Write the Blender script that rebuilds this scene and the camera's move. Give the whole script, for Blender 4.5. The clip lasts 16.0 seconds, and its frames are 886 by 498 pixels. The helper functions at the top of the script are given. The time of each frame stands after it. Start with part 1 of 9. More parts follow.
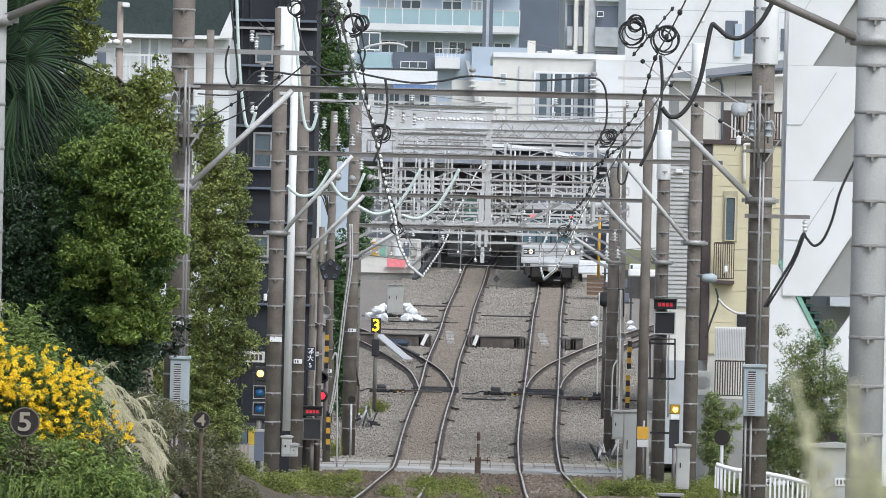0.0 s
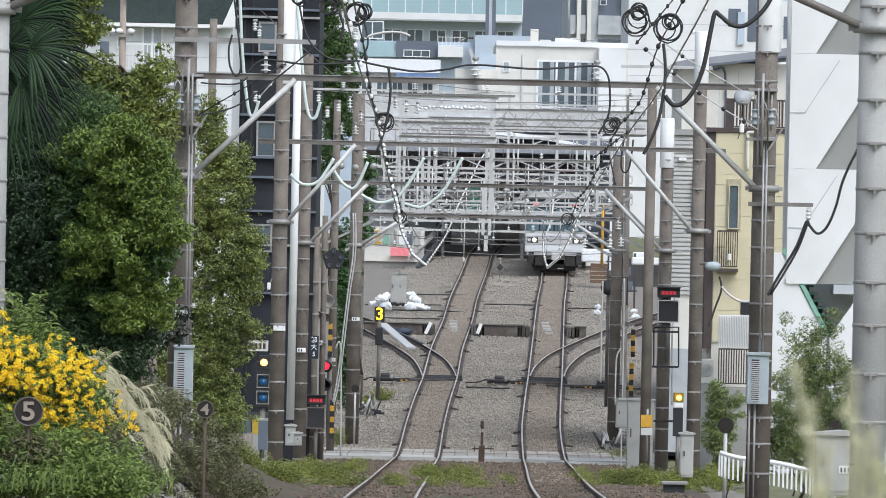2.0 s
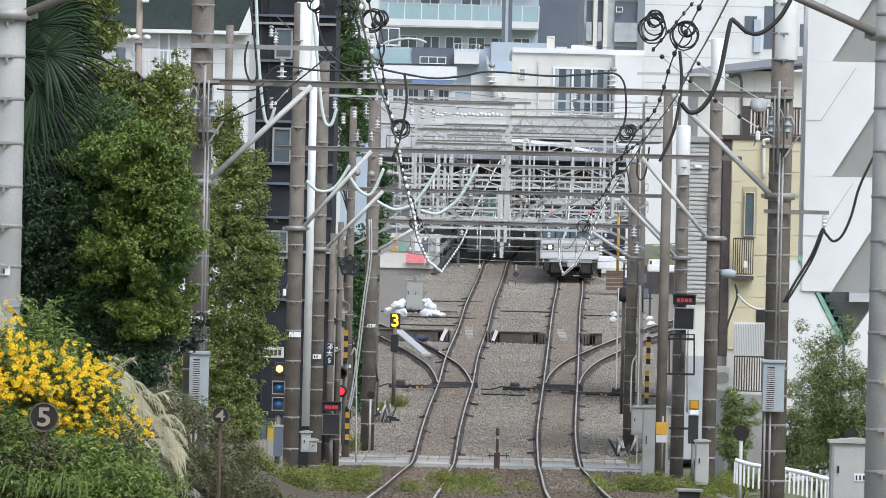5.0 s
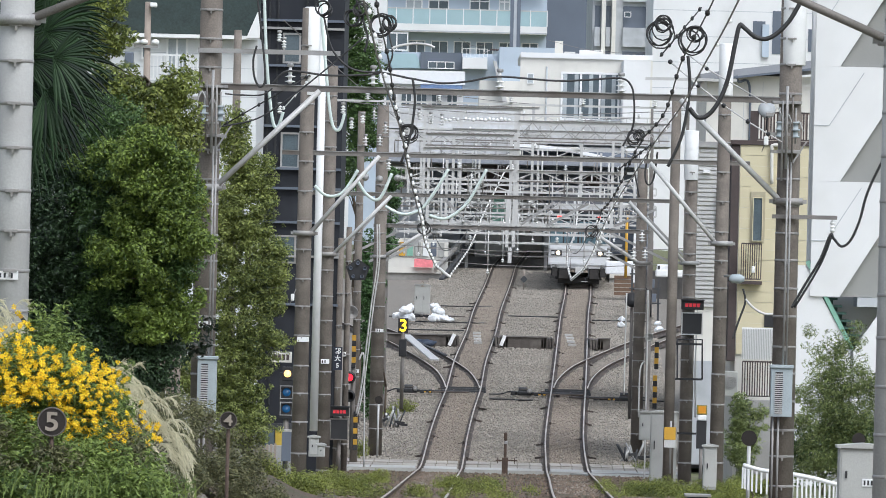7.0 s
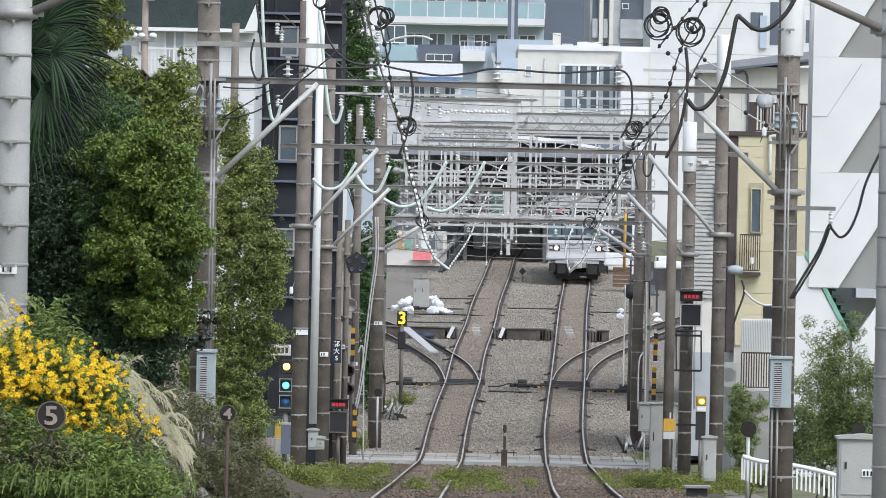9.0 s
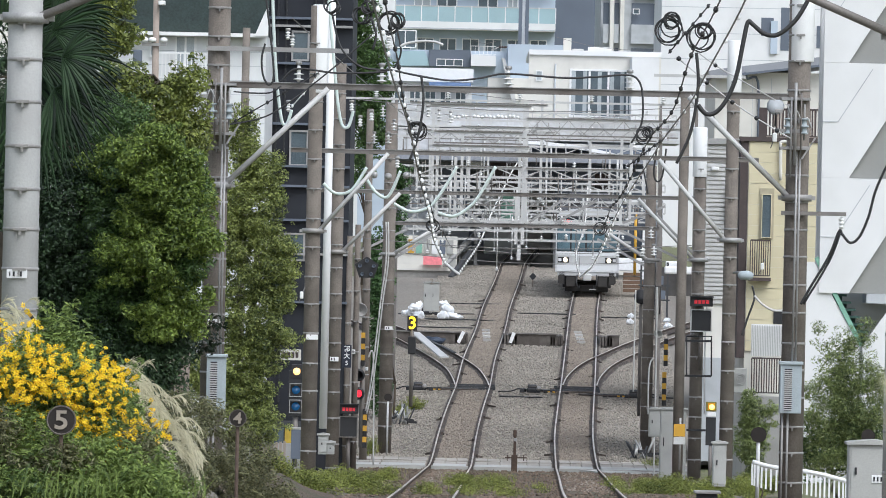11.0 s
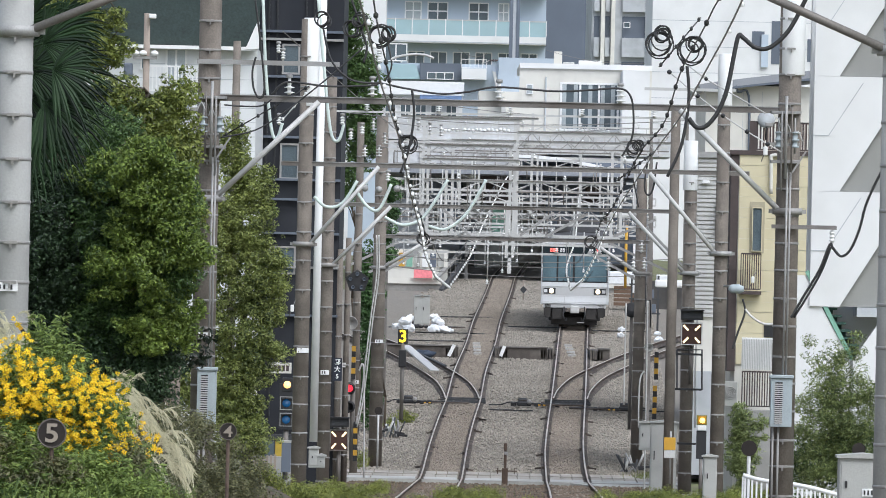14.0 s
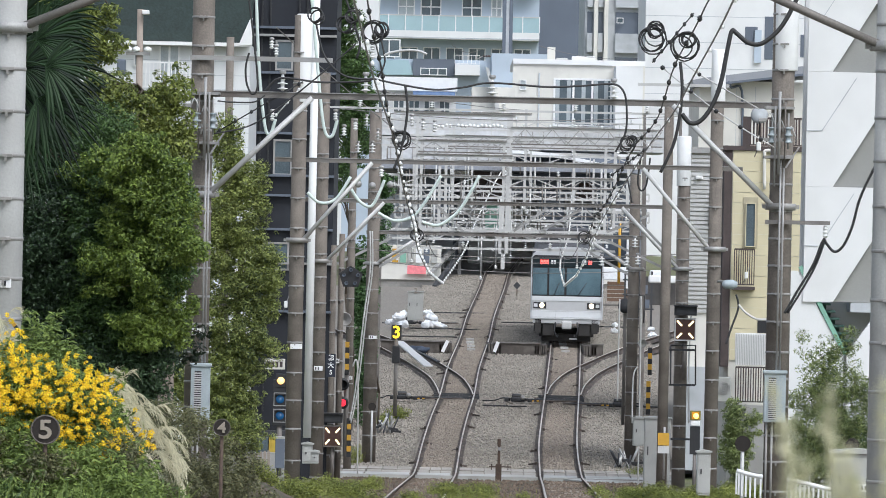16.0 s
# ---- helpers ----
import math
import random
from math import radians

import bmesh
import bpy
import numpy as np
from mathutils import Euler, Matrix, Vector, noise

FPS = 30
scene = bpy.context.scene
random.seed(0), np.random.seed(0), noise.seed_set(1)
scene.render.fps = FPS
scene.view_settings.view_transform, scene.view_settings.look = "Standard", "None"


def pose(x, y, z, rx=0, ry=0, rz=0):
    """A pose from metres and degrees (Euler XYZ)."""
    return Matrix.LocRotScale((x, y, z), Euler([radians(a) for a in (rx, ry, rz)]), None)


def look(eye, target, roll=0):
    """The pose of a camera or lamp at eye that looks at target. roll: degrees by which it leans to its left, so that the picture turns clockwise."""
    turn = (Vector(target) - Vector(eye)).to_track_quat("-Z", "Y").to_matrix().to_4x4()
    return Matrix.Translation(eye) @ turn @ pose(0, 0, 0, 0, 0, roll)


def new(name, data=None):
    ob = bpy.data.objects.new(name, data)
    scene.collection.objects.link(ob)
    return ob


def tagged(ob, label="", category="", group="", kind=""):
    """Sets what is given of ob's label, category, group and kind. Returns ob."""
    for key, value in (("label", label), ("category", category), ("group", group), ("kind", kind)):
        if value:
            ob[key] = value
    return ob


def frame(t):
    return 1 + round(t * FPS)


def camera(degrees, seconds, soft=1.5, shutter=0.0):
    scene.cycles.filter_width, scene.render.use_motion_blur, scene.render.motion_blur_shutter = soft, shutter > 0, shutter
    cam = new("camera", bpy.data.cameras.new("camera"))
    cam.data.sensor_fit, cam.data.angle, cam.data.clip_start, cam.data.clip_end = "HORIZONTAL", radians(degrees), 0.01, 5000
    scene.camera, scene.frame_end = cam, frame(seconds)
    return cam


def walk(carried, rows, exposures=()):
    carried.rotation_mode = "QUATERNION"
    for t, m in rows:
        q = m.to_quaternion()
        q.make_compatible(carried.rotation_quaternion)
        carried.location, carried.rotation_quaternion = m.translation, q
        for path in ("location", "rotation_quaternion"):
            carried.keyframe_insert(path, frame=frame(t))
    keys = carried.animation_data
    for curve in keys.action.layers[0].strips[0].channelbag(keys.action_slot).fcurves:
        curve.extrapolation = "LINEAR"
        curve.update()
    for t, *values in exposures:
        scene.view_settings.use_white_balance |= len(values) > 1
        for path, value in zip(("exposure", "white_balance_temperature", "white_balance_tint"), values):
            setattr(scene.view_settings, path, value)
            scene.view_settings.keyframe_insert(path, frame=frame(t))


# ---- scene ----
cam = camera(7.0, 16.0, soft=0.65)
cam.data.dof.use_dof, cam.data.dof.focus_distance, cam.data.dof.aperture_fstop = True, 165.0, 26.0
PATH = [(0.0, -0.3001, 0.0343, -1.353), (0.5, -0.2917, 0.0116, -1.328), (1.0, -0.2855, -0.0312, -1.300),
        (1.5, -0.2795, -0.0575, -1.283), (2.0, -0.2731, -0.0567, -1.248), (2.5, -0.2751, -0.0523, -1.193),
        (3.0, -0.2269, 0.0443, -1.414), (3.5, -0.1819, 0.0526, -1.399), (4.0, -0.1692, 0.0020, -1.390),
        (4.2, -0.1494, -0.0250, -1.370), (6.3, -0.1300, 0.0480, -1.440), (6.5, -0.1243, 0.0508, -1.457), (7.0, -0.0842, 0.0313, -1.414),
        (7.5, -0.0848, 0.0350, -1.289), (8.0, -0.1048, -0.0348, -1.152), (8.5, -0.1046, -0.0226, -1.159),
        (9.0, -0.0956, -0.0287, -1.184), (9.5, -0.1166, 0.0121, -1.358), (10.0, -0.0724, 0.0656, -1.325),
        (10.2, -0.0400, 0.0500, -1.310), (12.3, -0.0066, -0.0038, -1.219), (12.5, 0.0008, 0.0402, -1.200), (13.0, -0.0331, 0.0824, -1.214),
        (13.5, -0.0777, 0.1187, -1.327), (14.0, -0.0879, 0.1159, -1.304), (14.5, -0.1134, 0.1144, -1.293),
        (15.0, -0.1658, 0.1053, -1.314), (15.5, -0.1563, 0.0851, -1.270), (16.0, -0.1396, 0.0842, -1.235)]
walk(cam, [(t, pose(0, 0, 0, 90 + pitch, roll, yaw)) for t, yaw, pitch, roll in PATH], exposures=[(0.0, 0.25, 5850, 9), (16.0, 0.25, 5850, 9)])

# ---- light: bright overcast afternoon ----
world = bpy.data.worlds.new("sky")
scene.world = world
world.use_nodes = True
wn = world.node_tree.nodes
sky = wn.new("ShaderNodeTexSky")
sky.sky_type, sky.sun_disc = "NISHITA", False
sky.sun_elevation, sky.sun_rotation = radians(52), radians(150)
sky.dust_density, sky.air_density = 4.0, 1.2
wn["Background"].inputs["Strength"].default_value = 0.15
haze = wn.new("ShaderNodeHueSaturation")
haze.inputs["Saturation"].default_value = 0.45
world.node_tree.links.new(sky.outputs["Color"], haze.inputs["Color"])
world.node_tree.links.new(haze.outputs["Color"], wn["Background"].inputs["Color"])
sun = new("sun", bpy.data.lights.new("sun", "SUN"))
sun.data.energy, sun.data.angle, sun.data.color = 1.3, radians(40), (1.0, 0.96, 0.9)
sun.matrix_world = look((60, -100, 150), (0, 0, 0))


# ---- materials ----
def mat(name, col, rough=0.8, metal=0.0, var=0.25, scale=6.0, bump=0.2, fine=60.0, island=0.0, obj=0.0, dirt=None, dirt_scale=0.8, emit=0.0, coat=0.0):
    """A surface with two scales of colour variation, fine relief and, if asked, blotches of dirt."""
    m = bpy.data.materials.new(name)
    m.use_nodes = True
    n, l = m.node_tree.nodes, m.node_tree.links
    b = n["Principled BSDF"]
    b.inputs["Metallic"].default_value = metal
    b.inputs["Coat Weight"].default_value = coat
    tc = n.new("ShaderNodeTexCoord")
    big, small = n.new("ShaderNodeTexNoise"), n.new("ShaderNodeTexNoise")
    big.inputs["Scale"].default_value, small.inputs["Scale"].default_value = scale, fine
    big.inputs["Detail"].default_value, small.inputs["Detail"].default_value = 4, 3
    for q in (big, small):
        l.new(tc.outputs["Object"], q.inputs["Vector"])
    add = n.new("ShaderNodeMath")
    add.operation = "ADD"
    l.new(big.outputs["Fac"], add.inputs[0])
    l.new(small.outputs["Fac"], add.inputs[1])
    src = add.outputs[0]
    if island or obj:
        g = n.new("ShaderNodeNewGeometry") if island else n.new("ShaderNodeObjectInfo")
        ma = n.new("ShaderNodeMath")
        ma.operation = "MULTIPLY_ADD"
        l.new(g.outputs["Random Per Island" if island else "Random"], ma.inputs[0])
        ma.inputs[1].default_value = island or obj
        l.new(src, ma.inputs[2])
        src = ma.outputs[0]
    mr = n.new("ShaderNodeMapRange")
    mr.inputs["From Min"].default_value, mr.inputs["From Max"].default_value = 0.6, 1.4 + (island or obj)
    mr.inputs["To Min"].default_value, mr.inputs["To Max"].default_value = 1 - var, 1 + var
    l.new(src, mr.inputs["Value"])
    mul = n.new("ShaderNodeMix")
    mul.data_type, mul.blend_type = "RGBA", "MULTIPLY"
    mul.inputs["Factor"].default_value = 1
    mul.inputs["A"].default_value = (*col, 1)
    l.new(mr.outputs["Result"], mul.inputs["B"])
    out = mul.outputs["Result"]
    if dirt:
        dn, ramp, mx = n.new("ShaderNodeTexNoise"), n.new("ShaderNodeMapRange"), n.new("ShaderNodeMix")
        dn.inputs["Scale"].default_value, dn.inputs["Detail"].default_value = dirt_scale, 6
        l.new(tc.outputs["Object"], dn.inputs["Vector"])
        ramp.inputs["From Min"].default_value, ramp.inputs["From Max"].default_value = 0.48, 0.68
        l.new(dn.outputs["Fac"], ramp.inputs["Value"])
        mx.data_type = "RGBA"
        l.new(ramp.outputs["Result"], mx.inputs["Factor"])
        l.new(out, mx.inputs["A"])
        mx.inputs["B"].default_value = (*dirt, 1)
        out = mx.outputs["Result"]
    l.new(out, b.inputs["Base Color"])
    rr = n.new("ShaderNodeMapRange")
    rr.inputs["To Min"].default_value, rr.inputs["To Max"].default_value = max(rough - 0.12, 0.04), min(rough + 0.12, 1)
    l.new(big.outputs["Fac"], rr.inputs["Value"])
    l.new(rr.outputs["Result"], b.inputs["Roughness"])
    if bump:
        bp = n.new("ShaderNodeBump")
        bp.inputs["Strength"].default_value, bp.inputs["Distance"].default_value = bump, 0.02
        l.new(small.outputs["Fac"], bp.inputs["Height"])
        l.new(bp.outputs["Normal"], b.inputs["Normal"])
    if emit:
        b.inputs["Emission Color"].default_value, b.inputs["Emission Strength"].default_value = (*col, 1), emit
    return m


def leaf_mat(name, dark, light, rough=0.55):
    """Leaves whose colour runs from dark to light, leaf by leaf, with some light passing through."""
    m = bpy.data.materials.new(name)
    m.use_nodes = True
    n, l = m.node_tree.nodes, m.node_tree.links
    b = n["Principled BSDF"]
    b.inputs["Roughness"].default_value = rough
    g, tc, no, ad, mr, mx = (n.new("ShaderNode" + q) for q in ("NewGeometry", "TexCoord", "TexNoise", "Math", "MapRange", "Mix"))
    no.inputs["Scale"].default_value = 0.9
    l.new(tc.outputs["Object"], no.inputs["Vector"])
    ad.operation = "ADD"
    l.new(g.outputs["Random Per Island"], ad.inputs[0])
    l.new(no.outputs["Fac"], ad.inputs[1])
    mr.inputs["From Min"].default_value, mr.inputs["From Max"].default_value = 0.35, 1.45
    l.new(ad.outputs[0], mr.inputs["Value"])
    mx.data_type = "RGBA"
    mx.inputs["A"].default_value, mx.inputs["B"].default_value = (*dark, 1), (*light, 1)
    l.new(mr.outputs["Result"], mx.inputs["Factor"])
    l.new(mx.outputs["Result"], b.inputs["Base Color"])
    tr, ms = n.new("ShaderNodeBsdfTranslucent"), n.new("ShaderNodeMixShader")
    l.new(mx.outputs["Result"], tr.inputs["Color"])
    ms.inputs["Fac"].default_value = 0.25
    l.new(b.outputs["BSDF"], ms.inputs[1])
    l.new(tr.outputs["BSDF"], ms.inputs[2])
    l.new(ms.outputs["Shader"], n["Material Output"].inputs["Surface"])
    return m


M = {
    "ballast": mat("ballast", (0.22, 0.198, 0.168), 0.95, var=0.4, scale=9.0, fine=26.0, bump=1.0, dirt=(0.21, 0.185, 0.155), dirt_scale=0.25),
    "trackbed": mat("brown_ballast", (0.23, 0.198, 0.167), 0.95, var=0.5, scale=9.0, fine=26.0, bump=1.0, dirt=(0.19, 0.155, 0.125), dirt_scale=0.3),
    "soil": mat("weedy_soil", (0.13, 0.14, 0.06), 0.95, var=0.5, scale=2.0, fine=20, bump=0.8, dirt=(0.2, 0.17, 0.12)),
    "loam": mat("dark_brown_soil", (0.095, 0.068, 0.047), 0.95, var=0.5, scale=5.0, fine=26.0, bump=0.9, dirt=(0.06, 0.065, 0.03), dirt_scale=0.4),
    "oily": mat("oil_stain_and_rail_shadow", (0.058, 0.046, 0.038), 0.85, var=0.5, scale=3.0, fine=14.0, bump=0.8, dirt=(0.15, 0.12, 0.1), dirt_scale=1.5),
    "rust": mat("rusty_rail", (0.075, 0.05, 0.036), 0.8, var=0.4, fine=30),
    "polish": mat("polished_steel", (0.64, 0.575, 0.50), 0.34, metal=0.5, var=0.3, scale=1.5, fine=4.0, bump=0.0, dirt=(0.30, 0.25, 0.205), dirt_scale=0.35),
    "sleeper": mat("sleeper_concrete", (0.26, 0.235, 0.205), 0.9, var=0.35, obj=0.3),
    "pole": mat("weathered_concrete", (0.18, 0.156, 0.132), 0.85, var=0.34, scale=2.5, fine=40, bump=0.25, dirt=(0.095, 0.079, 0.065), dirt_scale=1.1),
    "pole_pale": mat("pale_concrete", (0.40, 0.40, 0.385), 0.8, var=0.12, scale=2.0, fine=40, bump=0.15, dirt=(0.31, 0.305, 0.29), dirt_scale=1.0),
    "galv": mat("galvanised_steel", (0.36, 0.355, 0.345), 0.55, metal=0.35, var=0.2, scale=5, bump=0.1, dirt=(0.27, 0.255, 0.235)),
    "galv_pale": mat("pale_painted_steel", (0.53, 0.525, 0.51), 0.5, metal=0.1, var=0.12, scale=4, bump=0.05),
    "beam": mat("dull_steel_beam", (0.21, 0.195, 0.18), 0.6, metal=0.3, var=0.3, scale=3, bump=0.1, dirt=(0.13, 0.11, 0.095)),
    "white": mat("white_paint", (0.80, 0.80, 0.79), 0.55, var=0.06, bump=0.05),
    "white_wall": mat("white_render_wall", (0.75, 0.75, 0.745), 0.8, var=0.05, scale=1.2, bump=0.05, dirt=(0.68, 0.68, 0.67), dirt_scale=0.4),
    "porcelain": mat("white_porcelain", (0.82, 0.82, 0.80), 0.2, var=0.06, bump=0.0, coat=0.5),
    "black": mat("black_paint", (0.022, 0.022, 0.024), 0.5, var=0.3, bump=0.05),
    "wire": mat("dark_cable", (0.035, 0.034, 0.034), 0.6, var=0.3, bump=0.0),
    "wire_grey": mat("grey_wire", (0.22, 0.21, 0.2), 0.55, metal=0.4, var=0.2, bump=0.0),
    "pale_cable": mat("pale_green_cable", (0.62, 0.70, 0.66), 0.5, var=0.1, bump=0.0),
    "bark": mat("bark", (0.09, 0.07, 0.05), 0.95, var=0.5, bump=0.8),
}


# ---- building helpers ----
def box(bm, x0, x1, y0, y1, z0, z1, bev=0.0):
    vs = [bm.verts.new((x, y, z)) for x in (x0, x1) for y in (y0, y1) for z in (z0, z1)]
    fs = [bm.faces.new([vs[i] for i in q]) for q in ((0, 1, 3, 2), (4, 6, 7, 5), (0, 4, 5, 1), (2, 3, 7, 6), (0, 2, 6, 4), (1, 5, 7, 3))]
    if bev:
        es = {e for f in fs for e in f.edges}
        bmesh.ops.bevel(bm, geom=list(es), offset=bev, segments=2, affect="EDGES", profile=0.5)
    return bm


def rod(bm, p, q, r0, r1=None, seg=10, cap=True):
    """A round bar from p to q."""
    p, q = Vector(p), Vector(q)
    r1 = r0 if r1 is None else r1
    a = (q - p).normalized()
    u = a.orthogonal().normalized()
    v = a.cross(u)
    ring = []
    for c, r in ((p, r0), (q, r1)):
        ring.append([bm.verts.new(c + (u * math.cos(2 * math.pi * i / seg) + v * math.sin(2 * math.pi * i / seg)) * r) for i in range(seg)])
    for i in range(seg):
        f = bm.faces.new((ring[0][i], ring[0][(i + 1) % seg], ring[1][(i + 1) % seg], ring[1][i]))
        f.smooth = True
    if cap:
        bm.faces.new(ring[0][::-1])
        bm.faces.new(ring[1])
    return bm


def bar(bm, p, q, w, h):
    """A square bar from p to q, w wide across and h high."""
    p, q = Vector(p), Vector(q)
    a = (q - p).normalized()
    up = Vector((0, 0, 1)) if abs(a.z) < 0.95 else Vector((0, 1, 0))
    u = a.cross(up).normalized()
    v = u.cross(a).normalized()
    r = [[bm.verts.new(c + u * sx * w / 2 + v * sz * h / 2) for sx, sz in ((-1, -1), (1, -1), (1, 1), (-1, 1))] for c in (p, q)]
    for i in range(4):
        bm.faces.new((r[0][i], r[0][(i + 1) % 4], r[1][(i + 1) % 4], r[1][i]))
    bm.faces.new(r[0][::-1])
    bm.faces.new(r[1])
    return bm


def tube(bm, pts, r, seg=6):
    """A bent round tube through the points."""
    pts = [Vector(p) for p in pts]
    rings = []
    for i, p in enumerate(pts):
        a = (pts[min(i + 1, len(pts) - 1)] - pts[max(i - 1, 0)]).normalized()
        ref = Vector((0, 1, 0)) if abs(a.y) < 0.9 else Vector((0, 0, 1))
        u = a.cross(ref).normalized()
        v = u.cross(a)
        rings.append([bm.verts.new(p + (u * math.cos(2 * math.pi * k / seg) + v * math.sin(2 * math.pi * k / seg)) * r) for k in range(seg)])
    for a, b in zip(rings, rings[1:]):
        for k in range(seg):
            f = bm.faces.new((a[k], a[(k + 1) % seg], b[(k + 1) % seg], b[k]))
            f.smooth = True
    bm.faces.new(rings[0][::-1])
    bm.faces.new(rings[-1])
    return bm


def curve_pts(pts, n=8):
    """A smooth line through the points."""
    pts = [Vector(p) for p in pts]
    out = []
    for i in range(len(pts) - 1):
        p0, p1, p2, p3 = pts[max(i - 1, 0)], pts[i], pts[i + 1], pts[min(i + 2, len(pts) - 1)]
        for k in range(n):
            t = k / n
            out.append(0.5 * ((2 * p1) + (p2 - p0) * t + (2 * p0 - 5 * p1 + 4 * p2 - p3) * t * t + (3 * p1 - p0 - 3 * p2 + p3) * t ** 3))
    return out + [pts[-1]]


def ball(bm, c, r, sx=1.0, sy=1.0, sz=1.0, seg=12):
    m = Matrix.Translation(c) @ Matrix.Diagonal((sx, sy, sz, 1))
    for v in bmesh.ops.create_uvsphere(bm, u_segments=seg, v_segments=max(6, seg // 2), radius=r, matrix=m)["verts"]:
        for f in v.link_faces:
            f.smooth = True
    return bm


def lathe(bm, c, prof, seg=12, axis="z", cap=True):
    """A turned body: prof is a list of (radius, height)."""
    c = Vector(c)
    rings = []
    for r, h in prof:
        ring = []
        for k in range(seg):
            a = 2 * math.pi * k / seg
            d = (r * math.cos(a), r * math.sin(a), h) if axis == "z" else (r * math.cos(a), -h, r * math.sin(a)) if axis == "y" else (h, r * math.cos(a), r * math.sin(a))
            ring.append(bm.verts.new(c + Vector(d)))
        rings.append(ring)
    for a, b in zip(rings, rings[1:]):
        for k in range(seg):
            f = bm.faces.new((a[k], a[(k + 1) % seg], b[(k + 1) % seg], b[k]))
            f.smooth = True
    if cap:
        bm.faces.new(rings[0][::-1])
        bm.faces.new(rings[-1])
    return bm


def prism(bm, outline, y0, y1):
    """A flat outline of (x, z) points, given thickness along y."""
    a = [bm.verts.new((x, y0, z)) for x, z in outline]
    b = [bm.verts.new((x, y1, z)) for x, z in outline]
    n = len(a)
    bm.faces.new(a)
    bm.faces.new(b[::-1])
    for i in range(n):
        bm.faces.new((a[i], b[i], b[(i + 1) % n], a[(i + 1) % n]))
    return bm


def part(name, bm, material, parent=None, label=""):
    """One mesh object from a bmesh, under its thing or part."""
    me = bpy.data.meshes.new(name)
    bmesh.ops.recalc_face_normals(bm, faces=bm.faces)
    bm.to_mesh(me)
    bm.free()
    me.materials.append(M[material] if isinstance(material, str) else material)
    ob = new(name, me)
    ob.parent = parent
    if label:
        tagged(ob, label)
    return ob


def share(name, ob, parent, m):
    """One more object on the mesh of ob."""
    o = new(name, ob.data)
    o.parent, o.matrix_basis = parent, m
    return o


def thing(name, label, category, at=(0, 0, 0), group="", kind="", turn=0.0):
    e = new(name)
    e.empty_display_size = 0.3
    e.matrix_basis = pose(*at, 0, 0, turn)
    return tagged(e, label, category, group, kind)


def B():
    return bmesh.new()


# ---- lie of the land: falls to the level crossing, then climbs to the station ----
def gz(y):
    k, w = y - 200.9, 8.0
    bend = 0.057 * (k if k > w else 0 if k < -w else (k + w) ** 2 / (4 * w))
    return -1.7 - 0.021 * y + bend - (0.022 * (y - 350) if y > 350 else 0)


def smooth_line(nodes, y):
    """Sideways place of a line at y, smoothly through nodes of (x, y)."""
    xs, ys = [n[0] for n in nodes], [n[1] for n in nodes]
    if y <= ys[0]:
        return xs[0] + (y - ys[0]) * (xs[1] - xs[0]) / (ys[1] - ys[0])
    if y >= ys[-1]:
        return xs[-1] + (y - ys[-1]) * (xs[-1] - xs[-2]) / (ys[-1] - ys[-2])
    i = max(k for k in range(len(ys) - 1) if ys[k] <= y)
    def slope(k):
        a, b = max(k - 1, 0), min(k + 1, len(ys) - 1)
        return (xs[b] - xs[a]) / (ys[b] - ys[a])
    h = ys[i + 1] - ys[i]
    t = (y - ys[i]) / h
    return (2 * t ** 3 - 3 * t * t + 1) * xs[i] + (t ** 3 - 2 * t * t + t) * h * slope(i) + (3 * t * t - 2 * t ** 3) * xs[i + 1] + (t ** 3 - t * t) * h * slope(i + 1)


UP_LINE = [(-11.0, -40.0), (-6.4, 0.0), (-2.6, 42.0), (-0.95, 76.0), (-0.209, 134.25), (0.096, 166.75), (0.401, 199.0), (0.581, 213.25), (0.85, 227.75), (1.146, 240.75), (1.457, 259.5), (1.973, 281.25), (2.354, 301.5), (3.076, 331.25), (3.586, 355.25), (6.2, 470.0)]
DOWN_LINE = [(-7.6, -40.0), (-3.0, 0.0), (0.75, 42.0), (2.3, 76.0), (3.036, 140.5), (3.502, 173.75), (3.875, 201.25), (4.047, 214.5), (4.356, 229.0), (4.667, 242.25), (5.089, 261.0), (5.911, 298.0), (6.486, 320.5), (7.2, 355.0), (9.9, 470.0)]


def up_x(y):
    return smooth_line(UP_LINE, y)


def down_x(y):
    return smooth_line(DOWN_LINE, y)


def ground_z(x, y):
    """Height of the ground beside and between the tracks."""
    z = gz(y)
    left, right = up_x(y) - 1.4 - x, x - down_x(y) - 2.2
    u = min(max(left / 2.6, 0), 1)
    z += 1.5 * min(max((148 - y) / 26, 0), 1) * u * u * (3 - 2 * u)
    if right > 0 and y < 180:
        z += 0.4 * min(right / 3.0, 1)
    return z


def sheet(name, xs_of, ys, zoff, material, parent=None, rough=0.0):
    """A strip of ground that follows the lie of the land."""
    bm = B()
    rows = []
    for y in ys:
        rows.append([bm.verts.new((x, y, ground_z(x, y) + zoff + rough * noise.noise((x * 1.3, y * 0.9, 3)))) for x in xs_of(y)])
    for a, b in zip(rows, rows[1:]):
        for k in range(len(a) - 1):
            f = bm.faces.new((a[k], a[k + 1], b[k + 1], b[k]))
            f.smooth = True
    return part(name, bm, material, parent)


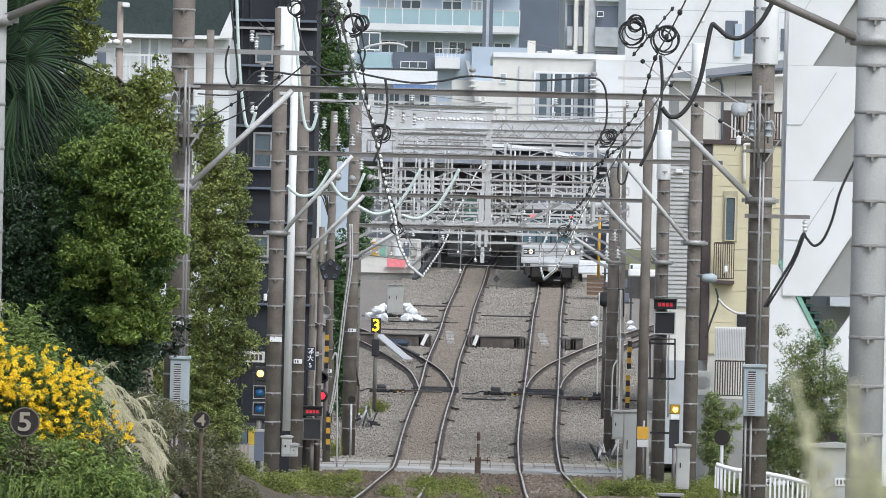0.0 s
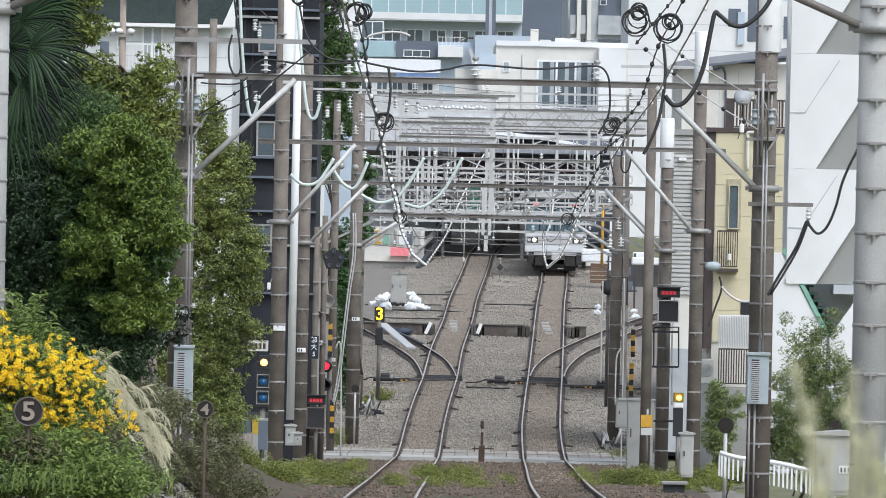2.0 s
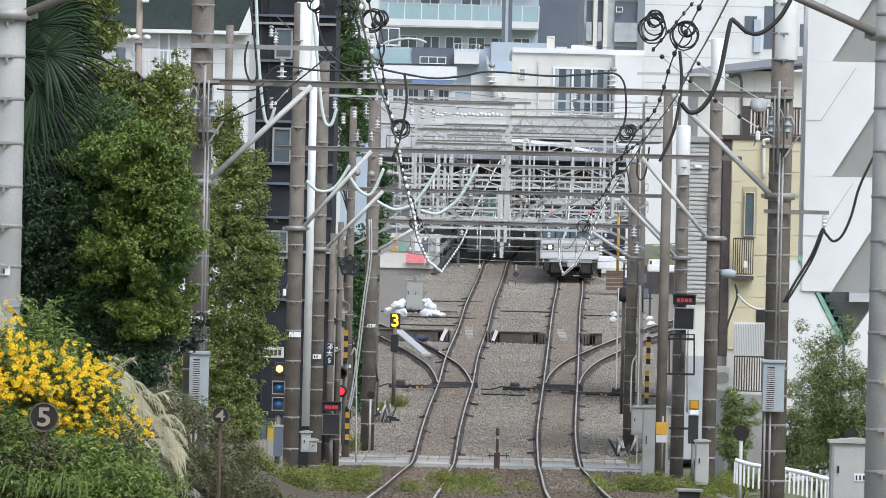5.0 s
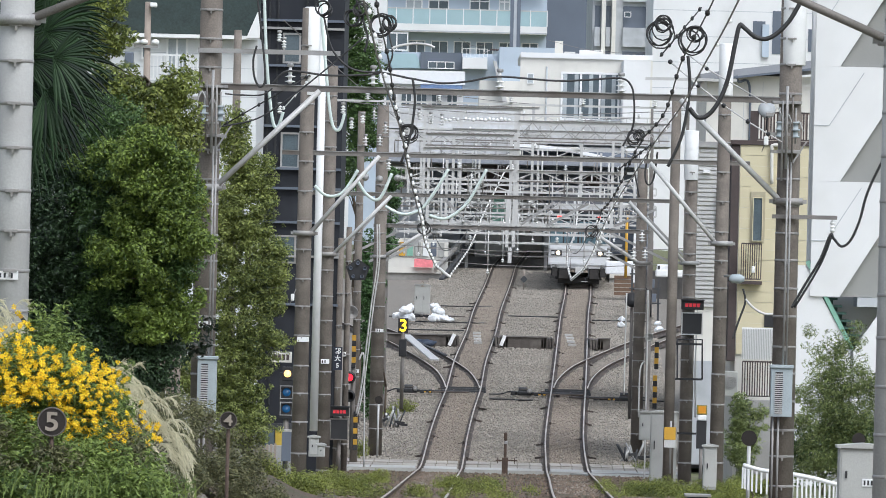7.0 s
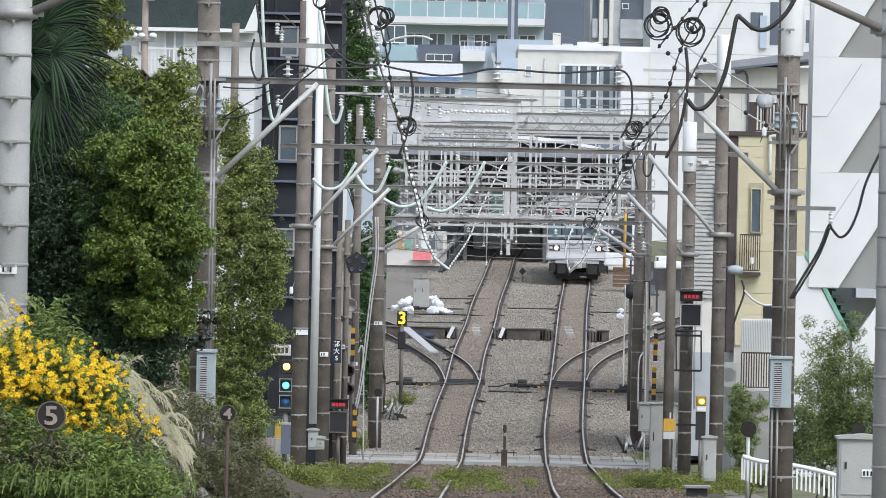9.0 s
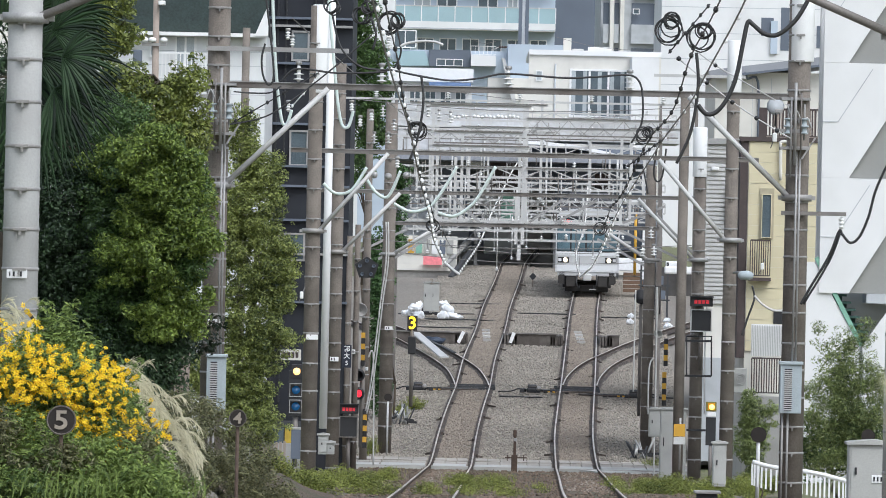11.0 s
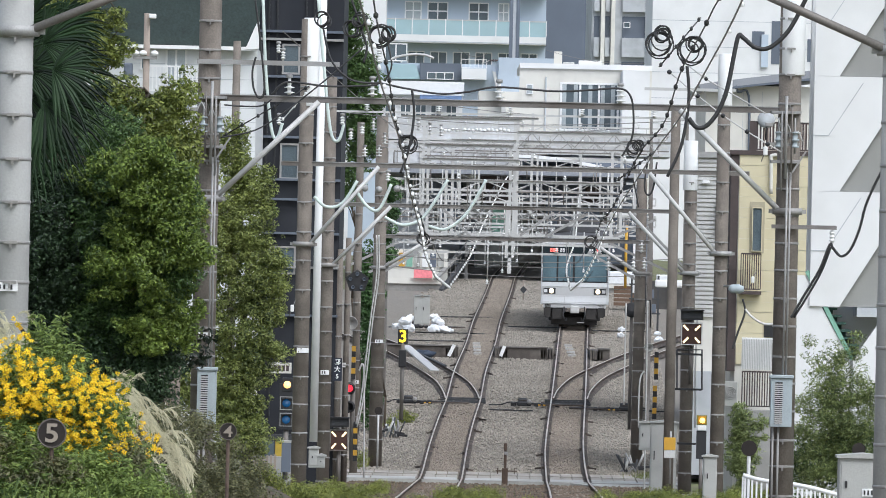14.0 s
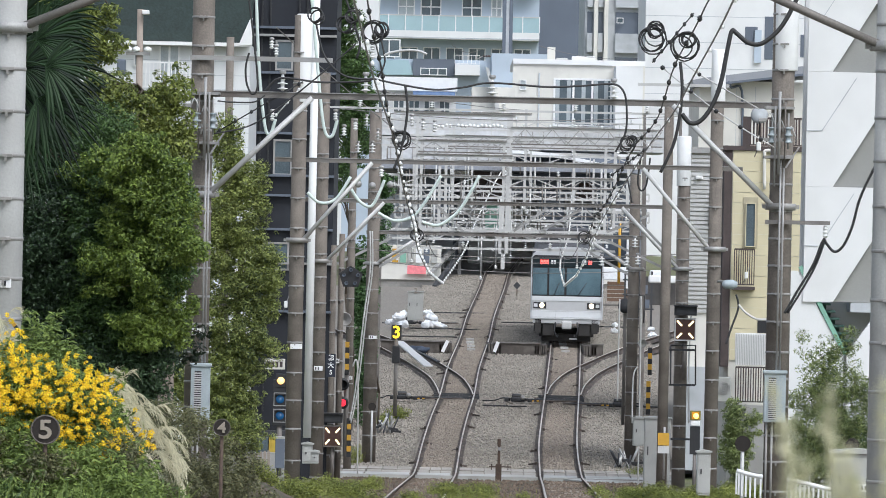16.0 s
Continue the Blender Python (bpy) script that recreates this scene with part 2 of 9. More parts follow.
YS = [-60 + 3.0 * i for i in range(60)] + [120 + 1.5 * i for i in range(170)] + [376 + 8 * i for i in range(30)] + [700, 900, 1300, 2000, 3500]
ground = sheet("ground", lambda y: [-1500, -300, -60, -25] + [-20 + 0.8 * i for i in range(56)] + [30, 60, 300, 1500], YS, -0.34, "soil", rough=0.1)
tagged(ground, "weedy brown soil with patches of low grass", "ground", kind="structure")
bed = sheet("ballast_bed", lambda y: [up_x(y) - 3.4 + (down_x(y) - up_x(y) + 6.8) * i / 24 for i in range(25)], [60 + 1.0 * i for i in range(400)], -0.23, "ballast", rough=0.03)
loam = sheet("track_soil", lambda y: [up_x(y) - 2.6 + (down_x(y) - up_x(y) + 5.2) * i / 20 for i in range(21)], [100 + 1.0 * i for i in range(93)], -0.10, "loam", rough=0.06)
tagged(loam, "dark brown weedy soil between the rails before the crossing", "soil", kind="stuff")
tagged(bed, "grey crushed-stone railway ballast under the tracks", "ballast", kind="stuff")

for side, xs in (("right", lambda y: [down_x(y) + 3.2 + 0.8 * i for i in range(12)]), ("left", lambda y: [up_x(y) - 12.0 + 0.8 * i for i in range(12)])):
    yard = sheet("yard_gravel", xs, [206 + 2.0 * i for i in range(66)], -0.24, "ballast", rough=0.05)
    tagged(yard, "grey gravel of the yard beside the station tracks", "gravel", kind="stuff")


# ---- tracks ----
def rail(line_x, side, y0, y1, parent, lift=0.0, step=1.5):
    """A rail with foot and web, and its polished head as a sub-part."""
    n = int((y1 - y0) / step) + 1
    body, head = B(), B()
    prof = [(-0.07, -0.17), (0.07, -0.17), (0.07, -0.155), (0.012, -0.14), (0.012, -0.05), (0.036, -0.04), (0.036, -0.012), (-0.036, -0.012), (-0.036, -0.04), (-0.012, -0.05), (-0.012, -0.14), (-0.07, -0.155)]
    top = [(-0.021, -0.012), (0.021, -0.012), (0.021, -0.004), (0.016, 0.0), (-0.016, 0.0), (-0.021, -0.004)]
    for bm, pr in ((body, prof), (head, top)):
        rows = []
        for i in range(n):
            y = y0 + (y1 - y0) * i / (n - 1)
            x = line_x(y) + side * 0.566
            rows.append([bm.verts.new((x + u, y, gz(y) + v + lift)) for u, v in pr])
        for a, b in zip(rows, rows[1:]):
            for k in range(len(pr)):
                bm.faces.new((a[k], a[(k + 1) % len(pr)], b[(k + 1) % len(pr)], b[k]))
        bm.faces.new(rows[0])
        bm.faces.new(rows[-1][::-1])
    r = part("rail", body, "rust", parent)
    # dark strip of oil-stained fastenings, with the rail's shadow in its colour
    seat = B()
    rows = []
    for i in range(n):
        y = y0 + (y1 - y0) * i / (n - 1)
        x = line_x(y) + side * 0.566
        rows.append([seat.verts.new((x + u, y, gz(y) + lift - h)) for u, h in ((-0.15, 0.2), (-0.10, 0.095), (0.10, 0.095), (0.15, 0.2))])
    for a, b in zip(rows, rows[1:]):
        for k in range(3):
            seat.faces.new((a[k], a[k + 1], b[k + 1], b[k]))
    part("fastenings", seat, "oily", r, "dark oily clips, stained stones and painted rail shadow along the foot")
    part("rail_head", head, "polish", r, "polished steel running surface")
    return r


def bed_strip(line_x, y0, y1, parent):
    bm = B()
    rows = []
    n = int(y1 - y0) + 1
    for i in range(n):
        y = y0 + i * (y1 - y0) / (n - 1)
        rows.append([bm.verts.new((line_x(y) + u, y, gz(y) - 0.14 + 0.02 * noise.noise((u * 3, y * 1.2, 9)) - (0.1 if abs(u) > 0.6 else 0))) for u in (-0.66, -0.58, -0.3, 0, 0.3, 0.58, 0.66)])
    for a, b in zip(rows, rows[1:]):
        for k in range(6):
            bm.faces.new((a[k], a[k + 1], b[k + 1], b[k])).smooth = True
    return part("track_bed", bm, "trackbed", parent, "brown-stained ballast between the rails")


def sleepers(line_x, y0, y1, parent):
    bm = B()
    y = y0
    while y < y1:
        x, z = line_x(y), gz(y) - 0.15 + random.uniform(-0.012, 0.012)
        box(bm, x - 0.75, x + 0.75, y - 0.11, y + 0.11, z - 0.12, z + 0.012)
        y += 0.62
    ob = part("sleepers", bm, "sleeper", parent, "row of half-buried concrete sleepers")
    return tagged(ob, kind="stuff")


for nm, line, lab in (("railway_track", up_x, "railway track of polished rails curving up to the station"), ("railway_track", down_x, "railway track of polished rails with a train on it")):
    tr = thing(nm, lab, "railway track", group="running tracks", kind="structure")
    bed_strip(line, 64, 440, tr)
    sleepers(line, 70, 400, tr)
    for side in (-1, 1):
        rail(line, side, 60, 450, tr)
fit = thing("rail_fitting", "dark joint plates and signal bonds beside the rails", "rail fitting", (0, 0, 0), "rail fittings", "stuff")
bm = B()
for line in (up_x, down_x):
    for side in (-1, 1):
        for k in range(15):
            y = 206 + k * 8.7 + random.uniform(-2, 2)
            x, out = line(y) + side * 0.566, side * random.choice((1, 1, -1))
            box(bm, x + out * 0.09 - 0.03, x + out * 0.09 + 0.03, y - 0.4, y + 0.4, gz(y) - 0.13, gz(y) - 0.03)
            bar(bm, (x + out * 0.1, y, gz(y) - 0.09), (x + out * random.uniform(0.2, 0.34), y + random.uniform(-0.4, 0.4), gz(y) - 0.12), 0.06, 0.05)
part("plates", bm, "oily", fit)
gnd = thing("ground_cable", "black cables lying across the ballast", "cable", (0, 0, 0), "ground cables")
for y, x0, x1 in ((284.0, -1.2, 1.3), (291.0, -0.6, 2.2), (306.0, 0.4, 2.6), (298.0, 3.2, 5.6), (236.6, 2.0, 3.4), (238.0, 5.6, 7.4), (296.0, 6.6, 9.0)):
    pts = [(x0 + (x1 - x0) * k / 7, y + 1.2 * noise.noise((x0 + k, y, 2)), ground_z(x0 + (x1 - x0) * k / 7, y) - 0.1) for k in range(8)]
    part("strand", tube(B(), curve_pts(pts, 3), 0.028, 5), "wire", gnd)
SIDING_L = [(1.144, 240.25), (1.031, 246.0), (0.794, 252.25), (0.282, 259.0), (-0.467, 267.0), (-1.192, 274.0), (-1.993, 280.5), (-3.178, 288.0)]
SIDING_R = [(4.692, 241.5), (5.018, 248.75), (5.682, 257.25), (6.732, 265.75), (7.696, 273.0), (8.709, 279.75), (9.67, 285.75), (10.937, 293.0)]
for nodes in (SIDING_L, SIDING_R):
    tr = thing("siding_track", "turnout rails leaving the running track, rust-brown and polished", "railway track", group="turnouts", kind="structure")
    for side in (-1, 1):
        rail(lambda y: smooth_line(nodes, y), side, nodes[0][1] + 1.0, nodes[-1][1], tr, lift=0.012, step=0.8)


# ---- train ----
def train(front):
    t = thing("train", "silver commuter train with dark windscreen and lit headlights", "train", front)
    M["train_silver"] = mat("brushed_steel_train", (0.62, 0.63, 0.64), 0.38, metal=0.35, var=0.06, bump=0.02)
    M["train_white"] = mat("white_train_panel", (0.70, 0.71, 0.72), 0.35, var=0.06, bump=0.0, coat=0.3)
    M["train_grey"] = mat("grey_train_panel", (0.50, 0.50, 0.50), 0.4, var=0.05, bump=0.0)
    M["train_glass"] = mat("tinted_windscreen", (0.105, 0.165, 0.195), 0.06, var=0.6, scale=0.9, bump=0.0, coat=0.6)
    M["train_glass_dark"] = mat("dark_train_glass", (0.02, 0.03, 0.035), 0.08, var=0.2, bump=0.0)
    M["underframe"] = mat("grimy_underframe", (0.035, 0.032, 0.03), 0.85, var=0.4)
    M["lamp"] = mat("headlight_glow", (1.0, 0.84, 0.58), 0.3, var=0.02, bump=0.0, emit=1.5)
    M["led_red"] = mat("red_led", (1.0, 0.09, 0.07), 0.4, var=0.02, bump=0.0, emit=2.6)
    M["led_grey"] = mat("dim_led", (0.5, 0.5, 0.5), 0.4, var=0.02, bump=0.0, emit=0.35)
    L, W = 18.0, 1.40
    # body shell with rounded roof shoulders
    prof = [(-W, 0.95), (-W, 3.15), (-W + 0.06, 3.32), (-W + 0.22, 3.45), (-0.7, 3.56), (0, 3.6), (0.7, 3.56), (W - 0.22, 3.45), (W - 0.06, 3.32), (W, 3.15), (W, 0.95)]
    bm = prism(B(), prof, 0.05, L)
    part("body", bm, "train_silver", t)
    bm = prism(B(), [(-W + 0.01, 0.98), (-W + 0.01, 1.28), (W - 0.01, 1.28), (W - 0.01, 0.98)], 0.0, 0.06)
    part("front_panel", bm, "train_white", t, "white lower front panel")
    M["train_roof"] = mat("sooty_train_roof", (0.10, 0.10, 0.105), 0.85, var=0.3, scale=2.0, bump=0.1, dirt=(0.06, 0.058, 0.056))
    M["train_roof"].node_tree.nodes["Principled BSDF"].inputs["Specular IOR Level"].default_value = 0.1
    roof = [(-W - 0.004, 3.2), (-W + 0.05, 3.33), (-W + 0.21, 3.464), (-0.7, 3.574), (0, 3.614), (0.7, 3.574), (W - 0.21, 3.464), (W - 0.05, 3.33), (W + 0.004, 3.2), (W - 0.03, 3.2), (0, 3.5), (-W + 0.03, 3.2)]
    part("roof", prism(B(), roof, 0.32, L), "train_roof", t, "sooty dark grey roof")
    part("panel_joint", box(B(), -0.42, -0.405, -0.006, 0.0, 0.99, 1.27), "train_grey", t)
    for dz in (1.03, 1.245):
        part("panel_line", box(B(), -W + 0.05, W - 0.05, -0.006, 0.0, dz, dz + 0.012), "train_grey", t)
    for s in (-1, 1):
        part("corner_post", prism(B(), [(s * (W - 0.09), 0.96), (s * W, 0.96), (s * W, 3.2), (s * (W - 0.04), 3.2), (s * (W - 0.04), 1.8)], -0.006, 0.03), "train_silver", t)
    bm = box(B(), -W + 0.01, W - 0.01, 0.01, 0.06, 1.284, 1.63)
    part("front_panel", bm, "train_grey", t, "grey headlight band")
    bm = box(B(), -W + 0.01, W - 0.01, -0.01, 0.06, 1.634, 1.80)
    part("front_panel", bm, "train_white", t, "white strip under the windscreen")
    bm = prism(B(), [(-W + 0.03, 1.80), (-W + 0.03, 3.2), (-W + 0.14, 3.28), (W - 0.14, 3.28), (W - 0.03, 3.2), (W - 0.03, 1.80)], 0.02, 0.06)
    part("front_surround", bm, "black", t)
    for x0, x1 in ((-1.33, -0.77), (-0.70, -0.10), (-0.02, 1.30)):
        part("windscreen", box(B(), x0, x1, -0.005, 0.03, 1.84, 2.82, 0.02), "train_glass", t)
    part("destination_panel", box(B(), -1.32, 1.32, -0.004, 0.03, 2.86, 3.2, 0.02), "train_glass_dark", t)
    for x0, x1, m in ((-1.06, -0.72, "led_red"), (-0.64, -0.44, "led_grey"), (0.55, 0.74, "led_grey"), (0.80, 0.96, "led_red")):
        n = 3 if x1 - x0 > 0.3 else 2
        for k in range(n):
            a, b = x0 + (x1 - x0) * k / n + 0.012, x0 + (x1 - x0) * (k + 1) / n - 0.012
            sg = part("destination_sign", box(B(), a, b, -0.012, 0.01, 2.965, 3.115), m, t)
            part("unlit_gap", box(B(), a + (b - a) * 0.3, b - (b - a) * 0.25, -0.0135, -0.0121, 3.0, 3.035), "train_glass_dark", sg)
    for s in (-1, 1):
        h = part("headlight_housing", box(B(), s * 1.04 - 0.25, s * 1.04 + 0.25, -0.012, 0.03, 1.345, 1.575, 0.01), "black", t)
        part("headlight", lathe(B(), (s * 0.96, -0.01, 1.46), [(0.1, 0.0), (0.1, 0.02), (0.07, 0.045), (0.0, 0.05)], 16, "y"), "lamp", h)
        part("tail_light", box(B(), s * 1.2 - 0.07, s * 1.2 + 0.07, -0.02, 0.0, 1.40, 1.52), "led_grey" if s < 0 else "train_grey", h)
        part("grab_rail", rod(B(), (s * 1.36, -0.05, 1.3), (s * 1.36, -0.05, 2.5), 0.012, seg=6), "train_silver", t)
        part("step_bracket", box(B(), s * 1.1 - 0.12, s * 1.1 + 0.12, 0.05, 0.5, 0.45, 0.95), "underframe", t)
        # side doors and windows
        for k in range(4):
            y = 2.2 + k * 4.5
            d = part("door", box(B(), s * W - 0.012, s * W + 0.012, y - 0.65, y + 0.65, 1.0, 2.9), "train_silver", t)
            part("door_window", box(B(), s * W - 0.016, s * W + 0.016, y - 0.5, y + 0.5, 1.85, 2.7), "train_glass_dark", d)
            part("side_window", box(B(), s * W - 0.01, s * W + 0.01, y + 0.9, y + 3.4, 1.85, 2.7), "train_glass_dark", t)
    part("wiper", rod(B(), (0.42, -0.03, 1.82), (0.75, -0.03, 2.3), 0.012, seg=6), "black", t)
    part("wiper", rod(B(), (-0.5, -0.03, 1.82), (-0.3, -0.03, 2.3), 0.012, seg=6), "black", t)
    # skirt, coupler and running gear
    part("skirt", box(B(), -1.3, 1.3, 0.05, 0.35, 0.80, 0.97, 0.03), "train_grey", t)
    cp = part("coupler", box(B(), -0.17, 0.21, -0.42, 0.1, 0.62, 0.90, 0.05), "galv_pale", t)
    part("coupler_shank", rod(B(), (0.02, 0.1, 0.74), (0.02, 1.0, 0.74), 0.1), "underframe", cp)
    for s in (-1, 1):
        part("buffer_beam", box(B(), s * 0.7 - 0.22, s * 0.7 + 0.22, 0.1, 0.3, 0.35, 0.82, 0.03), "underframe", t)
        part("air_hose", tube(B(), curve_pts([(s * 0.42, 0.05, 0.85), (s * 0.45, -0.1, 0.55), (s * 0.36, -0.08, 0.32), (s * 0.3, 0.0, 0.4)], 5), 0.028), "black", t)
        part("underfloor_box", box(B(), s * 1.0 - 0.28, s * 1.0 + 0.28, 3.6, 13.0, 0.35, 0.95, 0.03), "underframe", t)
    part("snow_guard", box(B(), -0.95, 0.95, 0.6, 0.7, 0.14, 0.42, 0.02), "underframe", t)
    part("pilot_step", box(B(), 0.12, 0.42, 0.28, 0.34, 0.22, 0.26), "galv_pale", t)
    for y in (2.0, 4.1, 13.6, 15.7):
        ax = part("wheelset", rod(B(), (-0.75, y, 0.42), (0.75, y, 0.42), 0.07), "underframe", t)
        for s in (-1, 1):
            part("wheel", lathe(B(), (s * 0.58, y, 0.43), [(0.43, -0.06), (0.43, 0.06)], 20, "x"), "rust", ax)
            part("axle_box", box(B(), s * 0.95 - 0.12, s * 0.95 + 0.12, y - 0.25, y + 0.25, 0.25, 0.6, 0.03), "underframe", ax)
    for s in (-1, 1):
        part("roof_unit", box(B(), -0.9, 0.9, 5.0 + 4 * (s + 1), 7.2 + 4 * (s + 1), 3.56, 3.85, 0.06), "train_roof", t)
    return t


TRAIN_RUN = [(0.0, 327.6), (3.0, 327.6), (6.3, 327.2), (7.0, 326.5), (8.0, 324.7), (9.0, 322.5), (10.0, 319.7), (11.2, 313.2), (12.3, 306.3), (13.0, 302.1),
             (13.5, 298.6), (14.0, 294.9), (14.5, 290.6), (15.0, 285.9), (15.5, 281.3), (16.0, 276.7)]


def train_pose(y):
    dx = (down_x(y + 12) - down_x(y)) / 12
    dz = (gz(y + 12) - gz(y)) / 12
    return pose(down_x(y), y, gz(y), math.degrees(math.atan(dz)), 0, -math.degrees(math.atan(dx)))


the_train = train((down_x(327), 327, gz(327)))
the_train.scale = (0.985, 1.0, 1.05)


# ---- poles and portals of the overhead line ----
def pole(x, y, z0, z1, r0, r1, material, label, bands=0.52, group="overhead line poles", name="concrete_pole", lean=0.0):
    t = thing(name, label, "pole", (x, y, z0), group)
    h = z1 - z0
    part("shaft", rod(B(), (0, 0, -0.4), (lean, 0, h), r0, r1, 20), material, t)
    if bands:
        first = None
        n = int(h / bands)
        for k in range(1, n):
            z = k * bands + random.uniform(-0.03, 0.03)
            r = r0 + (r1 - r0) * z / h
            if first is None:
                bm = lathe(B(), (0, 0, 0), [(r0 + 0.002, -0.017), (r0 + 0.006, -0.015), (r0 + 0.006, 0.015), (r0 + 0.002, 0.017)], 18)
                box(bm, -0.07, 0.07, -r0 - 0.035, -r0 + 0.02, -0.015, 0.012)
                box(bm, -0.012, 0.012, -r0 - 0.05, -r0, -0.06, -0.01)
                first = part("steel_band", bm, "galv", t)
                first.matrix_basis = Matrix.Translation((lean * z / h, 0, z))
            else:
                share("steel_band", first, t, Matrix.Translation((lean * z / h, 0, z)) @ Matrix.Diagonal((r / r0, r / r0, 1, 1)))
    return t


def insulator(bm, c, r=0.06, n=3, gap=0.055):
    """A stack of porcelain sheds standing on c."""
    pr = [(0.025, 0)]
    for k in range(n):
        z = 0.02 + k * gap
        pr += [(0.03, z), (r, z + 0.012), (r * 0.8, z + 0.022), (0.028, z + 0.03)]
    pr.append((0.02, 0.02 + n * gap))
    return lathe(bm, c, pr, 12)


def plate(parent, x, y, z, w, h, material, bars=(), bar_mat="black", name="number_plate"):
    """A small plate with bars for its marks, facing down the line."""
    p = part(name, box(B(), x - w / 2, x + w / 2, y - 0.012, y, z - h / 2, z + h / 2, 0.003), material, parent)
    for bx, bz, bw, bh in bars:
        part("mark", box(B(), x + bx * w - bw * w / 2, x + bx * w + bw * w / 2, y - 0.018, y - 0.012, z + bz * h - bh * h / 2, z + bz * h + bh * h / 2), bar_mat, p)
    return p


BARS3 = ((-0.3, 0, 0.14, 0.6), (0.0, 0, 0.14, 0.6), (0.3, 0, 0.14, 0.6))


def portal(y, xl, xr, z_beam, thick, arm, drop, label, left_over=0.15, right_over=0.15, strut="galv_pale"):
    """A cross beam between two poles with its two slanting struts and line insulators."""
    t = thing("portal_beam", label, "portal beam", (0, y, z_beam), "portal beams")
    part("beam", bar(B(), (xl - left_over, 0, 0), (xr + right_over, 0, 0), thick * 0.8, thick), "beam", t)
    part("beam_flange", bar(B(), (xl - left_over, 0, thick * 0.56), (xr + right_over, 0, thick * 0.56), thick * 1.3, thick * 0.16), "galv", t)
    for x, s in ((xl, 1), (xr, -1)):
        part("strut", rod(B(), (x + s * 0.12, -0.1, -drop), (x + s * arm, -0.05, -thick * 0.3), thick * 0.5, seg=12), strut, t, "slanting grey steel strut")
        c = part("clamp", lathe(B(), (x, 0, -drop), [(0.21, -0.05), (0.23, -0.05), (0.23, 0.05), (0.21, 0.05)], 16), "galv", t)
        part("clamp_bolt", box(B(), x - 0.28, x + 0.28, -0.05, 0.05, -drop - 0.03, -drop + 0.03), "galv", c)
    return t


P0, P1, P2, P3, P4 = 71.0, 109.0, 150.0, 174.0, 208.0
pl = pole(-4.123, P0, -2.3, 3.292, 0.185, 0.165, "pole_pale", "pale grey concrete line pole with steel bands", 0.405)
plate(pl, -0.02, -0.19, -0.324 + 2.3, 0.2, 0.085, "white", ((-0.15, 0, 0.1, 0.55), (0.2, 0, 0.1, 0.6), (-0.35, 0, 0.06, 0.5)))
pr_ = pole(4.546, P0, -3.0, 3.473, 0.18, 0.165, "pole_pale", "pale grey concrete line pole with small step brackets", 0.45)
pole(-3.41, P1, -4.0, 4.947, 0.185, 0.165, "pole", "weathered brown concrete line pole beside the trees", 0.42)
pole(5.329, P1, -4.2, 5.13, 0.185, 0.165, "pole", "weathered concrete line pole with a louvred box", 0.42)
pole(-2.663, P2, -5.4, 5.002, 0.165, 0.145, "pole", "brown concrete line pole with a white plate", 0.6)
pole(5.983, P2, -5.4, 4.456, 0.15, 0.13, "pole", "grey concrete line pole with many bands", 0.6)
pole(-2.511, P3, -5.9, 4.428, 0.16, 0.14, "pole", "brown concrete line pole at the level crossing", 0.6)
pole(6.188, P3, -5.9, 3.048, 0.16, 0.14, "pole", "grey concrete pole carrying a crossing signal", 0.5)
pole(5.583, 168.0, -5.6, 3.681, 0.125, 0.11, "pole", "slim brown wooden-looking pole at the crossing", 0)
pole(-1.508, P4, -5.8, 4.187, 0.2, 0.17, "pole", "grey concrete pole wound with climbing plants", 0.7)
pole(6.045, 210.0, -5.8, 2.585, 0.17, 0.15, "pole", "dark weathered pole beside the turnout", 0.7)
pole(-2.349, 186.0, -5.9, 0.313, 0.085, 0.075, "pole", "slim brown signal post", 0.8, "signal posts")
pole(-2.192, 190.0, -5.9, 0.621, 0.085, 0.075, "pole", "slim brown signal post", 0.8, "signal posts")
pole(-2.042, 200.0, -5.9, 3.857, 0.11, 0.1, "pole", "brown concrete post behind the crossing signals", 0.8, "signal posts")
pole(-2.527, 160.0, -3.6, 6.066, 0.09, 0.085, "white", "slim white-painted steel pole", 0)
pole(-4.684, 170.0, -5.6, 5.115, 0.105, 0.09, "pole", "bare brown utility pole before a white house", 0)

portal(P1, -3.41, 5.329, 2.418, 0.085, 1.658, 1.514, "grey steel portal beam with slanting struts over both tracks")
portal(P2, -2.663, 5.983, 2.001, 0.085, 1.521, 1.662, "grey steel portal beam with slanting struts over both tracks", 0.5, 0.55)
portal(P3, -2.511, 6.188, 1.369, 0.085, 1.493, 1.466, "grey steel portal beam with slanting struts over both tracks", 0.7, 0.0)
portal(P4, -1.508, 6.045, 0.744, 0.10, 1.46, 0.892, "pale steel portal beam near the station throat", 0.2, 0.2)
portal(P0, -4.123, 4.546, 2.84, 0.085, 1.606, 0.654, "grey steel portal beam above the flower bank", strut="beam")


# ---- contact and carrier wires ----
def line_wire(line_x, name, label, over, r, material, y0, y1, sag=0.0, support=(30.0, 71.0, 109.0, 150.0, 174.0, 206.0, 240.0, 280.0, 320.0, 360.0, 400.0)):
    pts = []
    y = y0
    while y <= y1:
        a = max([s for s in support if s <= y] or [y0])
        b = min([s for s in support if s > y] or [y1 + 1])
        u = (y - a) / (b - a)
        chord = (gz(a) * (1 - u) + gz(b) * u)
        pts.append((line_x(y), y, chord + over - sag * 4 * u * (1 - u)))
        y += 2.0
    ob = part(name, tube(B(), pts, r, 6), material)
    tagged(ob, label, "overhead wire", "overhead wires")
    return ob, pts


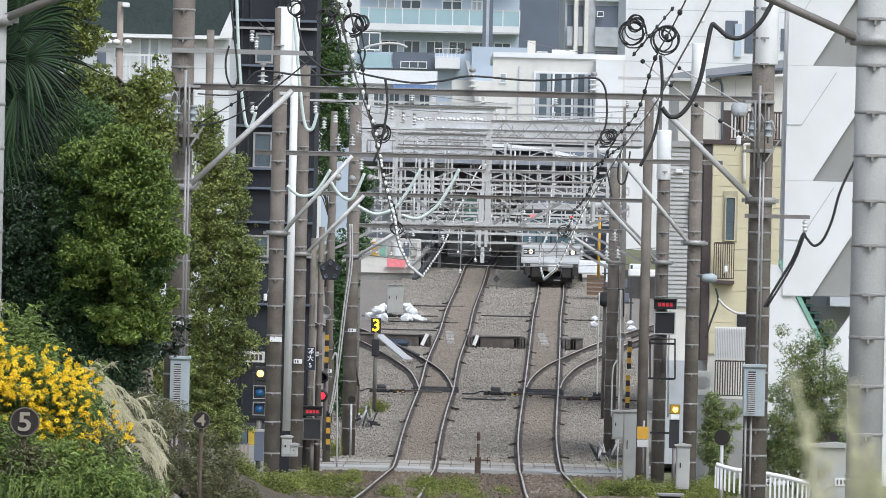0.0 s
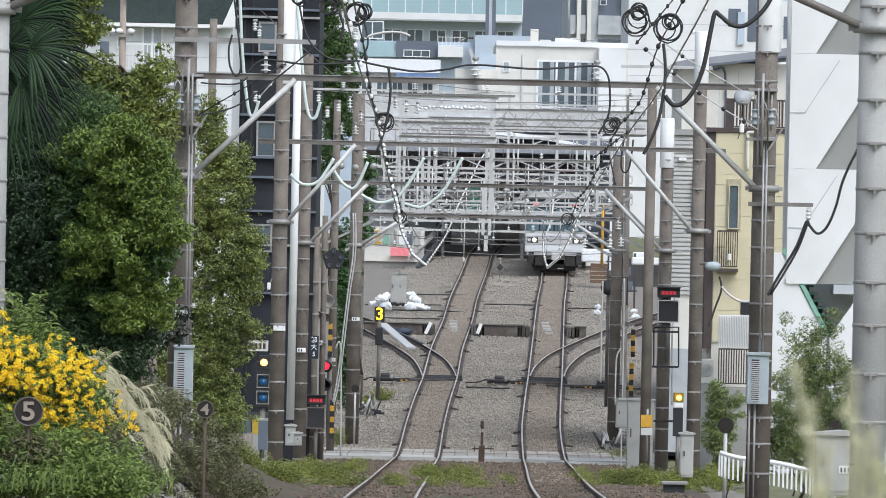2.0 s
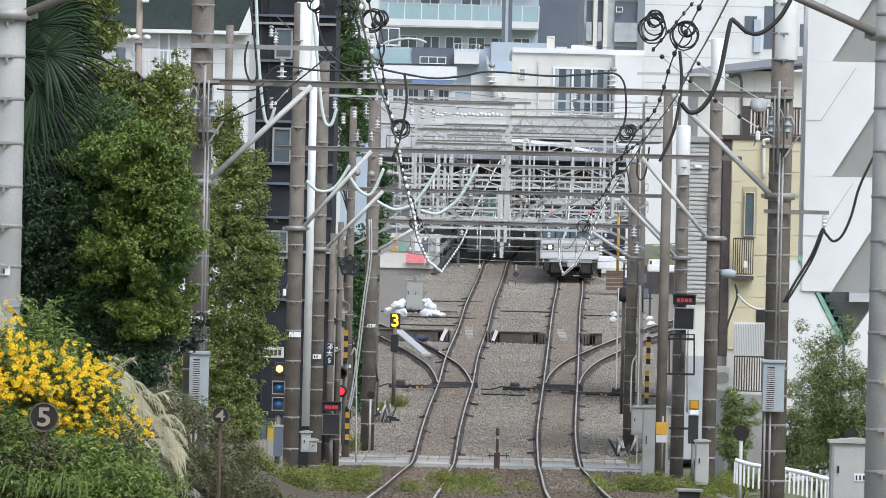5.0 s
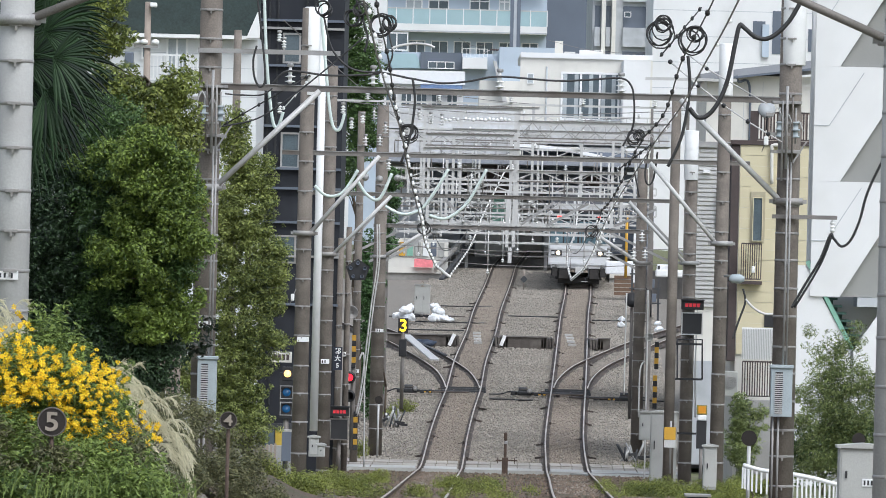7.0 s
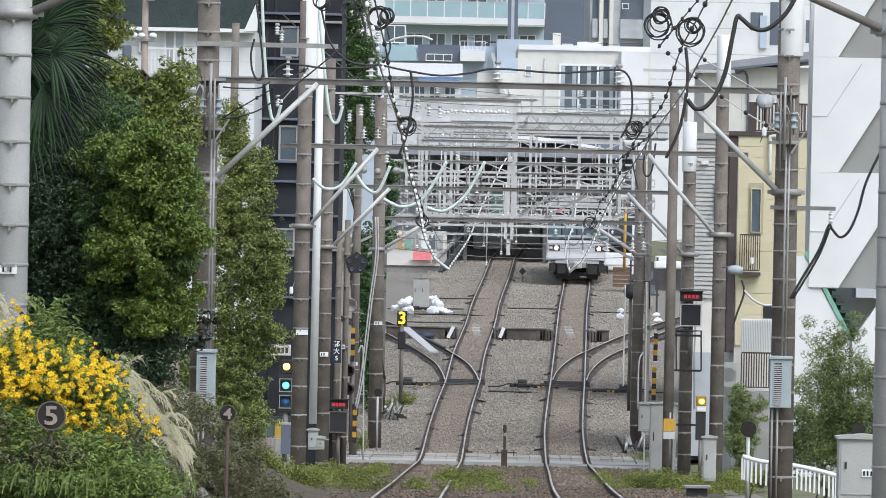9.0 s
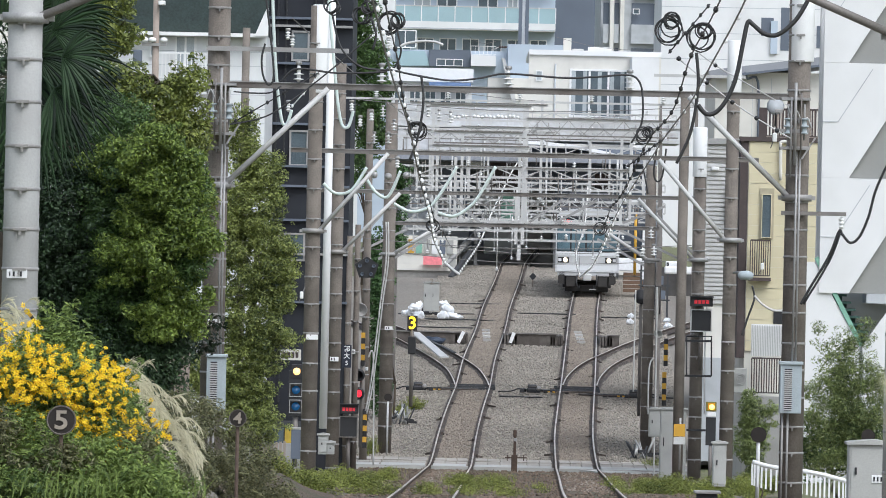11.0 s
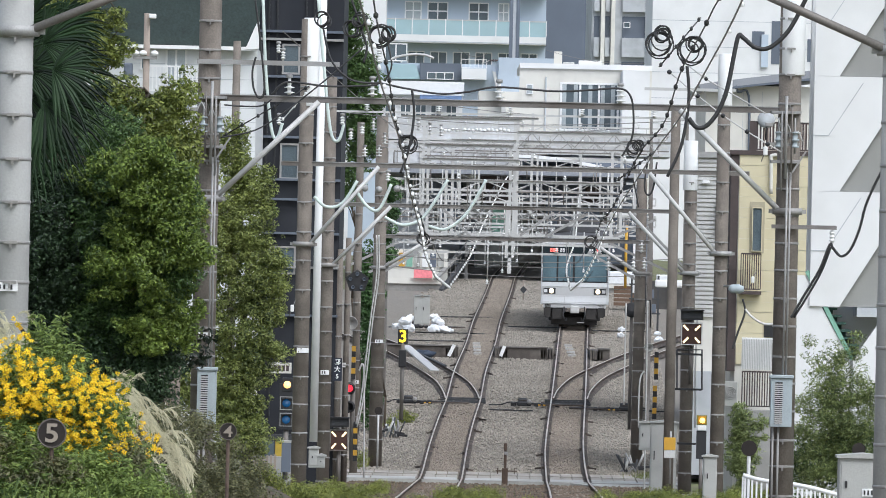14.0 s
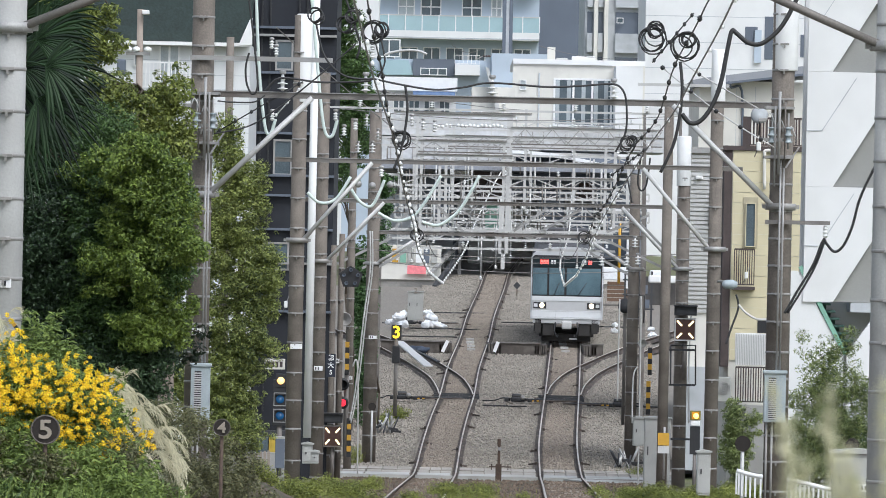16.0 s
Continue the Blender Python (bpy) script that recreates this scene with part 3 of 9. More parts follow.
UP_WIRE = [(-0.78, 34.0), (-0.62, 60.0), (-0.554, 73.0), (-0.425, 88.0), (-0.36, 106.0), (-0.284, 120.0), (-0.222, 131.0), (-0.162, 149.0), (-0.044, 162.0), (0.185, 183.0), (0.50, 206.0), (0.717, 214.0), (1.198, 232.0), (1.75, 262.0), (2.75, 310.0), (3.8, 360.0), (4.8, 402.0)]
DOWN_WIRE = [(2.0, 34.0), (2.447, 60.0), (2.578, 70.5), (2.679, 78.75), (2.723, 89.0), (2.792, 98.0), (2.88, 110.5), (2.968, 120.0), (3.053, 128.0), (3.25, 143.0), (3.461, 159.0), (3.95, 206.0), (3.99, 212.0), (4.15, 224.0), (4.9, 250.0), (6.2, 310.0), (7.3, 360.0), (8.3, 402.0)]
UP_CARRIER = [(-0.75, 34.0), (-0.63, 74.0), (-0.56, 84.0), (-0.55, 92.0), (-0.53, 101.0), (-0.47, 117.0), (-0.39, 128.0), (-0.25, 150.0), (0.15, 183.0), (0.48, 206.0), (1.2, 232.0), (1.75, 262.0), (2.75, 310.0), (3.8, 360.0), (4.8, 402.0)]
DOWN_CARRIER = [(2.5, 34.0), (2.75, 74.0), (2.78, 82.0), (2.95, 91.0), (3.06, 97.0), (3.13, 106.0), (3.16, 116.0), (3.25, 125.0), (3.34, 134.0), (3.62, 165.0), (3.97, 206.0), (4.15, 224.0), (4.9, 250.0), (6.2, 310.0), (7.3, 360.0), (8.3, 402.0)]
for contact, carrier in ((UP_WIRE, UP_CARRIER), (DOWN_WIRE, DOWN_CARRIER)):
    cw, cpts = line_wire(lambda y: smooth_line(contact, y), "contact_wire", "worn steel contact wire above the track", 5.03, 0.009, "wire_grey", 34, 400, 0.0)
    mw, mpts = line_wire(lambda y: smooth_line(carrier, y), "carrier_wire", "dark carrier wire with hangers above the track", 5.82, 0.009, "wire", 34, 400, 0.16)
    t = thing("hanger", "row of small wire hangers, pale clips below and dark beads above", "wire hanger", (0, 0, 0), "wire hangers", "stuff")
    rods, pale, dark = B(), B(), B()
    for k, (a, b) in enumerate(zip(cpts, mpts)):
        if k % 3 == 0 and a[1] > 205:
            rod(rods, a, b, 0.007, seg=5)
        g = 0.65 if a[1] < 110 else 1.0
        if k % 2 == 0 or a[1] > 180:
            c = Vector(a) + Vector((0.02, 0, 0.02))
            lathe(pale, c, [(0.012 * g, -0.035 * g), (0.034 * g, -0.02 * g), (0.03 * g, 0.012 * g), (0.014 * g, 0.045 * g)], 8)
        if k % 2 == 0 and b[1] < 170:
            lathe(dark, b, [(0.008, -0.034), (0.026, -0.016), (0.026, 0.016), (0.008, 0.034)], 8)
    part("rods", rods, "wire_grey", t)
    part("pale_clips", pale, "porcelain", t)
    part("dark_beads", dark, "wire", t)


# ---- plants ----
def leaf_mesh(name, pos, nrm, size, aspect, material, parent, label="", fold=0.25):
    """Many small pointed leaves at the places pos, facing nrm."""
    n = len(pos)
    ref = np.random.normal(size=(n, 3))
    u = np.cross(nrm, ref)
    u /= np.linalg.norm(u, axis=1)[:, None] + 1e-9
    v = np.cross(nrm, u)
    s = (size * np.random.uniform(0.6, 1.35, n))[:, None]
    w = s * aspect
    mid = pos + nrm * w * fold
    co = np.stack([pos - u * s * 0.5, mid + v * w * 0.5, pos + u * s * 0.5, mid - v * w * 0.5], 1).reshape(-1, 3)
    me = bpy.data.meshes.new(name)
    me.vertices.add(4 * n)
    me.vertices.foreach_set("co", co.astype(np.float32).ravel())
    me.loops.add(4 * n)
    me.loops.foreach_set("vertex_index", np.arange(4 * n, dtype=np.int32))
    me.polygons.add(n)
    me.polygons.foreach_set("loop_start", np.arange(0, 4 * n, 4, dtype=np.int32))
    me.update(calc_edges=True)
    me.validate()
    me.materials.append(M[material])
    ob = new(name, me)
    ob.parent = parent
    if label:
        tagged(ob, label)
    return ob


def crown(blobs, clumps, n, rr=(0.16, 0.34)):
    """Leaf places in small clumps strewn over the blobs, each blob (x, y, z, rx, ry, rz)."""
    bl = np.array(blobs, float)
    wt = (bl[:, 3] * bl[:, 5]) ** 1.0
    pick = np.random.choice(len(bl), clumps, p=wt / wt.sum())
    d = np.random.normal(size=(clumps, 3))
    d /= np.linalg.norm(d, axis=1)[:, None]
    d[:, 1] = -np.abs(d[:, 1]) * np.where(np.random.rand(clumps) < 0.8, 1, -1)
    c = bl[pick, :3] + d * bl[pick, 3:] * (far := np.where(np.random.rand(clumps) < 0.2, np.random.uniform(1.0, 1.3, clumps), np.random.uniform(0.45, 1.02, clumps)))[:, None]
    r = np.random.uniform(rr[0], rr[1], clumps) * np.where(far > 1.02, 0.55, 1.0)
    k = np.random.choice(clumps, n, p=r ** 2 / (r ** 2).sum())
    e = np.random.normal(size=(n, 3))
    e /= np.linalg.norm(e, axis=1)[:, None]
    pos = c[k] + e * (r[k] * np.random.uniform(0.35, 1.0, n) ** 0.6)[:, None] * np.array([1.1, 1.1, 0.8])
    nrm = e * 0.6 + np.random.normal(size=(n, 3)) * 0.55 + np.array([0, -0.15, 0.55])
    nrm /= np.linalg.norm(nrm, axis=1)[:, None]
    return pos, nrm, c


def tree(name, label, base, blobs, clumps, n, leaf, aspect, material, trunk_r=0.12, rr=(0.16, 0.34), cat="tree"):
    t = thing(name, label, cat)
    pos, nrm, c = crown(blobs, clumps, n, rr)
    bm = B()
    b0 = Vector(base)
    top = Vector((sum(q[0] for q in blobs) / len(blobs), base[1] + 0.1, max(q[2] for q in blobs)))
    mids = [b0.lerp(top, k / 6) + Vector((0.1 * math.sin(k * 2.1), 0, 0)) for k in range(7)]
    for k in range(6):
        rod(bm, mids[k], mids[k + 1], trunk_r * (1 - k / 7), trunk_r * (1 - (k + 1) / 7), 8)
    for k in range(0, len(c), max(1, len(c) // 60)):
        q = Vector(c[k])
        m = min(mids, key=lambda w: (w - q).length + 1.5 * max(0, w.z - q.z))
        h = m.lerp(q, 0.5) + Vector((0, 0, 0.12))
        rod(bm, m, h, trunk_r * 0.25, trunk_r * 0.16, 5)
        rod(bm, h, q, trunk_r * 0.16, trunk_r * 0.05, 5)
    part("trunk", bm, "bark", t)
    leaf_mesh("crown", pos, nrm, leaf, aspect, material, t)
    return t


def blob(p, rx, rz, ry):
    return (p[0], p[1], p[2], rx, ry, rz)


M["leaf_dark"] = leaf_mat("dark_evergreen_leaves", (0.004, 0.012, 0.008), (0.058, 0.105, 0.04))
M["leaf_shade"] = leaf_mat("shade_painted_leaves", (0.006, 0.014, 0.008), (0.02, 0.036, 0.014))
M["leaf_bank"] = leaf_mat("bank_weed_leaves", (0.03, 0.066, 0.013), (0.25, 0.33, 0.075))
M["leaf_lit_side"] = leaf_mat("green_leaves", (0.014, 0.040, 0.008), (0.26, 0.35, 0.06))
M["leaf_yellow"] = leaf_mat("yellow_green_leaves", (0.02, 0.045, 0.010), (0.27, 0.31, 0.065))
M["leaf_olive"] = leaf_mat("olive_green_leaves", (0.018, 0.04, 0.010), (0.36, 0.41, 0.11))
M["leaf_shrub"] = leaf_mat("grey_green_shrub_leaves", (0.016, 0.040, 0.012), (0.30, 0.36, 0.12))
M["leaf_vine"] = leaf_mat("vine_leaves", (0.02, 0.055, 0.015), (0.10, 0.19, 0.06))
M["leaf_weed"] = leaf_mat("weed_leaves", (0.030, 0.052, 0.012), (0.30, 0.33, 0.065))
M["leaf_brown"] = leaf_mat("brownish_shrub_leaves", (0.05, 0.055, 0.025), (0.20, 0.20, 0.09))
M["palm"] = leaf_mat("palm_leaves", (0.003, 0.009, 0.005), (0.026, 0.06, 0.018), 0.65)
M["petal"] = leaf_mat("yellow_petals", (0.74, 0.43, 0.004), (0.93, 0.68, 0.014), 0.7)
M["straw"] = leaf_mat("pale_straw", (0.52, 0.50, 0.30), (0.82, 0.79, 0.56), 0.9)

M["leaf_fresh"] = leaf_mat("mid_green_evergreen_leaves", (0.009, 0.028, 0.010), (0.115, 0.20, 0.05))
tree("evergreen_tree", "large dense dark evergreen tree behind the grassy bank", (-5.1, 98.5, -2.6),
     [blob((-5.165, 98.0, 0.504), 1.0, 1.1, 0.8), blob((-5.684, 98.0, -0.272), 1.0, 1.1, 0.8), blob((-5.0, 98.0, -0.7), 0.8, 0.7, 0.7), blob((-5.242, 98.0, -1.257), 0.9, 0.5, 0.6), blob((-5.924, 99.0, 1.035), 0.8, 1.2, 0.6),
      blob((-5.504, 98.0, -1.568), 1.2, 0.6, 0.5), blob((-4.456, 98.5, -1.554), 0.9, 0.5, 0.5), blob((-5.3, 99.0, 1.442), 0.7, 0.8, 0.5), blob((-5.691, 100.0, 1.988), 0.9, 1.0, 0.5), blob((-4.55, 98.0, -0.2), 0.5, 0.7, 0.5), blob((-3.790, 97.4, -1.418), 0.35, 0.3, 0.3), blob((-3.743, 97.4, -1.835), 0.3, 0.3, 0.3), blob((-4.123, 97.4, -1.843), 0.35, 0.35, 0.3), blob((-4.471, 97.4, -1.547), 0.4, 0.4, 0.3), blob((-3.522, 97.4, -1.526), 0.2, 0.3, 0.3)],
     1000, 132000, 0.06, 0.38, "leaf_dark", 0.14, (0.12, 0.28))
tree("evergreen_tree", "dense mid-green evergreen tree beside the line pole", (-4.05, 98.2, -2.6),
     [blob((-4.25, 97.8, 0.75), 0.7, 0.8, 0.6), blob((-3.811, 97.8, -0.15), 0.6, 0.8, 0.6), blob((-4.35, 97.7, 0.0), 0.5, 0.8, 0.5), blob((-4.026, 97.8, -0.85), 0.6, 0.6, 0.6), blob((-3.438, 97.0, 0.079), 0.3, 0.6, 0.4), blob((-3.682, 98.0, -0.9), 0.42, 0.6, 0.4), blob((-4.5, 97.8, -0.75), 0.5, 0.5, 0.4), blob((-3.6, 98.0, 0.7), 0.4, 0.6, 0.4), blob((-4.4, 98.2, 1.5), 0.5, 0.5, 0.4)],
     820, 98000, 0.055, 0.38, "leaf_fresh", 0.12, (0.10, 0.24))
# tree top highlights, painted with yellow-green leaves
tree("evergreen_tree", "yellow-green top of a tall tree, highlights put into its leaf colour", (-4.127, 104.5, -2.7),
     [blob((-4.17, 104.0, 1.86), 0.7, 0.55, 0.6), blob((-4.743, 104.0, 2.092), 0.5, 0.5, 0.5), blob((-3.732, 104.0, 2.275), 0.26, 0.4, 0.4), blob((-3.796, 104.0, 1.462), 0.36, 0.6, 0.5), blob((-4.393, 104.0, 0.882), 0.4, 0.5, 0.5), blob((-3.617, 104.0, 0.655), 0.25, 0.45, 0.4)],
     300, 32000, 0.07, 0.42, "leaf_yellow", 0.11, (0.10, 0.22))
# lit sprays of the tree, painted as a separate crown of brighter leaves
tree("evergreen_tree", "leafy side of a large tree, light put into its bright green", (-3.698, 97.5, -2.6),
     [blob((-3.682, 97.0, 0.907), 0.3, 0.5, 0.3), blob((-3.957, 97.0, 0.296), 0.45, 0.4, 0.3), blob((-3.506, 97.0, -0.301), 0.36, 0.5, 0.3), blob((-4.226, 97.0, -0.24), 0.4, 0.35, 0.3), blob((-3.72, 97.0, -0.911), 0.4, 0.4, 0.3), blob((-3.319, 96.8, 0.157), 0.28, 0.35, 0.3), blob((-4.465, 97.5, 1.048), 0.4, 0.4, 0.3), blob((-3.62, 97.2, 0.45), 0.3, 0.6, 0.3), blob((-3.45, 97.2, 0.7), 0.22, 0.5, 0.3), blob((-3.85, 97.0, 1.35), 0.35, 0.35, 0.3), blob((-3.35, 97.2, -0.75), 0.25, 0.5, 0.3), blob((-3.833, 96.6, 0.740), 0.26, 0.3, 0.25), blob((-3.521, 96.6, 0.295), 0.26, 0.3, 0.25), blob((-4.030, 96.6, 1.112), 0.26, 0.3, 0.25), blob((-3.735, 96.6, 1.345), 0.26, 0.3, 0.25), blob((-3.381, 96.6, 0.751), 0.26, 0.3, 0.25), blob((-3.736, 96.6, -0.162), 0.26, 0.3, 0.25), blob((-3.466, 96.6, 1.126), 0.26, 0.3, 0.25), blob((-3.214, 96.6, 0.077), 0.26, 0.3, 0.25)],
     620, 62000, 0.056, 0.40, "leaf_lit_side", 0.07, (0.07, 0.16))
# filler crown closing the gaps, inner shade put into its leaf colour
tree("evergreen_tree", "dark filler foliage inside the trees, shade put into its leaf colour", (-5.189, 101.5, -2.6),
     [blob((-5.4, 101.0, 0.439), 1.6, 1.9, 0.3), blob((-4.3, 101.0, 0.073), 0.6, 1.5, 0.3), blob((-4.97, 101.0, -1.286), 1.6, 0.6, 0.3)], 420, 60000, 0.085, 0.5, "leaf_shade", 0.12, (0.2, 0.34))
tree("broadleaf_tree", "yellow-green foliage behind the palm", (-5.143, 112.5, -2.6),
     [blob((-5.129, 112.0, 3.301), 0.38, 0.5, 0.4), blob((-5.619, 112.0, 3.728), 0.6, 0.5, 0.4), blob((-5.055, 112.0, 3.914), 0.22, 0.4, 0.3)], 60, 6500, 0.085, 0.42, "leaf_yellow", 0.08, (0.12, 0.22))
tree("broadleaf_tree", "leafy green tree growing beside the line pole", (-2.993, 119.5, -3.4),
     [blob((-3.276, 119.0, 1.696), 0.3, 0.65, 0.4), blob((-3.071, 119.0, 0.771), 0.5, 0.65, 0.5), blob((-2.987, 119.0, -0.155), 0.62, 0.7, 0.5), blob((-3.058, 119.0, -1.178), 0.72, 0.75, 0.5), blob((-3.245, 119.0, -2.018), 0.5, 0.55, 0.5),
      blob((-3.477, 119.0, 0.206), 0.3, 0.7, 0.4), blob((-2.844, 119.0, -1.638), 0.3, 0.5, 0.4), blob((-3.59, 119.0, -2.397), 0.35, 0.5, 0.4), blob((-4.038, 119.0, -1.849), 0.4, 0.7, 0.4), blob((-2.94, 119.0, 1.146), 0.3, 0.5, 0.4), blob((-2.702, 119.0, -0.428), 0.3, 0.6, 0.4), blob((-3.07, 119.0, -2.386), 0.4, 0.5, 0.4), blob((-2.95, 118.8, -2.9), 0.4, 0.45, 0.4), blob((-3.3, 118.8, -2.9), 0.4, 0.4, 0.4)],
     1300, 118000, 0.052, 0.40, "leaf_olive", 0.09, (0.07, 0.17))
tree("vine", "green climbing plant covering a post beside the track", (-1.361, 224.5, -5.4),
     [blob((-1.3, 224.0, 1.898), 0.3, 0.7, 0.3), blob((-1.35, 224.0, 0.503), 0.28, 0.7, 0.3), blob((-1.75, 224.0, -1.246), 0.3, 0.9, 0.3), blob((-1.8, 224.0, -2.995), 0.26, 0.8, 0.3), blob((-1.85, 224.0, -4.3), 0.25, 0.8, 0.3), blob((-1.902, 224.0, -2.662), 0.3, 1.6, 0.3), blob((-2.016, 224.0, -0.567), 0.25, 1.2, 0.3)],
     200, 20000, 0.09, 0.6, "leaf_vine", 0.035, (0.14, 0.3), "vine")
tree("broadleaf_tree", "slim tall green tree behind the line poles", (-2.23, 222.5, -5.3),
     [blob((-2.646, 222.0, 7.22), 0.5, 0.9, 0.4), blob((-2.35, 222.0, 5.494), 0.65, 1.0, 0.4), blob((-2.14, 222.0, 3.766), 0.55, 0.9, 0.4), blob((-2.548, 222.0, 2.545), 0.4, 0.8, 0.4), blob((-2.802, 222.0, 7.201), 0.45, 0.8, 0.4), blob((-2.460, 222.0, 5.822), 0.45, 0.8, 0.4), blob((-2.746, 222.0, 4.604), 0.45, 0.8, 0.4), blob((-2.350, 222.0, 3.919), 0.45, 0.8, 0.4), blob((-2.057, 222.0, 4.792), 0.45, 0.8, 0.4)],
     420, 40000, 0.085, 0.45, "leaf_fresh", 0.1, (0.12, 0.26))


def fan(bm, hub, along, radius, blades=24, spread=2.5):
    """A fan of long folded palm blades that droop at their tips."""
    a = Vector(along).normalized()
    side = a.cross(Vector((0, -1, 0.35))).normalized()
    for k in range(blades):
        th = (k / (blades - 1) - 0.5) * spread + random.uniform(-0.03, 0.03)
        d = a * math.cos(th) + side * math.sin(th)
        r = radius * random.uniform(0.85, 1.08) * (0.75 + 0.25 * math.cos(th))
        w = d.cross(Vector((0, -1, 0))).normalized()
        pts = []
        for j in range(5):
            u = j / 4
            p = Vector(hub) + d * r * u + Vector((0, -0.12 * u, -0.30 * r * u ** 2.6))
            wd = (0.006, 0.021, 0.024, 0.015, 0.003)[j]
            pts.append((bm.verts.new(p - w * wd + Vector((0, 0.01, 0))), bm.verts.new(p + Vector((0, -0.006, 0))), bm.verts.new(p + w * wd + Vector((0, 0.01, 0)))))
        for p, q in zip(pts, pts[1:]):
            bm.faces.new((p[0], p[1], q[1], q[0]))
            bm.faces.new((p[1], p[2], q[2], q[1]))


def palm():
    t = thing("palm_tree", "fan palm with drooping dark green leaves", "palm tree")
    c = Vector((-5.019, 84.0, 2.123))
    bm = B()
    prof = []
    for k in range(26):
        prof.append((0.12 + 0.02 * (k % 2), -2.9 + k * 0.12 - c.z * 0 + 0.0))
    lathe(bm, (c.x, c.y + 0.1, 0.0), [(r, z) for r, z in prof if z < c.z], 12)
    part("trunk", bm, "bark", t)
    for hub, along, r in (((-4.513, 83.0, 2.418), (1, -0.2, 0.42), 0.74), ((-4.386, 82.8, 2.118), (1, -0.2, -0.12), 0.74), ((-4.469, 82.8, 1.748), (0.8, -0.2, -0.62), 0.72), ((-4.697, 82.8, 1.543), (0.35, -0.2, -0.95), 0.72),
                          ((-4.755, 83.2, 2.627), (0.45, -0.2, 0.95), 0.7), ((-5.128, 83.0, 2.418), (-0.7, -0.2, 0.7), 0.7), ((-5.184, 83.0, 1.964), (-0.9, -0.2, -0.3), 0.7), ((-5.046, 83.0, 1.578), (-0.3, -0.2, -1), 0.8), ((-4.317, 83.5, 2.646), (0.9, -0.1, 0.5), 0.5), ((-4.702, 83.6, 2.119), (0.9, -0.1, 0.15), 0.7), ((-4.762, 83.6, 1.857), (0.6, -0.1, -0.75), 0.72), ((-4.914, 83.8, 2.316), (0.6, -0.1, 0.8), 0.7)):
        bm = B()
        fan(bm, hub, along, r * 1.14)
        tube(bm, curve_pts([c, c.lerp(Vector(hub), 0.6) + Vector((0, 0, 0.05)), hub], 4), 0.013, 5)
        part("frond", bm, "palm", t)


palm()


def scatter(name, label, places, n, leaf, aspect, material, cat="weeds", up=0.6):
    """Low growth in soft heaps: places are (x, y, z, rx, ry, rz)."""
    pos, nrm, c = crown(places, max(30, n // 90), n, (0.06, 0.2))
    nrm[:, 2] += up
    nrm /= np.linalg.norm(nrm, axis=1)[:, None]
    ob = leaf_mesh(name, pos, nrm, leaf, aspect, material, None)
    return tagged(ob, label, cat, kind="stuff")


def blades(name, label, places, n, height, material, cat="grass", lean=(0.3, -0.1)):
    """Upright bent grass blades: places are (x, y, z, rx, ry)."""
    pl_ = np.array(places, float)
    k = np.random.choice(len(pl_), n)
    x = pl_[k, 0] + np.random.normal(size=n) * pl_[k, 3] * 0.6
    y = pl_[k, 1] + np.random.normal(size=n) * pl_[k, 4] * 0.6
    z = pl_[k, 2] + np.random.uniform(-0.1, 0.05, n)
    h = height * np.random.uniform(0.5, 1.15, n)
    dx = h * (lean[0] + np.random.normal(size=n) * 0.3)
    dy = h * (lean[1] + np.random.normal(size=n) * 0.2)
    w = np.random.uniform(0.003, 0.006, n) * (height / 0.4) ** 0.4
    base = np.stack([x, y, z], 1)
    rows = []
    for u, ww in ((0, 1.0), (0.4, 1.0), (0.75, 0.7), (1.0, 0.1)):
        p = base + np.stack([dx * u ** 1.8, dy * u ** 1.8, h * (u - 0.18 * u ** 3)], 1)
        o = np.stack([w * ww, np.zeros(n), np.zeros(n)], 1)
        rows += [p - o, p + o]
    co = np.stack(rows, 1).reshape(-1, 3)
    idx = (np.arange(n) * 8)[:, None, None] + np.array([[0, 1, 3, 2], [2, 3, 5, 4], [4, 5, 7, 6]])[None]
    me = bpy.data.meshes.new(name)
    me.from_pydata(co.tolist(), [], idx.reshape(-1, 4).tolist())
    me.materials.append(M[material])
    return tagged(new(name, me), label, cat, kind="stuff")


# grassy bank with yellow flowers
scatter("bank_weeds", "tall green weeds on the bank below the flowers",
        [(*(-3.861, 67.0, -1.388), 0.5, 0.5, 0.5), (*(-3.386, 67.0, -1.587), 0.5, 0.5, 0.45), (*(-3.061, 68.0, -1.815), 0.35, 0.5, 0.4), (*(-3.629, 65.0, -2.054), 0.7, 0.5, 0.34), (*(-2.968, 65.0, -2.142), 0.7, 0.5, 0.3), (*(-3.29, 64.4, -2.23), 0.6, 0.3, 0.2), (*(-3.792, 64.4, -2.24), 0.5, 0.3, 0.2), (*(-2.695, 64.6, -2.249), 0.4, 0.3, 0.2), (*(-3.949, 66.0, -1.782), 0.4, 0.5, 0.4), (*(-3.607, 69.0, -1.045), 0.3, 0.4, 0.25), (*(-2.788, 68.0, -2.181), 0.25, 0.4, 0.25)],
        52000, 0.06, 0.32, "leaf_bank")
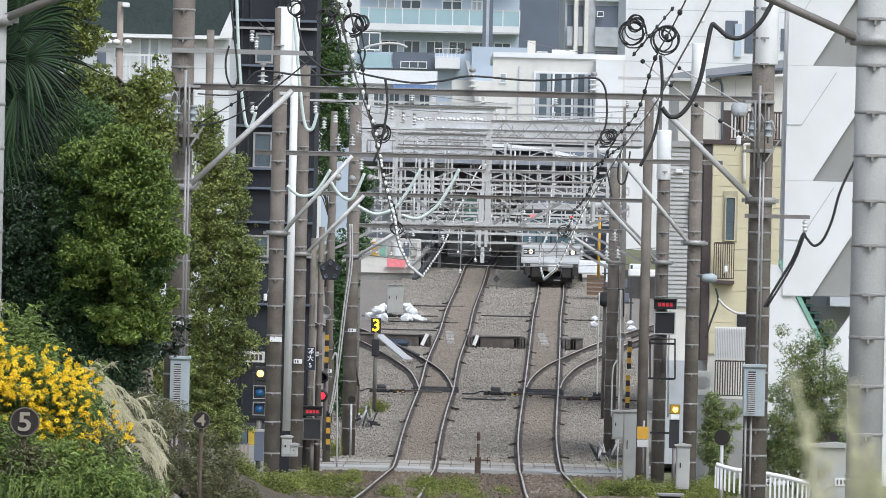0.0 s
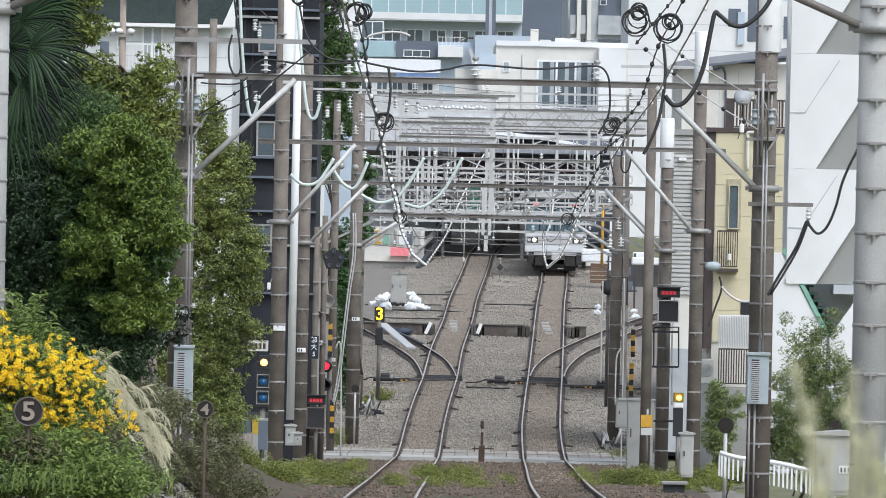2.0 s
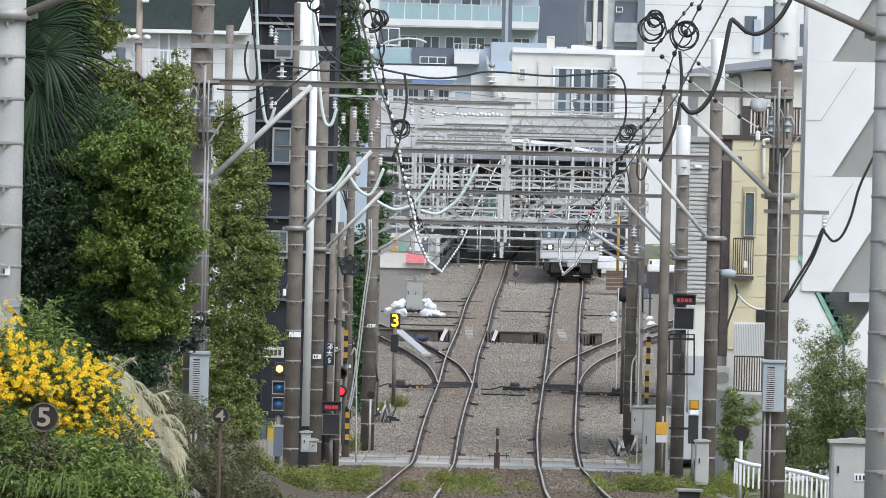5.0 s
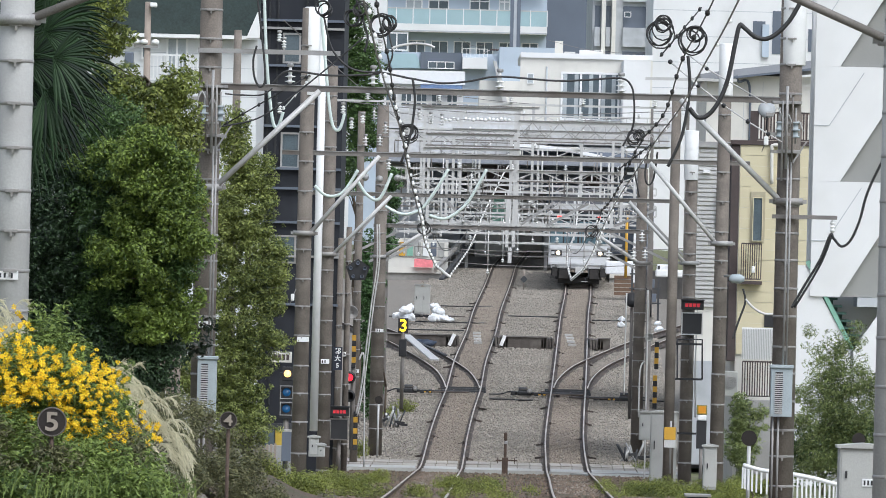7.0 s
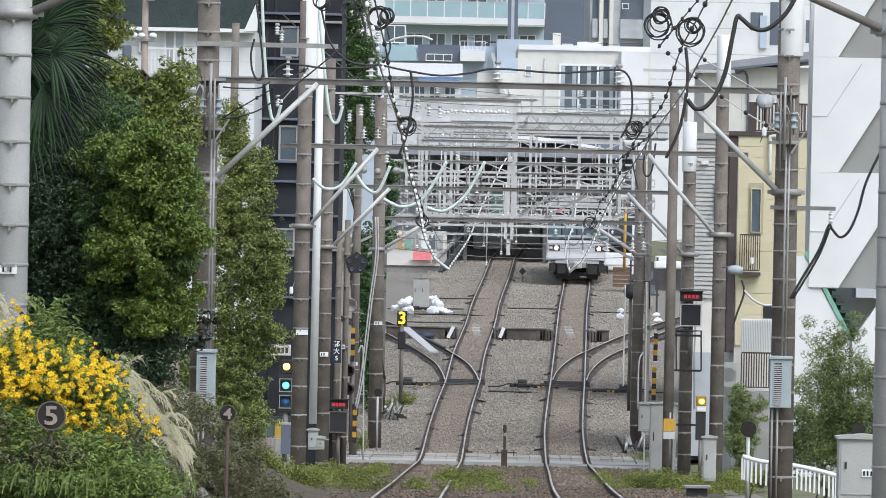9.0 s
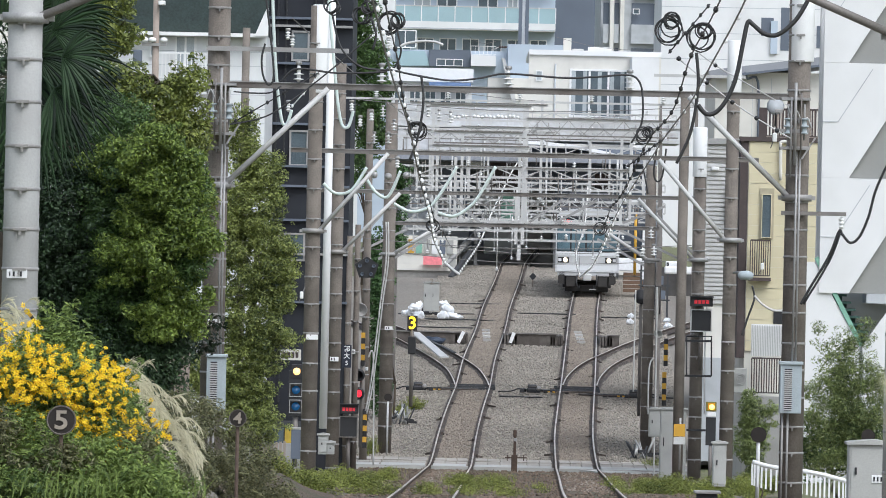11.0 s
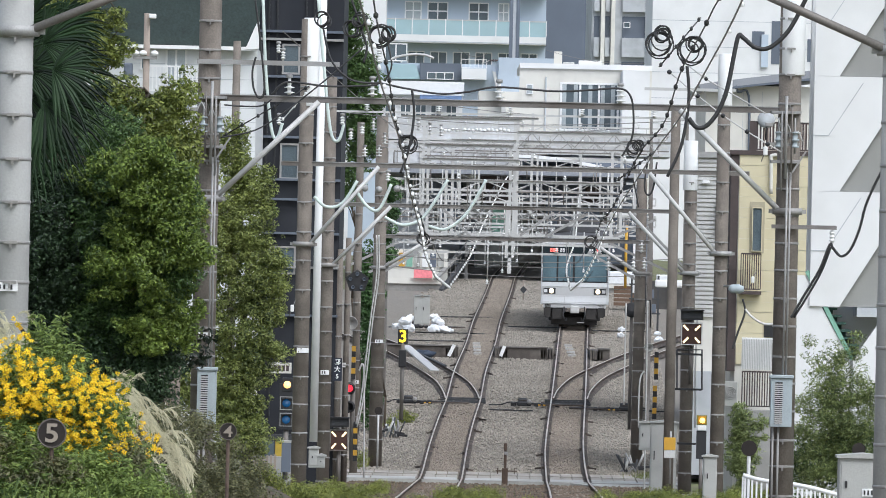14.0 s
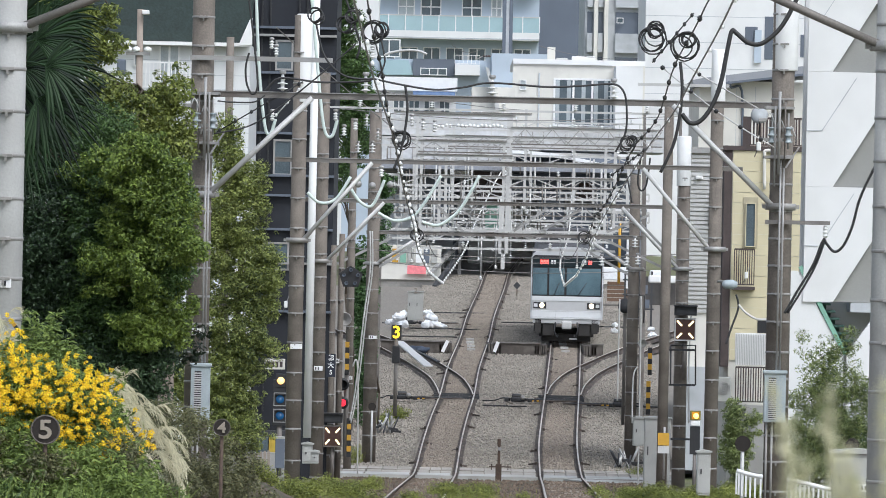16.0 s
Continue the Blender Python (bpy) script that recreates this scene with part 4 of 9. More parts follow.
scatter("flower_leaves", "green leaves between the yellow flowers", [(*(-3.841, 65.7, -1.157), 0.3, 0.3, 0.25), (*(-3.377, 65.7, -1.301), 0.35, 0.3, 0.25), (*(-3.013, 65.7, -1.55), 0.25, 0.3, 0.3), (*(-3.659, 65.4, -1.71), 0.4, 0.3, 0.25), (*(-3.184, 65.2, -2.0), 0.45, 0.3, 0.25), (*(-3.729, 65.0, -2.107), 0.4, 0.3, 0.25), (*(-2.759, 66.0, -2.015), 0.25, 0.3, 0.3)], 20000, 0.065, 0.28, "leaf_bank")
scatter("bank_shrubs", "brownish green shrubs along the foot of the bank",
        [(*(-3.063, 84.0, -2.096), 0.4, 0.5, 0.35), (*(-2.855, 90.0, -2.518), 0.5, 0.5, 0.45), (*(-2.624, 92.0, -2.926), 0.4, 0.5, 0.35), (*(-2.516, 96.0, -2.899), 0.35, 0.5, 0.4), (*(-3.057, 88.0, -2.879), 0.5, 0.5, 0.3), (*(-2.333, 98.0, -3.245), 0.35, 0.5, 0.2), (*(-3.137, 94.0, -2.193), 0.35, 0.4, 0.25), (*(-2.355, 99.0, -3.371), 0.5, 0.5, 0.2), (*(-2.027, 102.0, -3.529), 0.5, 0.5, 0.16)],
        26000, 0.05, 0.42, "leaf_brown", "shrub")

scatter("bank_weeds", "brownish dry weeds low on the bank", [(-3.95, 64.9, -1.75, 0.3, 0.3, 0.3), (-3.8, 64.7, -2.1, 0.35, 0.3, 0.2), (-3.35, 64.6, -1.95, 0.2, 0.2, 0.2), (-2.72, 65.5, -1.95, 0.15, 0.2, 0.3)], 7000, 0.05, 0.34, "leaf_brown")


def flowers():
    """Yellow daisy-like flowers, each with six petals, strewn in drifts."""
    drifts = [(*(-3.835, 65.5, -0.898), 0.16, 0.14), (*(-3.907, 65.5, -1.104), 0.15, 0.2), (*(-3.627, 65.5, -1.047), 0.17, 0.12), (*(-3.345, 65.5, -1.118), 0.17, 0.13), (*(-3.162, 65.5, -1.293), 0.22, 0.15), (*(-2.935, 65.5, -1.16), 0.14, 0.12),
              (*(-3.312, 65.5, -1.449), 0.17, 0.15), (*(-3.004, 65.5, -1.545), 0.16, 0.15), (*(-3.672, 65.5, -1.355), 0.22, 0.12), (*(-2.921, 65.5, -1.85), 0.14, 0.14), (*(-3.126, 65.5, -1.803), 0.1, 0.12), (*(-2.814, 65.5, -2.078), 0.05, 0.08), (*(-2.638, 68.0, -1.753), 0.09, 0.1),
              (*(-2.829, 65.5, -1.337), 0.06, 0.12), (*(-3.923, 65.5, -1.564), 0.2, 0.1), (*(-2.992, 65.5, -2.107), 0.1, 0.05), (*(-3.637, 65.5, -1.814), 0.05, 0.05), (*(-2.797, 66.5, -1.719), 0.1, 0.16), (*(-3.489, 65.4, -1.298), 0.2, 0.14), (*(-3.82, 65.4, -1.305), 0.16, 0.12), (*(-3.202, 65.4, -1.598), 0.14, 0.12)]
    verts, faces = [], []
    for x, y, z, sx, sz in drifts:
        for k in range(int(44 * (sx * sz) / 0.022)):
            c = Vector((x + random.gauss(0, sx * 0.75), y + random.uniform(-0.35, 0.25), z + random.gauss(0, sz * 0.75)))
            n = Vector((random.gauss(0, 0.45), -0.7, 0.55 + random.gauss(0, 0.4))).normalized()
            u = n.orthogonal().normalized()
            v = n.cross(u)
            r, turn = random.uniform(0.028, 0.046), random.random() * 6.28
            for j in range(8):
                a = turn + j * math.pi / 4 + random.uniform(-0.15, 0.15)
                d = u * math.cos(a) + v * math.sin(a)
                w, q = n.cross(d), r * random.uniform(0.8, 1.1)
                i = len(verts)
                verts += [c + d * 0.003, c + d * q * 0.55 + w * q * 0.2 + n * 0.006, c + d * q - n * 0.004, c + d * q * 0.55 - w * q * 0.2 + n * 0.006]
                faces.append((i, i + 1, i + 2, i + 3))
    me = bpy.data.meshes.new("yellow_flowers")
    me.from_pydata([p[:] for p in verts], [], faces)
    me.materials.append(M["petal"])
    tagged(new("yellow_flowers", me), "drifts of bright yellow flowers on the bank", "flowers", kind="stuff")


flowers()
M["pampas"] = leaf_mat("pampas_plume_hair", (0.46, 0.43, 0.28), (0.80, 0.76, 0.56), 0.9)


def pampas(name, label, tufts, n, length):
    """Arching plumes: each a bent stalk with many fine hairs hanging from its far half; tufts are (x, y, z, spread)."""
    verts, faces = [], []
    for k in range(n):
        x, y, z, sp = tufts[k % len(tufts)]
        L = length * random.uniform(0.6, 1.15)
        lean, lift = random.uniform(0.35, 1.0), random.uniform(0.25, 0.8)
        b = Vector((x + random.gauss(0, sp * 0.5), y + random.uniform(-0.3, 0.3), z + random.gauss(0, 0.08)))
        def at(u):
            return b + Vector((L * lean * u, -0.05 * u, L * (lift * u * 1.6 - 1.35 * u ** 2.3 * lean)))
        for j in range(5):
            p, q = at(j / 5), at((j + 1) / 5)
            i = len(verts)
            verts += [p + Vector((0, 0, 0.003)), p - Vector((0, 0, 0.003)), q - Vector((0, 0, 0.003)), q + Vector((0, 0, 0.003))]
            faces.append((i, i + 1, i + 2, i + 3))
        for j in range(34):
            u = 0.35 + 0.65 * (j / 34)
            p = at(u)
            d = (at(min(u + 0.06, 1.05)) - p).normalized()
            h = 0.09 * (1.15 - abs(u - 0.65)) * random.uniform(0.6, 1.2)
            q = p + d * h * 0.8 + Vector((random.gauss(0, 0.25), random.gauss(0, 0.2), -0.55 + random.gauss(0, 0.35))) * h
            w = Vector((-d.z, 0, d.x)) * 0.0035
            i = len(verts)
            verts += [p - w, p + w, q + w * 0.4, q - w * 0.4]
            faces.append((i, i + 1, i + 2, i + 3))
    me = bpy.data.meshes.new(name)
    me.from_pydata([v[:] for v in verts], [], faces)
    me.materials.append(M["pampas"])
    return tagged(new(name, me), label, "pampas grass", kind="stuff")


pampas("pampas_plumes", "pale feathery pampas plumes arching down the bank",
       [(-3.2, 72.0, -1.45, 0.1), (-3.1, 72.0, -1.5, 0.12), (-2.98, 72.0, -1.62, 0.12), (-2.82, 72.0, -1.84, 0.12), (-2.7, 72.0, -1.98, 0.14), (-2.62, 72.0, -2.12, 0.14), (-4.3, 69.6, -0.8, 0.1), (-4.15, 69.6, -0.86, 0.1), (-4.05, 69.6, -0.95, 0.08)], 105, 0.42)
blades("bank_grass", "long green grass on the bank", [(*(-3.669, 64.0, -2.224), 0.5, 0.4), (*(-3.12, 64.0, -2.213), 0.5, 0.4), (*(-2.753, 66.0, -2.324), 0.4, 0.4), (*(-2.592, 70.0, -2.458), 0.3, 0.4), (*(-3.535, 66.0, -1.877), 0.4, 0.3), (*(-3.01, 68.0, -1.708), 0.2, 0.3)], 260, 0.3, "leaf_bank", lean=(0.2, 0))


def weed_stalks(name, label, spots, leaf, material):
    """Upright weed stalks with leaves up the stem; spots are (x, y, z, height)."""
    pos, nrm = [], []
    for x, y, z, h in spots:
        bend = random.uniform(-0.12, 0.16)
        for k in range(int(h * 170)):
            u = random.random()
            a = random.uniform(0, 6.28)
            r = leaf * 0.75 * (1.1 - 0.75 * u)
            pos.append((x + bend * u * u + r * math.cos(a), y + r * math.sin(a), z + h * u))
            nrm.append((0.5 * math.cos(a) + random.gauss(0, 0.3), -0.35 + random.gauss(0, 0.3), 0.8))
    nrm = np.array(nrm)
    nrm /= np.linalg.norm(nrm, axis=1)[:, None]
    return tagged(leaf_mesh(name, np.array(pos), nrm, leaf, 0.26, material, None), label, "weeds", kind="stuff")


weed_stalks("weed_stalks", "upright green weed stalks above the flowers", [(-3.62 + random.gauss(0, 0.12), 69 + random.uniform(-0.3, 0.3), -1.15, random.uniform(0.25, 0.62)) for k in range(16)] + [(-3.1 + random.gauss(0, 0.15), 68.5, -1.5, random.uniform(0.2, 0.5)) for k in range(10)], 0.085, "leaf_bank")
weed_stalks("weed_stalks", "leafy weed stalks on the lower bank", [(random.uniform(-3.9, -2.45), 64.6 + random.uniform(-0.3, 0.4), -2.35, random.uniform(0.2, 0.55)) for k in range(46)], 0.08, "leaf_bank")

# weeds along and between the tracks
WEEDS = []
for (x, y), rx, rz in (((-1.581, 149.75), 0.6, 0.24), ((-2.219, 162.0), 0.45, 0.22), ((-2.317, 148.25), 0.5, 0.22), ((-1.298, 138.5), 0.6, 0.2), ((0.425, 157.75), 0.4, 0.16), ((1.283, 157.25), 0.4, 0.16), ((4.705, 149.0), 0.6, 0.25), ((3.981, 162.25), 0.25, 0.14), ((-1.097, 164.25), 0.35, 0.16), ((-0.166, 140.5), 0.25, 0.12), ((2.108, 146.25), 0.2, 0.1), ((0.874, 150.0), 0.55, 0.2), ((0.607, 141.75), 0.4, 0.08), ((1.376, 141.25), 0.3, 0.08), ((4.581, 156.75), 0.4, 0.18), ((5.234, 158.0), 0.4, 0.22), ((3.904, 149.5), 0.3, 0.12), ((5.661, 154.5), 0.3, 0.14),
                       ((6.675, 154.25), 0.35, 0.26), ((7.007, 151.0), 0.3, 0.2), ((5.891, 202.0), 0.3, 0.12), ((-0.776, 229.75), 0.35, 0.22), ((-1.161, 225.5), 0.2, 0.25), ((-1.886, 207.25), 0.25, 0.3), ((-3.176, 142.75), 0.3, 0.15), ((-3.967, 198.5), 0.2, 0.3), ((-2.7, 141.0), 0.5, 0.24), ((-2.3, 135.0), 0.5, 0.2), ((-3.0, 133.0), 0.4, 0.22), ((5.7, 147.0), 0.4, 0.24), ((5.3, 141.0), 0.4, 0.2), ((6.1, 143.0), 0.35, 0.22), ((6.4, 148.0), 0.3, 0.24)):
    WEEDS.append((x, y, ground_z(x, y) - 0.02, rx, 2.0 if rz < 0.2 else 0.8, rz))
scatter("track_weeds", "low green weeds along and between the tracks", WEEDS, 96000, 0.045, 0.45, "leaf_weed")
blades("track_grass", "short grass tufts beside the rails", [(x, y, z + 0.05, rx, ry * 0.6) for x, y, z, rx, ry, rz in WEEDS], 2200, 0.14, "leaf_weed", lean=(0.05, 0))

# shrubs by the white building
tree("shrub", "tall leafy shrub with upright shoots beside a white wall", (6.165, 114.5, -3.9),
     [blob((6.191, 114.0, -2.094), 0.3, 0.5, 0.35), blob((6.42, 114.0, -2.445), 0.35, 0.45, 0.35), blob((5.98, 114.0, -2.632), 0.22, 0.4, 0.35), blob((6.008, 114.0, -1.431), 0.09, 0.6, 0.1), blob((6.26, 114.0, -1.559), 0.09, 0.5, 0.1), blob((6.667, 114.0, -1.462), 0.1, 0.6, 0.1), blob((6.474, 114.0, -1.599), 0.08, 0.5, 0.1), blob((6.83, 114.0, -1.636), 0.08, 0.5, 0.1), blob((6.139, 114.0, -1.739), 0.1, 0.5, 0.1), blob((6.728, 114.0, -2.261), 0.3, 0.5, 0.3), blob((7.124, 114.0, -2.075), 0.35, 0.5, 0.3), blob((6.165, 114.0, -2.984), 0.5, 0.35, 0.3), blob((6.876, 114.0, -2.969), 0.45, 0.4, 0.3), blob((6.405, 114.0, -1.734), 0.12, 0.5, 0.12), blob((6.413, 114.0, -2.09), 0.3, 0.5, 0.3), blob((6.376, 114.5, -3.262), 0.6, 0.4, 0.3), blob((6.502, 114.0, -2.088), 0.4, 0.5, 0.3), blob((6.602, 114.0, -2.619), 0.45, 0.4, 0.3), blob((5.901, 114.0, -2.278), 0.16, 0.4, 0.3)],
     620, 34000, 0.058, 0.24, "leaf_shrub", 0.014, (0.07, 0.16), "shrub")
tree("shrub", "dense dark green bush below the leafy shoots", (6.3, 115.2, -4.0),
     [blob((6.15, 115.0, -3.0), 0.4, 0.5, 0.3), blob((6.6, 115.0, -2.9), 0.45, 0.5, 0.3), blob((6.95, 115.0, -2.8), 0.35, 0.5, 0.3), blob((5.8, 115.0, -3.1), 0.25, 0.4, 0.3)], 240, 15000, 0.06, 0.3, "leaf_fresh", 0.03, (0.1, 0.2), "shrub")
tree("shrub", "green shrub behind a guard fence", (5.282, 118.5, -4.1),
     [blob((5.091, 118.0, -2.497), 0.15, 0.3, 0.3), blob((5.210, 118.0, -2.909), 0.15, 0.3, 0.3), blob((5.170, 118.0, -3.232), 0.15, 0.3, 0.3), blob((5.389, 118.0, -2.629), 0.15, 0.3, 0.3), blob((5.028, 118.0, -3.004), 0.15, 0.3, 0.3)], 170, 9000, 0.075, 0.2, "leaf_shrub", 0.014, (0.06, 0.14), "shrub")


# ---- buildings on the left ----
M["roof_green"] = mat("dark_green_roof_slates", (0.035, 0.052, 0.048), 0.75, var=0.35, scale=3, fine=18, bump=0.3)
M["tile_white"] = mat("white_wall_tiles", (0.72, 0.73, 0.73), 0.5, var=0.08, scale=1.5, bump=0.05)
M["navy"] = mat("dark_blue_black_cladding", (0.011, 0.013, 0.019), 0.7, var=0.4, scale=1.0, bump=0.1, dirt=(0.02, 0.023, 0.03))
M["pane"] = mat("window_glass", (0.10, 0.13, 0.15), 0.08, var=0.5, scale=0.7, bump=0.0, coat=0.5)
M["pane_pale"] = mat("curtained_glass", (0.42, 0.46, 0.48), 0.15, var=0.3, scale=1.2, bump=0.0, coat=0.4)
M["cream"] = mat("cream_render", (0.70, 0.68, 0.62), 0.8, var=0.08, scale=0.8, bump=0.05, dirt=(0.62, 0.60, 0.55))
M["grey_wall"] = mat("grey_render", (0.47, 0.49, 0.51), 0.8, var=0.1, scale=0.6, bump=0.05, dirt=(0.37, 0.385, 0.395))
# far walls are paler and bluer, distance haze put into their colours
M["slate_and_shade"] = mat("dark_slate_and_shade", (0.12, 0.14, 0.175), 0.6, var=0.15, scale=0.5, bump=0.05)
M["blue_wall"] = mat("haze_blue_grey_wall", (0.46, 0.53, 0.61), 0.7, var=0.1, scale=0.6, bump=0.03)
M["glass_rail"] = mat("teal_glass_balustrade", (0.36, 0.50, 0.54), 0.1, var=0.15, scale=0.5, bump=0.0, coat=0.5)
M["roof_grey"] = mat("grey_metal_roof", (0.28, 0.29, 0.31), 0.5, var=0.15, scale=1, bump=0.05)
M["siding"] = mat("cream_yellow_siding", (0.62, 0.56, 0.38), 0.75, var=0.1, scale=1.5, bump=0.08, obj=0.25)
M["brown"] = mat("dark_brown_brick_strip", (0.075, 0.058, 0.055), 0.85, var=0.3, bump=0.3)
M["wood"] = mat("weathered_boards", (0.30, 0.25, 0.21), 0.9, var=0.3, scale=3, bump=0.4, obj=0.4)
M["shadow_grey"] = mat("dark_steel_and_shade", (0.05, 0.052, 0.056), 0.8, var=0.3)
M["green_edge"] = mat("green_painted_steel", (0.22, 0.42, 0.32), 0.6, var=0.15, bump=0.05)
M["green_step"] = mat("dark_green_tread", (0.04, 0.085, 0.07), 0.8, var=0.2)
M["recess"] = mat("recess_shade_yellow", (0.40, 0.36, 0.26), 0.8, var=0.15)
M["soffit"] = mat("shade_grey_soffit", (0.30, 0.30, 0.285), 0.85, var=0.12, scale=1.0, bump=0.05)
M["concrete"] = mat("pale_concrete_slab", (0.31, 0.305, 0.29), 0.85, var=0.2, scale=2, bump=0.2, dirt=(0.24, 0.23, 0.215))


def window(parent, x0, x1, y, z0, z1, fr=0.05, pane="pane", mull=1, name="window", frame_mat="white", bars=0):
    """A framed window on a wall that faces the camera at depth y."""
    bm = B()
    ring = [[bm.verts.new((x, q, z)) for x, z in ((x0 + i, z0 + i), (x1 - i, z0 + i), (x1 - i, z1 - i), (x0 + i, z1 - i))] for i, q in ((0, y + 0.02), (0, y - 0.06), (fr, y - 0.06), (fr, y + 0.02))]
    for p, q in zip(ring, ring[1:]):
        for k in range(4):
            bm.faces.new((p[k], p[(k + 1) % 4], q[(k + 1) % 4], q[k]))
    w = part(name, bm, frame_mat, parent)
    for k in range(1, mull + 1):
        x = x0 + (x1 - x0 - fr) * k / (mull + 1)
        part("mullion", box(B(), x, x + fr, y - 0.05, y + 0.02, z0 + fr, z1 - fr), frame_mat, w)
    for k in range(bars):
        z = z0 + (z1 - z0) * (k + 1) / (bars + 1)
        part("glazing_bar", box(B(), x0 + fr, x1 - fr, y - 0.053, y + 0.01, z - fr / 2, z + fr / 2), frame_mat, w)
    for k in range(mull + 1):
        a = x0 + (x1 - x0 - fr) * k / (mull + 1) + fr
        b = x0 + (x1 - x0 - fr) * (k + 1) / (mull + 1)
        part("pane", box(B(), a, b, y - 0.02, y - 0.005, z0 + fr, z1 - fr), pane, w)
    return w


def railing(parent, p, q, h, n, material, r=0.012, name="railing"):
    """Top and bottom rails between p and q with upright bars."""
    p, q = Vector(p), Vector(q)
    up = Vector((0, 0, h))
    top = part(name, bar(B(), p + up, q + up, 0.04, 0.04), material, parent)
    part("bottom_rail", bar(B(), p + up * 0.08, q + up * 0.08, 0.03, 0.03), material, top)
    first = part("baluster", bar(B(), p + up * 0.08, p + up, r * 2, r * 2), material, top)
    for k in range(1, n + 1):
        share("baluster", first, top, Matrix.Translation((q - p) * (k / n)))
    return top


def white_house():
    Y = 178.0
    t = thing("white_house", "white tiled house with a dark green roof", "house", (0, Y, 0))
    x0, x1 = -10.153, -4.411
    ze = 5.205
    part("wall", box(B(), x0, x1, 0, 8, -6.2, ze), "tile_white", t)
    roof = part("roof", prism(B(), [(x0 - 0.3, ze), (x1 + 0.02, ze), (x1 + 0.02, ze + 0.02), (x0 - 0.3, ze + 0.02)], -0.3, 8), "roof_green", t)
    for k in range(12):
        z, y = ze + 0.04 + k * 0.17, -0.35 + k * 0.22
        part("slate_course", prism(B(), [(x0 - 0.3, z - 0.02), (x1 + 0.03, z - 0.02), (x1 + 0.03, z + 0.165), (x0 - 0.3, z + 0.165)], y, y + 0.24), "roof_green", roof)
    part("gable_trim", prism(B(), [(x1 - 0.28, ze - 0.05), (x1 + 0.05, ze - 0.05), (x1 + 0.05, ze + 0.62), (x1 - 0.0, ze + 0.62)], -0.45, -0.3), "white", t)
    part("eave", box(B(), x0 - 0.3, x1, -0.42, -0.30, ze - 0.09, ze), "white", t)
    window(t, -6.658, -6.13, -0.02, 4.033, 5.144, 0.05, "pane_pale", 1)
    window(t, -7.269, -7.074, -0.02, 4.588, 5.144, 0.04, "pane", 0)
    window(t, -8.49, -8.004, -0.02, 4.588, 5.144, 0.04, "pane", 1)
    for k in range(18):
        part("wall_tile_course", box(B(), x0, x1 + 0.003, -0.004, 0.0, -1.2 + k * 0.35, -1.2 + k * 0.35 + 0.012), "grey_wall", t)
    railing(t, (-7.032, -0.5, 4.033), (-5.783, -0.5, 4.033), 0.65, 14, "white")


white_house()


def dark_building():
    Y = 186.0
    t = thing("dark_building", "narrow dark blue-black building with pale window frames", "building", (0, Y, 0))
    x0, x1 = -5.513, -2.394
    part("wall", box(B(), -4.588, x1, 0, 9, -5.9, 8.2), "navy", t)
    part("wall", box(B(), x0, -4.588 - 0.004, 0.2, 9, -5.9, 1.636), "navy", t)
    for a, b, c, d in [(-3.964, -3.5, 4.768, 5.552), (-3.964, -3.471, 2.07, 2.998), (-4.196, -3.5, -0.367, 0.358), (-4.631, -4.051, -1.383, -0.512)]:
        window(t, a, b, -0.02, c, d, 0.05, "pane", 0, frame_mat="galv")
    for k, z in enumerate([5.9, 5.697, 4.739, 3.187, 2.099, 1.591, 0.721, -0.15, -1.383]):
        part("ledge", box(B(), -4.559, x1, -0.16, -0.003, z - 0.06, z), "galv" if k in (1, 7) else "slate_and_shade", t)
    for x in [-4.515, -4.341, -4.124, -3.384, -3.181]:
        part("cladding_rib", box(B(), x, x + 0.044, -0.06, -0.002, -4.0, 8.2), "black", t)
    part("shopfront", box(B(), -4.718, -3.441, -0.4, -0.05, -6.0, -4.468), "shadow_grey", t, "dim ground-floor front")
    part("shop_panel", box(B(), -3.905, -3.673, -0.45, -0.41, -5.135, -4.642), mat("ochre_panel", (0.45, 0.32, 0.04), 0.6), t, "ochre yellow panel")
    part("shop_panel", box(B(), -4.311, -3.934, -0.45, -0.41, -5.135, -4.642), "pane", t)

    sg = part("shop_sign", box(B(), -3.963, -3.448, -5.0, -4.9, -2.834, -2.564, 0.01), "cream", t, "cream shop sign with dark writing")
    for k in range(4):
        x = -3.963 + 0.07 + k * 0.104
        part("writing", box(B(), x, x + 0.07, -5.01, -5.001, -2.774, -2.634), "brown", sg)
    part("sign_bracket", box(B(), -3.863, -3.783, -4.9, 0.0, -2.739, -2.659), "black", sg)


dark_building()
part_ = part("low_wall", box(B(), -4.326, -2.891, 160, 160.25, -6.5, -4.345), "concrete")
tagged(part_, "low pale concrete wall beside the lane", "wall", kind="structure")
fence = thing("board_fence", "old weathered grey-brown board fence behind the bank", "fence", (0, 112, 0))
for k in range(9):
    x = -4.518 + k * 0.075
    part("board", box(B(), x, x + 0.068, random.uniform(0, 0.02), 0.03, -3.2, -1.556 + random.uniform(-0.06, 0.06) + k * 0.015), "wood", fence)
part("fence_rail", box(B(), -4.535, -3.924, 0.04, 0.08, -2.098, -2.028), "wood", fence)
gf = thing("picket_fence", "short grey picket fence beside the lane", "fence", (0, 140, 0))
for k in range(8):
    x = -3.497 + k * 0.075
    part("picket", box(B(), x, x + 0.05, 0, 0.03, -5.2, -3.837 + k * 0.011), "wood", gf)

